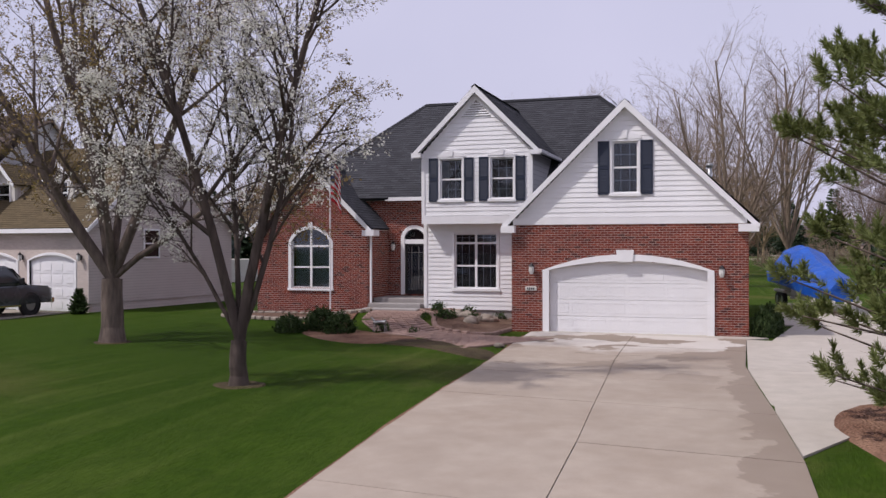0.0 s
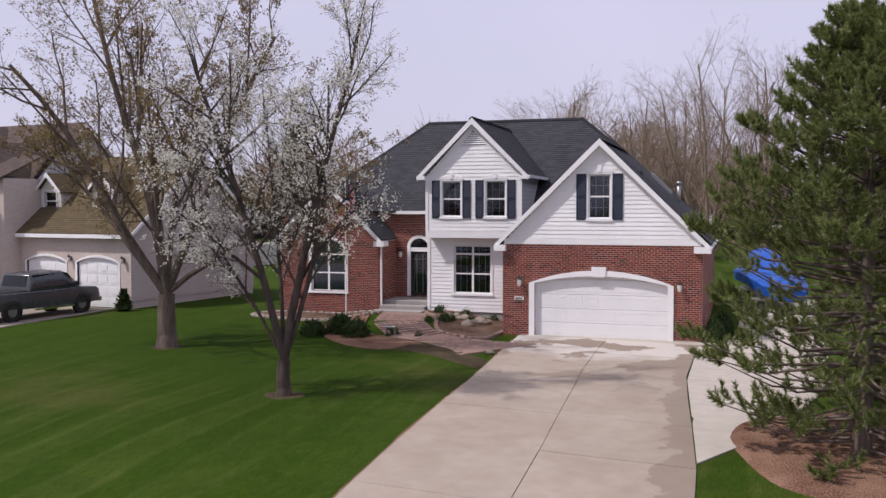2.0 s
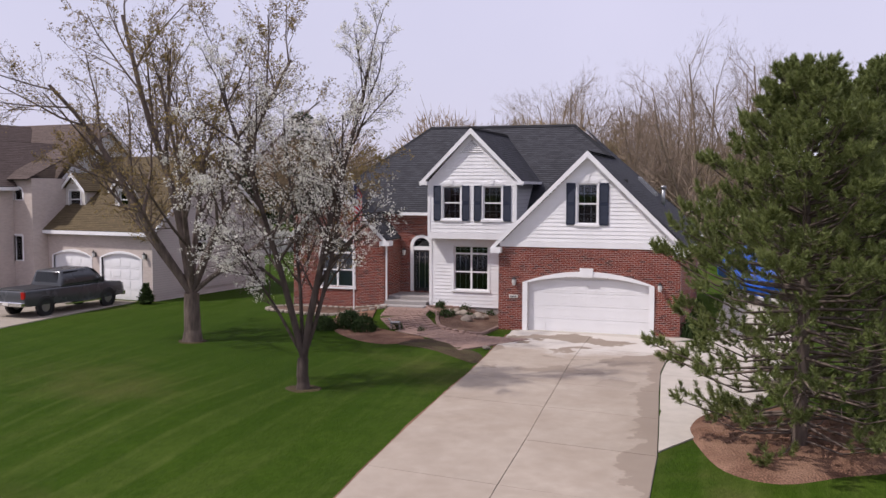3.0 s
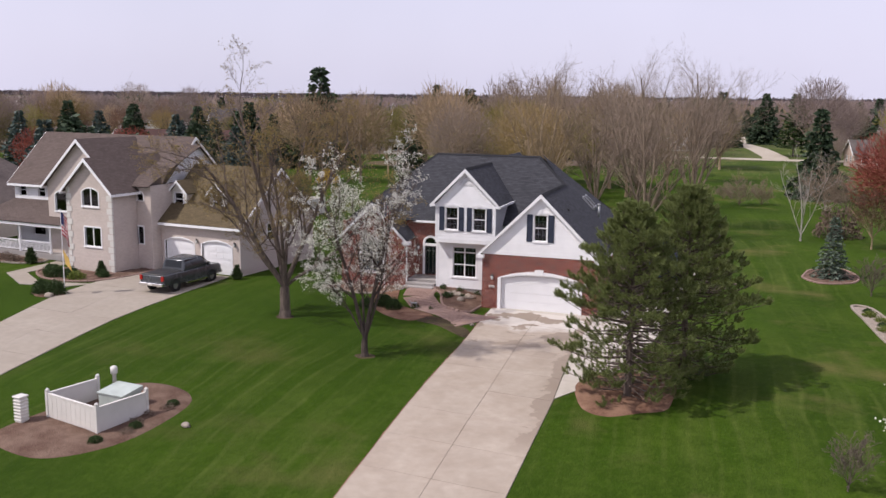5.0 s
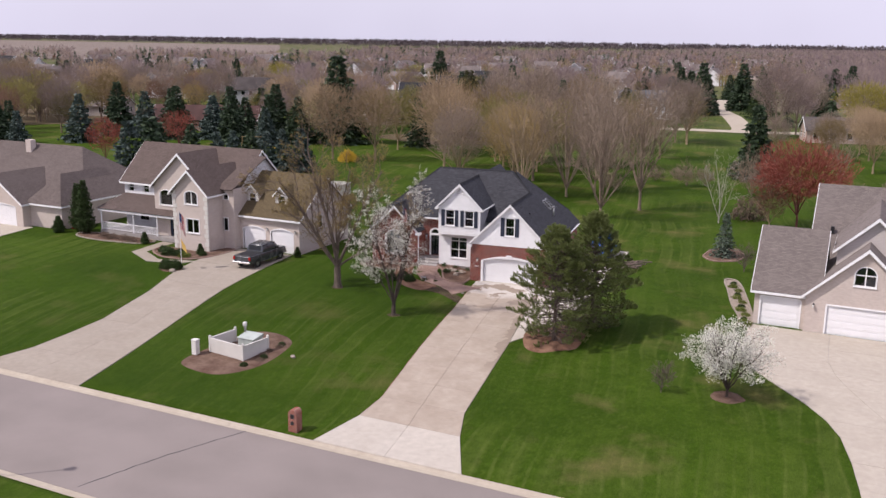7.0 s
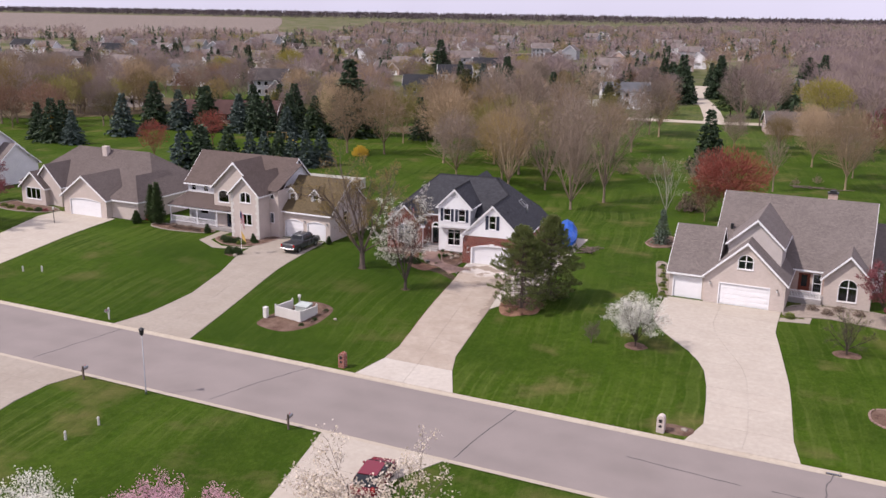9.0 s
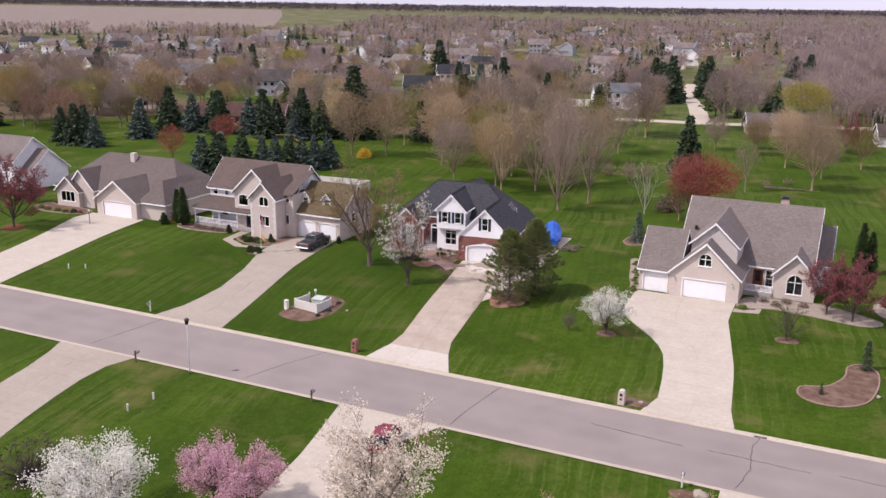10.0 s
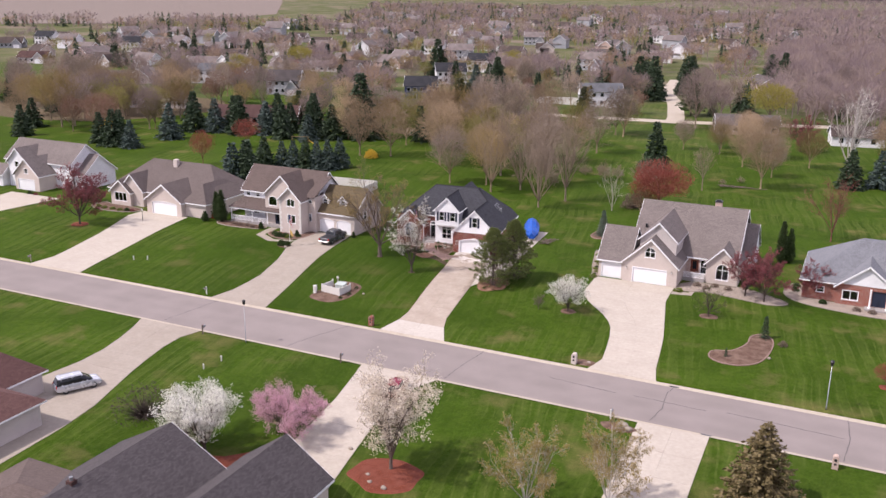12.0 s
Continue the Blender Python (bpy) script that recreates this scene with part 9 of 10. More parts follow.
for i in range(14):
    x, y = hu(-1.4 - rs_.uniform(0, 3.2), 0.3 + rs_.uniform(0, 2.6)) if i < 9 else hu(-3.6 - rs_.uniform(0, 4.4), -2.6 + rs_.uniform(0, 1.2))
    sprig.plant("garden_plant", "small green perennial sprouting in the bed", "plant", x, y, i * 77, rs_.uniform(0.7, 1.3), group="perennials", z=lift(x, y) + 0.05)
x, y = hu(-4.9, -1.9)
orn = Thing("garden_ornament", "small grey wire garden ornament in the bed", "ornament", x, y, lift(x, y) + 0.05)
bm = bmesh.new()
for s in (-1, 1):
    for dx in (-0.22, 0.22):
        tube(bm, (dx, s * 0.07, 0), (dx * 0.8, s * 0.03, 0.3), 0.012, n=5)
tube(bm, (-0.22, 0, 0.3), (0.22, 0, 0.32), 0.05, 0.06, n=8)
tube(bm, (-0.2, 0, 0.34), (-0.33, 0, 0.46), 0.03, n=6)
orn.part("body", bm, M_METAL)


def flag_pole(x, y, height, fw, fh, turn, label, gold=False, z=None):
    """A pole with a hanging striped flag in soft folds."""
    t = Thing("flag_pole", label, "flag", x, y, lift(x, y) if z is None else z, turn)
    bm = bmesh.new()
    tube(bm, (0, 0, 0), (0, 0, height), 0.03, 0.02, 8)
    t.part("pole", bm, M_TRIM)
    t.part("finial", lathe([(0.01, 0), (0.05, 0.03), (0.05, 0.07), (0.01, 0.1)], 8, (0, 0, height)), M_METAL)

    def cloth(u0, u1, v0, v1, lift_off):
        bm = bmesh.new()
        n, m = 8, 3
        g = [[bm.verts.new((0.03 + u * 0.42 * fw, lift_off + 0.07 * math.sin(u * 11 + v * 2) * u, height - 0.12 - v * fh - u * u * 0.55 * fw)) for v in [v0 + (v1 - v0) * j / m for j in range(m + 1)]] for u in [u0 + (u1 - u0) * i / n for i in range(n + 1)]]
        for i in range(n):
            for j in range(m):
                bm.faces.new((g[i][j], g[i + 1][j], g[i + 1][j + 1], g[i][j + 1]))
        bmesh.ops.solidify(bm, geom=bm.faces[:], thickness=0.006)
        return bm
    for k in range(13):
        t.part("red_stripe" if k % 2 == 0 else "white_stripe", cloth(0, 1, k / 13, (k + 1) / 13, 0.0), M_CLOTH_RED if k % 2 == 0 else M_CLOTH_WHITE)
    t.part("blue_canton", cloth(0, 0.42, 0, 0.54, -0.012), M_CLOTH_BLUE)
    if gold:
        bm = bmesh.new()
        prism(bm, [(0.04, -0.02, height - 2.6), (0.6, -0.06, height - 3.2), (0.8, -0.05, height - 4.0), (0.2, 0.0, height - 3.6)], [(0.04, 0.0, height - 2.6), (0.6, -0.04, height - 3.2), (0.8, -0.03, height - 4.0), (0.2, 0.02, height - 3.6)])
        t.part("pennant", bm, M_GOLD, None, "golden pennant")


x, y = hu(-8.85, 2.2)
flag_pole(x + 0.3, y, 5.95, 0.95, 1.5, 15, "white pole with a striped flag before the brick wing")
flag_pole(-36.9, 18.9, 5.6, 1.5, 1.5, 0, "pole with a striped flag and golden pennant", True)

# fenced utility box
uf = Thing("utility_fence", "white vinyl fence of three panels round a utility box", "fence", -17.95, 4.0, lift(-18.2, 4.2), -8)
for x0, x1, y0, y1 in ((-1.6, 1.6, -1.95, -1.88), (-1.7, -1.63, -1.88, 0.55), (1.63, 1.7, -1.88, 0.55)):
    p = uf.part("panel", boxes((x0, x1, y0, y1, -0.1, 0.98)), M_VINYL, None, "solid white vinyl panel")
    part("top_rail", boxes((x0 - 0.02, x1 + 0.02, y0 - 0.02, y1 + 0.02, 0.98, 1.05)), M_VINYL, p)
    if x1 - x0 > 1:
        for i in range(10):
            part("groove_board", boxes((x0 + i * 0.32 + 0.005, x0 + (i + 1) * 0.32 - 0.012, y0 - 0.012, y0 - 0.001, 0.0, 0.97)), M_VINYL, p)
for xx, yy in ((-1.66, -1.92), (1.66, -1.92), (-1.66, 0.57), (1.66, 0.57)):
    ps = uf.part("post", boxes((xx - 0.07, xx + 0.07, yy - 0.07, yy + 0.07, -0.1, 1.16)), M_VINYL)
    part("post_cap", lathe([(0.11, 1.16), (0.11, 1.19), (0.02, 1.26)], 4, (xx, yy, 0)), M_VINYL, ps)
ub = Thing("utility_box", "pale grey-green metal utility box inside the fence", "utility box", -18.0, 4.6, lift(-18, 4.6))
ub.part("cabinet", soft_box(-0.7, 0.7, -0.6, 0.6, 0, 0.75, 0.04), M_UTIL)
bm = bmesh.new()
prism(bm, [(-0.74, -0.64, 0.75), (0.74, -0.64, 0.75), (0.74, 0.64, 0.9), (-0.74, 0.64, 0.9)], [(-0.74, -0.64, 0.7), (0.74, -0.64, 0.7), (0.74, 0.64, 0.7), (-0.74, 0.64, 0.7)])
ub.part("lid", bm, M_UTIL)
vp = Thing("vent_post", "white round vent post inside the fence", "post", -18.9, 5.2, lift(-18.9, 5.2))
vp.part("pipe", lathe([(0.09, 0), (0.09, 1.2), (0.16, 1.22), (0.16, 1.5), (0.05, 1.56)], 12), M_VINYL, None, "", True)
wpst = Thing("utility_post", "short white plastic utility pedestal in the mulch", "post", -20.5, 1.5, lift(-20.5, 1.5))
wpst.part("body", soft_box(-0.2, 0.2, -0.2, 0.2, 0, 1.12, 0.04), M_VINYL)
for i in range(7):
    wpst.part("rib", soft_box(-0.225, 0.225, -0.225, 0.225, 0.12 + i * 0.14, 0.19 + i * 0.14, 0.02), M_VINYL)
wpst.part("cap", soft_box(-0.24, 0.24, -0.24, 0.24, 1.12, 1.2, 0.03), M_VINYL)
for x, y in ((-15.9, 3.4), (-16.0, 4.2), (-15.8, 5.2), (-15.5, 2.4)):
    bush(2, x, y, 0.5, 0.7, "small brown leafless shrub beside the utility fence")
for x, y in ((-15.6, 3.0), (-15.9, 5.6), (-16.0, 1.2)):
    bush(0, x, y, 0.5, 0.8, "small dark shrub beside the utility fence")


def stake(x, y, h=0.7):
    t = Thing("utility_marker", "small white utility marker on the lawn", "post", x, y, lift(x, y), x * 40, "utility markers")
    t.part("body", lathe([(0.09, 0), (0.09, h * 0.8), (0.11, h * 0.82), (0.04, h)], 8), M_VINYL)


for x, y in ((-17.5, -27.1), (-17.2, -24.2), (-53.7, 2.9), (-55.8, 2.0)):
    stake(x, y)


def brick_mailbox(x, y, mat_, label):
    """A brick pier with a rounded top and a mailbox door towards the street."""
    t = Thing("mailbox", label, "mailbox", x, y, lift(x, y))
    n = 10
    top = [(0.29 * math.cos(math.pi * i / n), 1.12 + 0.27 * math.sin(math.pi * i / n)) for i in range(n + 1)]
    bm = bmesh.new()
    upright(bm, [(-0.29, 0.0), (0.29, 0.0)] + top, -0.29, 0.29)
    t.part("pier", bm, mat_)
    t.part("door", boxes((-0.13, 0.13, -0.31, -0.291, 0.85, 1.12)), M_BLACK, None, "black metal mailbox door")
    # a plate on the pier, its dark colour painted for the slot's inner shade
    bm = bmesh.new()
    upright(bm, [(-0.12, 0.45), (0.12, 0.45), (0.12, 0.62), (0, 0.7), (-0.12, 0.62)], -0.305, -0.291)
    t.part("paper_slot", bm, M_DARK)


brick_mailbox(-6.9, -5.8, M_BRICKWALL, "red brick mailbox pier with rounded top beside the street")
brick_mailbox(21.3, -5.8, M_BEIGEBRICK, "tan brick mailbox pier with rounded top beside the street")
brick_mailbox(51.3, -18.6, M_PINKBRICK, "rose brick mailbox pier across the street")


def post_mailbox(x, y, turn, paint, label):
    """A wooden post with an arm and a domed metal box."""
    t = Thing("mailbox", label, "mailbox", x, y, lift(x, y) - 0.02, turn)
    t.part("post", boxes((-0.06, 0.06, -0.06, 0.06, 0, 1.25)), paint)
    t.part("arm", boxes((-0.05, 0.05, -0.45, 0.2, 0.86, 0.94)), paint)
    n = 8
    dome = [(0.11 * math.cos(math.pi * i / n), 1.05 + 0.11 * math.sin(math.pi * i / n)) for i in range(n + 1)]
    bm = bmesh.new()
    upright(bm, [(-0.11, 0.94), (0.11, 0.94)] + dome, -0.5, -0.02)
    t.part("box", bm, M_METAL)
    t.part("flag", boxes((0.112, 0.122, -0.4, -0.34, 1.0, 1.22)), M_CLOTH_RED)


post_mailbox(-34.6, -5.7, 0, M_VINYL, "white post mailbox at the curb")
post_mailbox(-24.9, -18.3, 180, M_BARK, "brown wooden post mailbox across the street")
post_mailbox(-4.0, -18.3, 180, M_BARK, "brown wooden post mailbox across the street")
post_mailbox(29.3, -18.4, 180, M_VINYL, "white post mailbox across the street")
post_mailbox(-70.2, -5.8, 0, M_STONE, "grey post mailbox at the curb")


def street_lamp(x, y):
    """A slim white post with a lantern head."""
    t = Thing("street_lamp", "slim grey street lamp with a black lantern head", "lamp", x, y, lift(x, y), 0, "street lamps")
    t.part("pole", lathe([(0.08, 0), (0.08, 0.3), (0.05, 0.34), (0.03, 5.1)], 10), M_METAL, None, "", True)
    t.part("lantern", lathe([(0.07, 5.1), (0.16, 5.2), (0.2, 5.55), (0.16, 5.6)], 8), M_BLACK)
    t.part("cap", lathe([(0.26, 5.6), (0.18, 5.7), (0.04, 5.8)], 8), M_BLACK)


street_lamp(-18.1, -18.2)
street_lamp(49.7, -5.4)
gl = Thing("garden_lamp", "black garden lamp post on the lawn", "lamp", -70.5, 20.0, 0)
gl.part("pole", lathe([(0.06, 0), (0.04, 1.9)], 8), M_BLACK)
gl.part("lantern", lathe([(0.06, 1.9), (0.14, 2.0), (0.14, 2.25), (0.03, 2.4)], 6), M_LAMPGLASS)
for x, y in ((33.6, ROAD_N - 0.3), (39.0, ROAD_S + 0.3)):
    t = Thing("storm_drain", "dark storm drain grate in the gutter", "drain", x, y, -0.85)
    t.part("cover", boxes((-0.5, 0.5, -0.22, 0.22, -0.02, 0.03)), M_BLACK)
    for i in range(6):
        t.part("bar", boxes((-0.42 + i * 0.15, -0.36 + i * 0.15, -0.18, 0.18, 0.03, 0.045)), M_METAL)


# ---- vehicles ----
def wheel(t, x, y, r, w=0.24):
    tyre = t.part("wheel", None or turned_ring(x, y, r, w, 0.62, 1.0), M_RUBBER, None, "black tyre")
    part("rim", turned_ring(x, y, r, w * 0.9, 0.0, 0.6), M_METAL, tyre)


def turned_ring(x, y, r, w, k0, k1):
    bm = bmesh.new()
    n = 20
    prof = [(r * k0 + 0.001, -w / 2), (r * (k1 - 0.06), -w / 2), (r * k1, -w * 0.38), (r * k1, w * 0.38), (r * (k1 - 0.06), w / 2), (r * k0 + 0.001, w / 2)]
    rings = [[bm.verts.new((x + a * math.cos(math.tau * i / n), y + b, r + a * math.sin(math.tau * i / n))) for i in range(n)] for a, b in prof]
    for a, b in zip(rings, rings[1:]):
        for i in range(n):
            bm.faces.new((a[i], a[(i + 1) % n], b[(i + 1) % n], b[i]))
    bmesh.ops.recalc_face_normals(bm, faces=bm.faces[:])
    return bm


def body_from(sections, r=0.05):
    """A car body from cross-sections along x: (x, half width low, half width high, z low, z high)."""
    bm = bmesh.new()
    rings = [[bm.verts.new(p) for p in ((x, -a, z0), (x, -a * 1.0, (z0 + z1) / 2), (x, -b, z1), (x, b, z1), (x, a, (z0 + z1) / 2), (x, a, z0))] for x, a, b, z0, z1 in sections]
    for a, b in zip(rings, rings[1:]):
        for i in range(6):
            bm.faces.new((a[i], a[(i + 1) % 6], b[(i + 1) % 6], b[i]))
    bm.faces.new(rings[0][::-1])
    bm.faces.new(rings[-1])
    bmesh.ops.recalc_face_normals(bm, faces=bm.faces[:])
    bmesh.ops.bevel(bm, geom=[e for e in bm.edges if e.calc_face_angle(0) > 0.5], offset=r, segments=2, affect="EDGES", profile=0.6)
    return bm


def pickup(x, y, turn):
    """A crew-cab pickup: lower body, cab with glass, bed with a cover, bumpers, lamps, mirrors, wheels."""
    t = Thing("pickup_truck", "dark grey crew-cab pickup truck parked on the driveway", "truck", x, y, lift(x, y) + 0.035, turn)
    t.root.matrix_basis = t.root.matrix_basis @ Matrix.Scale(1.06, 4)
    t.part("body", body_from([(-2.95, 0.93, 0.9, 0.6, 1.12), (-2.8, 0.97, 0.94, 0.48, 1.16), (0.6, 0.98, 0.95, 0.42, 1.14), (1.7, 0.98, 0.93, 0.42, 1.16), (2.75, 0.96, 0.88, 0.45, 1.1), (2.95, 0.9, 0.8, 0.55, 1.0)]), M_CARPAINT, None, "", True)
    t.part("cab", body_from([(-0.95, 0.9, 0.72, 1.1, 1.3), (-0.78, 0.9, 0.72, 1.12, 1.84), (0.9, 0.9, 0.72, 1.12, 1.9), (1.15, 0.9, 0.72, 1.12, 1.82), (1.85, 0.88, 0.72, 1.1, 1.18)], 0.07), M_CARPAINT, None, "", True)
    t.part("windscreen", plate([(1.24, -0.68, 1.78), (1.24, 0.68, 1.78), (1.83, 0.76, 1.2), (1.83, -0.76, 1.2)], 0.02, (0.55, 0, 0.6)), M_CARGLASS)
    t.part("rear_window", plate([(-0.82, 0.62, 1.78), (-0.82, -0.62, 1.78), (-0.93, -0.68, 1.34), (-0.93, 0.68, 1.34)], 0.02, (-1, 0, 0.1)), M_CARGLASS)
    for s in (-1, 1):
        for a, b in ((-0.68, 0.2), (0.3, 1.15)):
            t.part("side_window", plate([(a, s * 0.745, 1.8), (b, s * 0.745, 1.8), (b + (0.3 if b > 1 else 0), s * 0.885, 1.24), (a, s * 0.885, 1.24)], 0.02, (0, s, 0.3)), M_CARGLASS)
        t.part("mirror", soft_box(1.25, 1.38, *sorted((s * 0.98, s * 1.2)), 1.2, 1.45, 0.03), M_BLACK)
        t.part("tail_lamp", boxes((-2.99, -2.9, *sorted((s * 0.74, s * 0.93)), 0.82, 1.12)), M_REDLAMP)
        t.part("headlamp", boxes((2.86, 2.97, *sorted((s * 0.52, s * 0.84)), 0.8, 1.0)), M_LAMPGLASS)
        t.part("running_board", boxes((-0.8, 1.3, *sorted((s * 0.93, s * 1.05)), 0.36, 0.42)), M_CHROME)
        for xx in (-1.85, 1.85):
            wheel(t, xx, s * 0.86, 0.4)
            t.part("wheel_arch", turned_ring(xx, s * 0.9, 0.42, 0.18, 1.0, 1.14), M_BLACK)
    t.part("bed_cover", soft_box(-2.86, -0.98, -0.84, 0.84, 1.13, 1.2, 0.02), M_BLACK, None, "black tonneau cover")
    t.part("rear_bumper", soft_box(-3.12, -2.93, -0.93, 0.93, 0.5, 0.68, 0.03), M_CHROME)
    t.part("front_bumper", soft_box(2.88, 3.06, -0.93, 0.93, 0.42, 0.66, 0.04), M_CHROME)
    t.part("grille", boxes((2.9, 2.99, -0.5, 0.5, 0.68, 1.0)), M_BLACK)
    t.part("number_plate", boxes((-3.14, -3.121, -0.16, 0.16, 0.54, 0.66)), M_VINYL)


def plate(quad, thick, out):
    bm = bmesh.new()
    o = Vector(out).normalized() * thick
    prism(bm, [Vector(p) + o for p in quad], [Vector(p) - o for p in quad])
    bmesh.ops.recalc_face_normals(bm, faces=bm.faces[:])
    return bm


def car(name, x, y, turn, paint, label, tall=1.72, length=4.9, suv=True):
    """A car or SUV: body, cabin with dark glass, roof, lamps, wheels."""
    t = Thing(name, label, "car", x, y, lift(x, y) + 0.035, turn)
    h, L = tall, length / 2
    t.part("body", body_from([(-L, 0.85, 0.82, 0.4, 0.95), (-L + 0.2, 0.93, 0.88, 0.3, 1.02), (0, 0.94, 0.9, 0.25, 1.02), (L - 1.1, 0.94, 0.88, 0.28, 1.0), (L - 0.2, 0.9, 0.8, 0.3, 0.88), (L, 0.8, 0.7, 0.4, 0.7)]), paint, None, "", True)
    t.part("cabin", body_from([(-L + 0.05, 0.86, 0.66, 0.98, 1.1), (-L + (0.35 if suv else 0.9), 0.86, 0.68, 1.0, h), (0.35, 0.86, 0.68, 1.0, h + 0.02), (L - 0.95, 0.86, 0.7, 0.98, 1.04)], 0.07), M_CARGLASS, None, "dark glazed cabin", True)
    t.part("roof", soft_box(-L + (0.3 if suv else 0.9), 0.5, -0.68, 0.68, h - 0.01, h + 0.06, 0.03, 2), paint)
    for s in (-1, 1):
        for xx in (-L + 0.95, L - 0.95):
            wheel(t, xx, s * 0.82, 0.36, 0.22)
        for xx in (-L + 0.55, -0.75, 0.3):
            t.part("pillar", plate([(xx, s * 0.69, h), (xx + 0.1, s * 0.69, h), (xx + 0.14, s * 0.88, 1.0), (xx, s * 0.88, 1.0)], 0.015, (0, s, 0.3)), paint)
        if suv:
            bm = bmesh.new()
            tube(bm, (-L + 0.5, s * 0.6, h + 0.11), (0.3, s * 0.6, h + 0.11), 0.025, n=6)
            t.part("roof_rail", bm, M_METAL)
        t.part("headlamp", boxes((L - 0.22, L - 0.06, *sorted((s * 0.48, s * 0.76)), 0.62, 0.76)), M_LAMPGLASS)
        t.part("tail_lamp", boxes((-L - 0.02, -L + 0.1, *sorted((s * 0.62, s * 0.84)), 0.75, 1.05)), M_REDLAMP)
        t.part("mirror", soft_box(0.75, 0.88, *sorted((s * 0.92, s * 1.1)), 1.0, 1.15, 0.03), paint)


pickup(-31.9, 24.7, 92)
car("suv", -26.6, -37.6, 62, M_CARSILVER, "silver sport utility car parked on the curved driveway")
car("car", 5.9, -22.6, 100, M_CARRED, "dark red car parked across the street", 1.42, 4.6, False)

# boat under a blue cover on its trailer
bt = Thing("covered_boat", "boat under a bright blue tarpaulin on a white trailer", "boat", -2.15, 43.2, 0.035, -70)
bm = bmesh.new()
secs = [(-3.4, 1.2, 2.25, 1.1), (-2.5, 1.32, 2.8, 1.1), (-1.2, 1.3, 2.7, 1.05), (0.2, 1.25, 2.05, 0.95), (1.8, 1.05, 1.85, 0.7), (3.2, 0.45, 1.5, 0.5)]
prev = None
for x, hw_, zt, zb in secs:
    ring = [bm.verts.new(p) for p in ((x, -hw_, zb), (x, -hw_ * 1.02, zb + 0.45), (x, -hw_ * 0.55, zt - 0.3), (x, 0, zt), (x, hw_ * 0.55, zt - 0.3), (x, hw_ * 1.02, zb + 0.45), (x, hw_, zb))]
    if prev:
        for i in range(6):
            bm.faces.new((prev[i], prev[i + 1], ring[i + 1], ring[i]))
    prev = ring
    if x in (-3.4, 3.2):
        bm.faces.new(ring)
bmesh.ops.subdivide_edges(bm, edges=bm.edges[:], cuts=3, use_grid_fill=True)
for v in bm.verts:
    v.co += v.co.normalized() * 0.09 * noise.noise(v.co * 2.3)
bmesh.ops.recalc_face_normals(bm, faces=bm.faces[:])
bt.part("tarpaulin", bm, M_TARP, None, "wrinkled bright blue tarpaulin")
bm = bmesh.new()
prism(bm, [(-3.0, -0.95, 1.0), (2.2, -0.9, 1.0), (3.1, 0, 1.15), (2.2, 0.9, 1.0), (-3.0, 0.95, 1.0)], [(-2.9, -0.5, 0.62), (1.9, -0.45, 0.62), (2.7, 0, 0.85), (1.9, 0.45, 0.62), (-2.9, 0.5, 0.62)])
bt.part("hull", bm, M_VINYL, None, "white hull")
bt.part("trailer_beam", boxes((-2.9, 3.9, -0.55, -0.47, 0.46, 0.58), (-2.9, 3.9, 0.47, 0.55, 0.46, 0.58), (-2.8, -2.7, -0.9, 0.9, 0.47, 0.57), (-0.6, -0.5, -0.95, 0.95, 0.4, 0.5), (2.0, 2.1, -0.5, 0.5, 0.47, 0.57)), M_VINYL)
bt.part("tongue", boxes((3.7, 5.0, -0.06, 0.06, 0.44, 0.56)), M_VINYL)
bt.part("jack", boxes((4.6, 4.7, 0.08, 0.16, 0.0, 0.8)), M_METAL)
for s in (-1, 1):
    for xx in (-2.2, -1.45):
        wheel(bt, xx, s * 0.98, 0.32, 0.2)
    bt.part("fender", soft_box(-2.65, -1.0, s * 0.98 - 0.13, s * 0.98 + 0.13, 0.64, 0.78, 0.05), M_VINYL, None, "white fender over the wheels")
    bt.part("side_panel", soft_box(-1.0, 2.4, s * 0.78 - 0.03, s * 0.78 + 0.03, 0.42, 0.8, 0.02), M_VINYL, None, "white trailer side panel")
wd = Thing("log_pile", "heap of cut branches and logs beside the boat", "logs", 1.6, 41.0, 0.0)
r_ = random.Random(8)
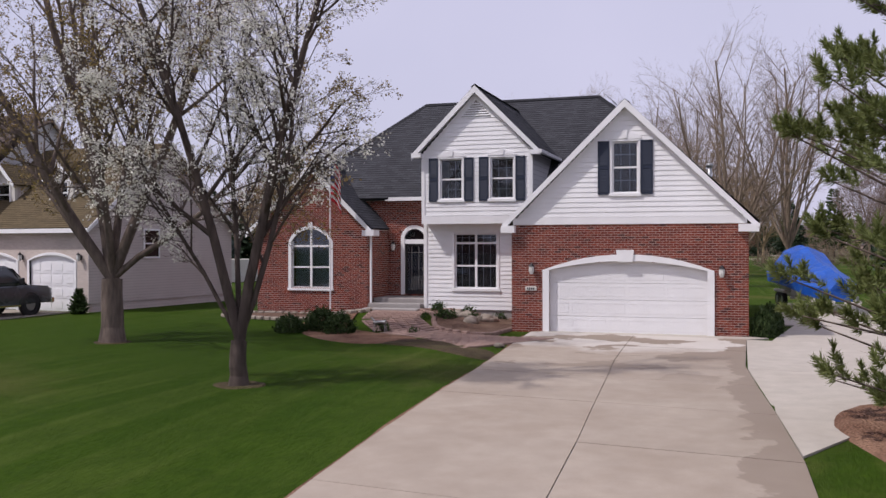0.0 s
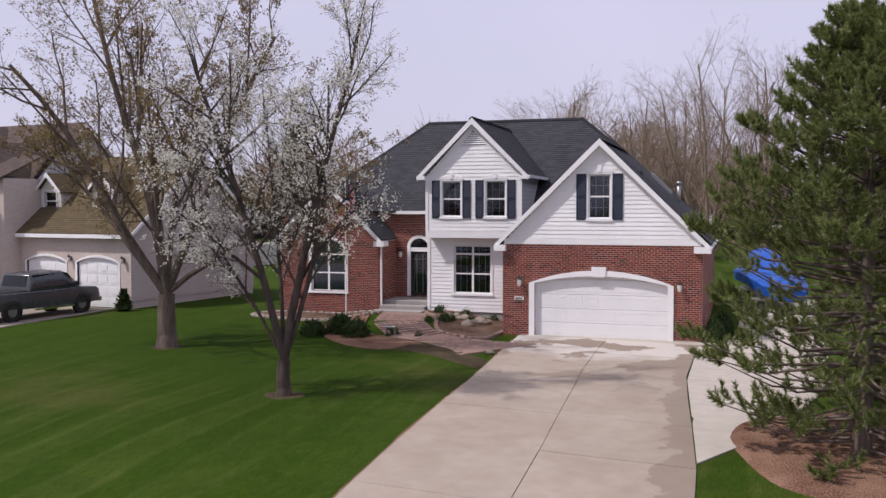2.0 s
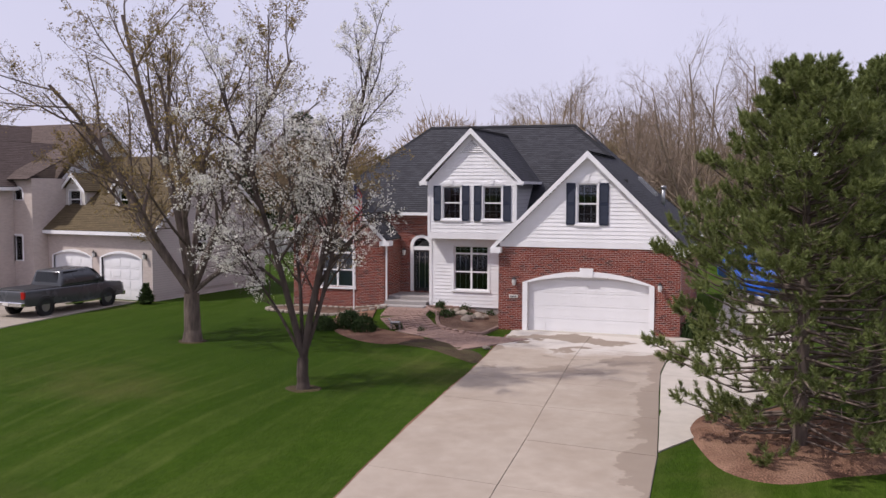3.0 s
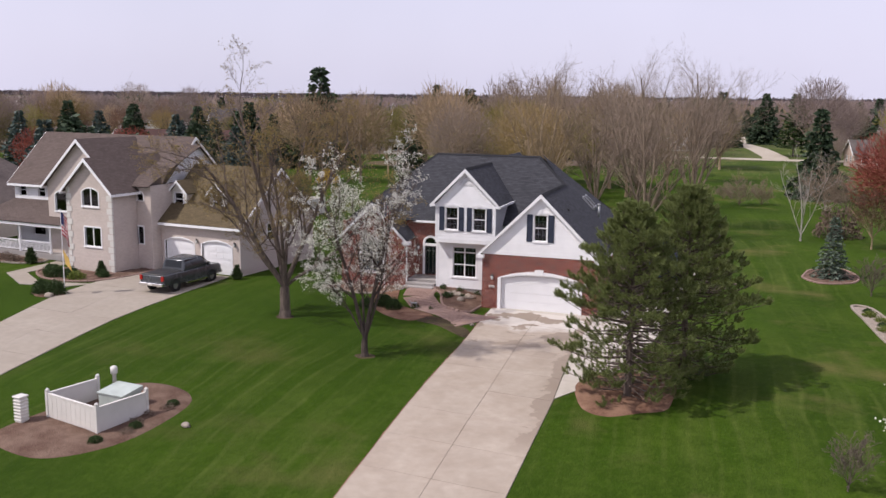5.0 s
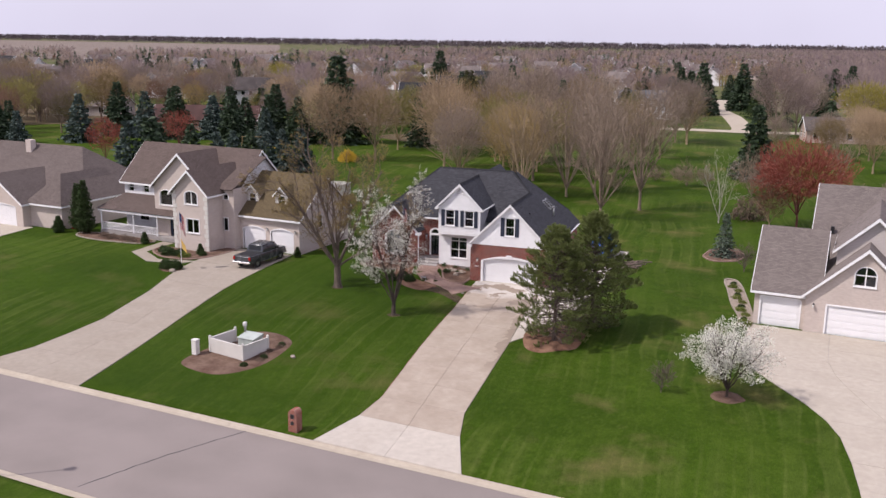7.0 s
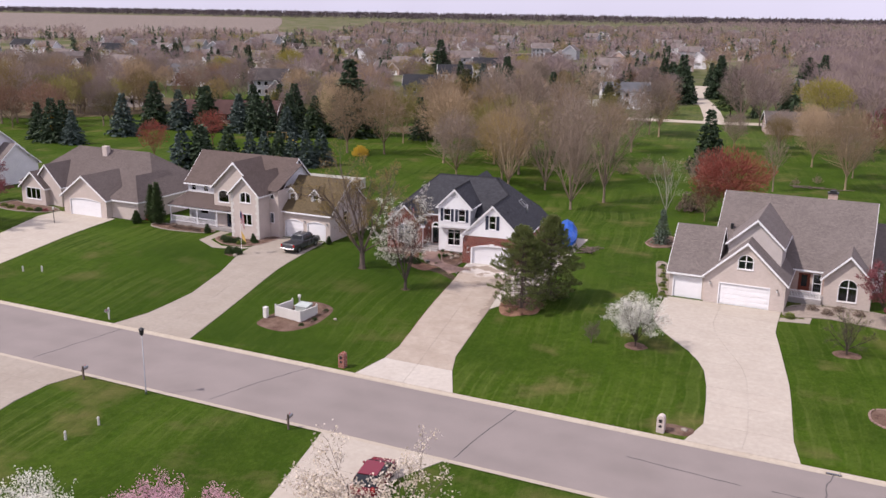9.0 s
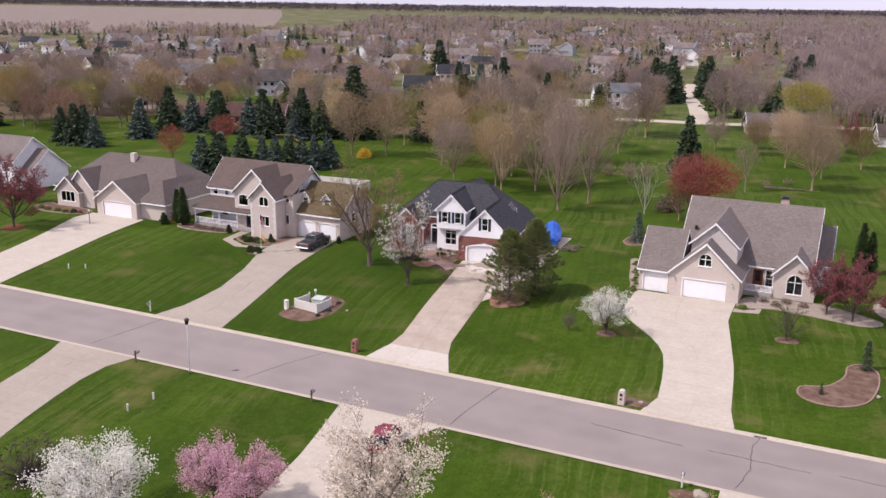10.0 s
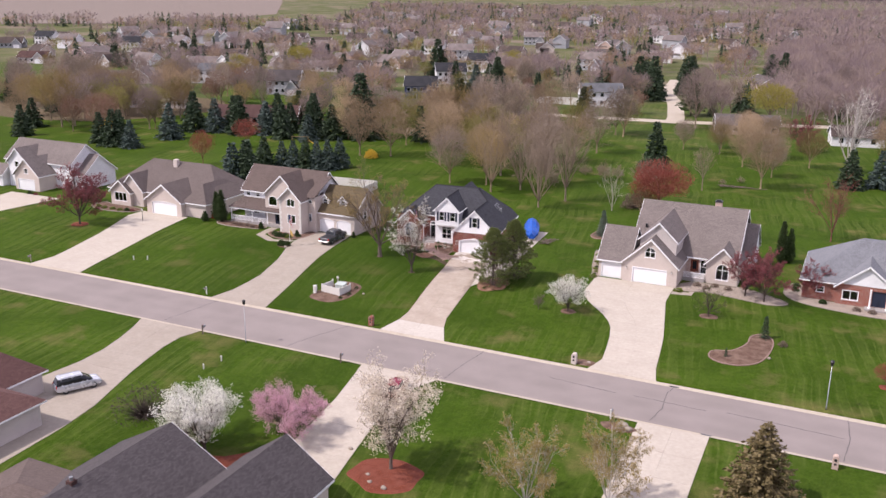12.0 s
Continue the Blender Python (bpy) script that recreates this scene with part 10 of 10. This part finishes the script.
for i in range(14):
    a = r_.uniform(0, math.tau)
    bm = bmesh.new()
    p = Vector((r_.uniform(-0.8, 0.8), r_.uniform(-1.6, 1.6), 0.12 + r_.uniform(0, 0.35)))
    d = Vector((math.cos(a), math.sin(a), r_.uniform(-0.08, 0.15))) * r_.uniform(0.6, 1.3)
    tube(bm, p - d, p + d, r_.uniform(0.06, 0.12), r_.uniform(0.03, 0.08), 7)
    wd.part("log", bm, M_BARK)
# a play set far back, and a bin beside the hip house
ps_ = Thing("play_set", "wooden swing set with a yellow slide", "play set", -90, 101, 0, 20)
for xx in (-2.2, 2.2):
    for s in (-1, 1):
        bm = bmesh.new()
        tube(bm, (xx, s * 1.1, 0), (xx, 0, 2.5), 0.07, n=6)
        ps_.part("leg", bm, M_BUD_TAN)
bm = bmesh.new()
tube(bm, (-2.4, 0, 2.5), (2.4, 0, 2.5), 0.08, n=6)
ps_.part("cross_bar", bm, M_BUD_TAN)
bm = bmesh.new()
prism(bm, [(2.4, -0.3, 1.6), (2.4, 0.3, 1.6), (4.6, 0.3, 0.2), (4.6, -0.3, 0.2)], [(2.4, -0.3, 1.5), (2.4, 0.3, 1.5), (4.6, 0.3, 0.08), (4.6, -0.3, 0.08)])
ps_.part("slide", bm, M_LEAF_YELLOW)
bn = Thing("storage_bin", "red plastic bin beside the hip-roofed house", "bin", -60.2, 27.8, 0)
bn.part("tub", soft_box(-0.4, 0.4, -0.3, 0.3, 0, 0.6, 0.05), M_CLOTH_RED)
bn.part("lid", soft_box(-0.43, 0.43, -0.33, 0.33, 0.6, 0.7, 0.03), M_CLOTH_RED)

# ---- single bricks, nearest the drive ----
full = {}
for wall, list_of, w_ in late_bricks:
    for a, b, z in list_of:
        key = round(b - a, 3)
        if key not in full:
            full[key] = mesh_of("brick", boxes((0, b - a, -0.005, 0.004, 0, BRICK_H)), M_BRICK)
        ob = new("brick", full[key])
        ob.parent = wall
        ob.matrix_basis = pose(a, w_ + random.uniform(-0.002, 0.002), z)
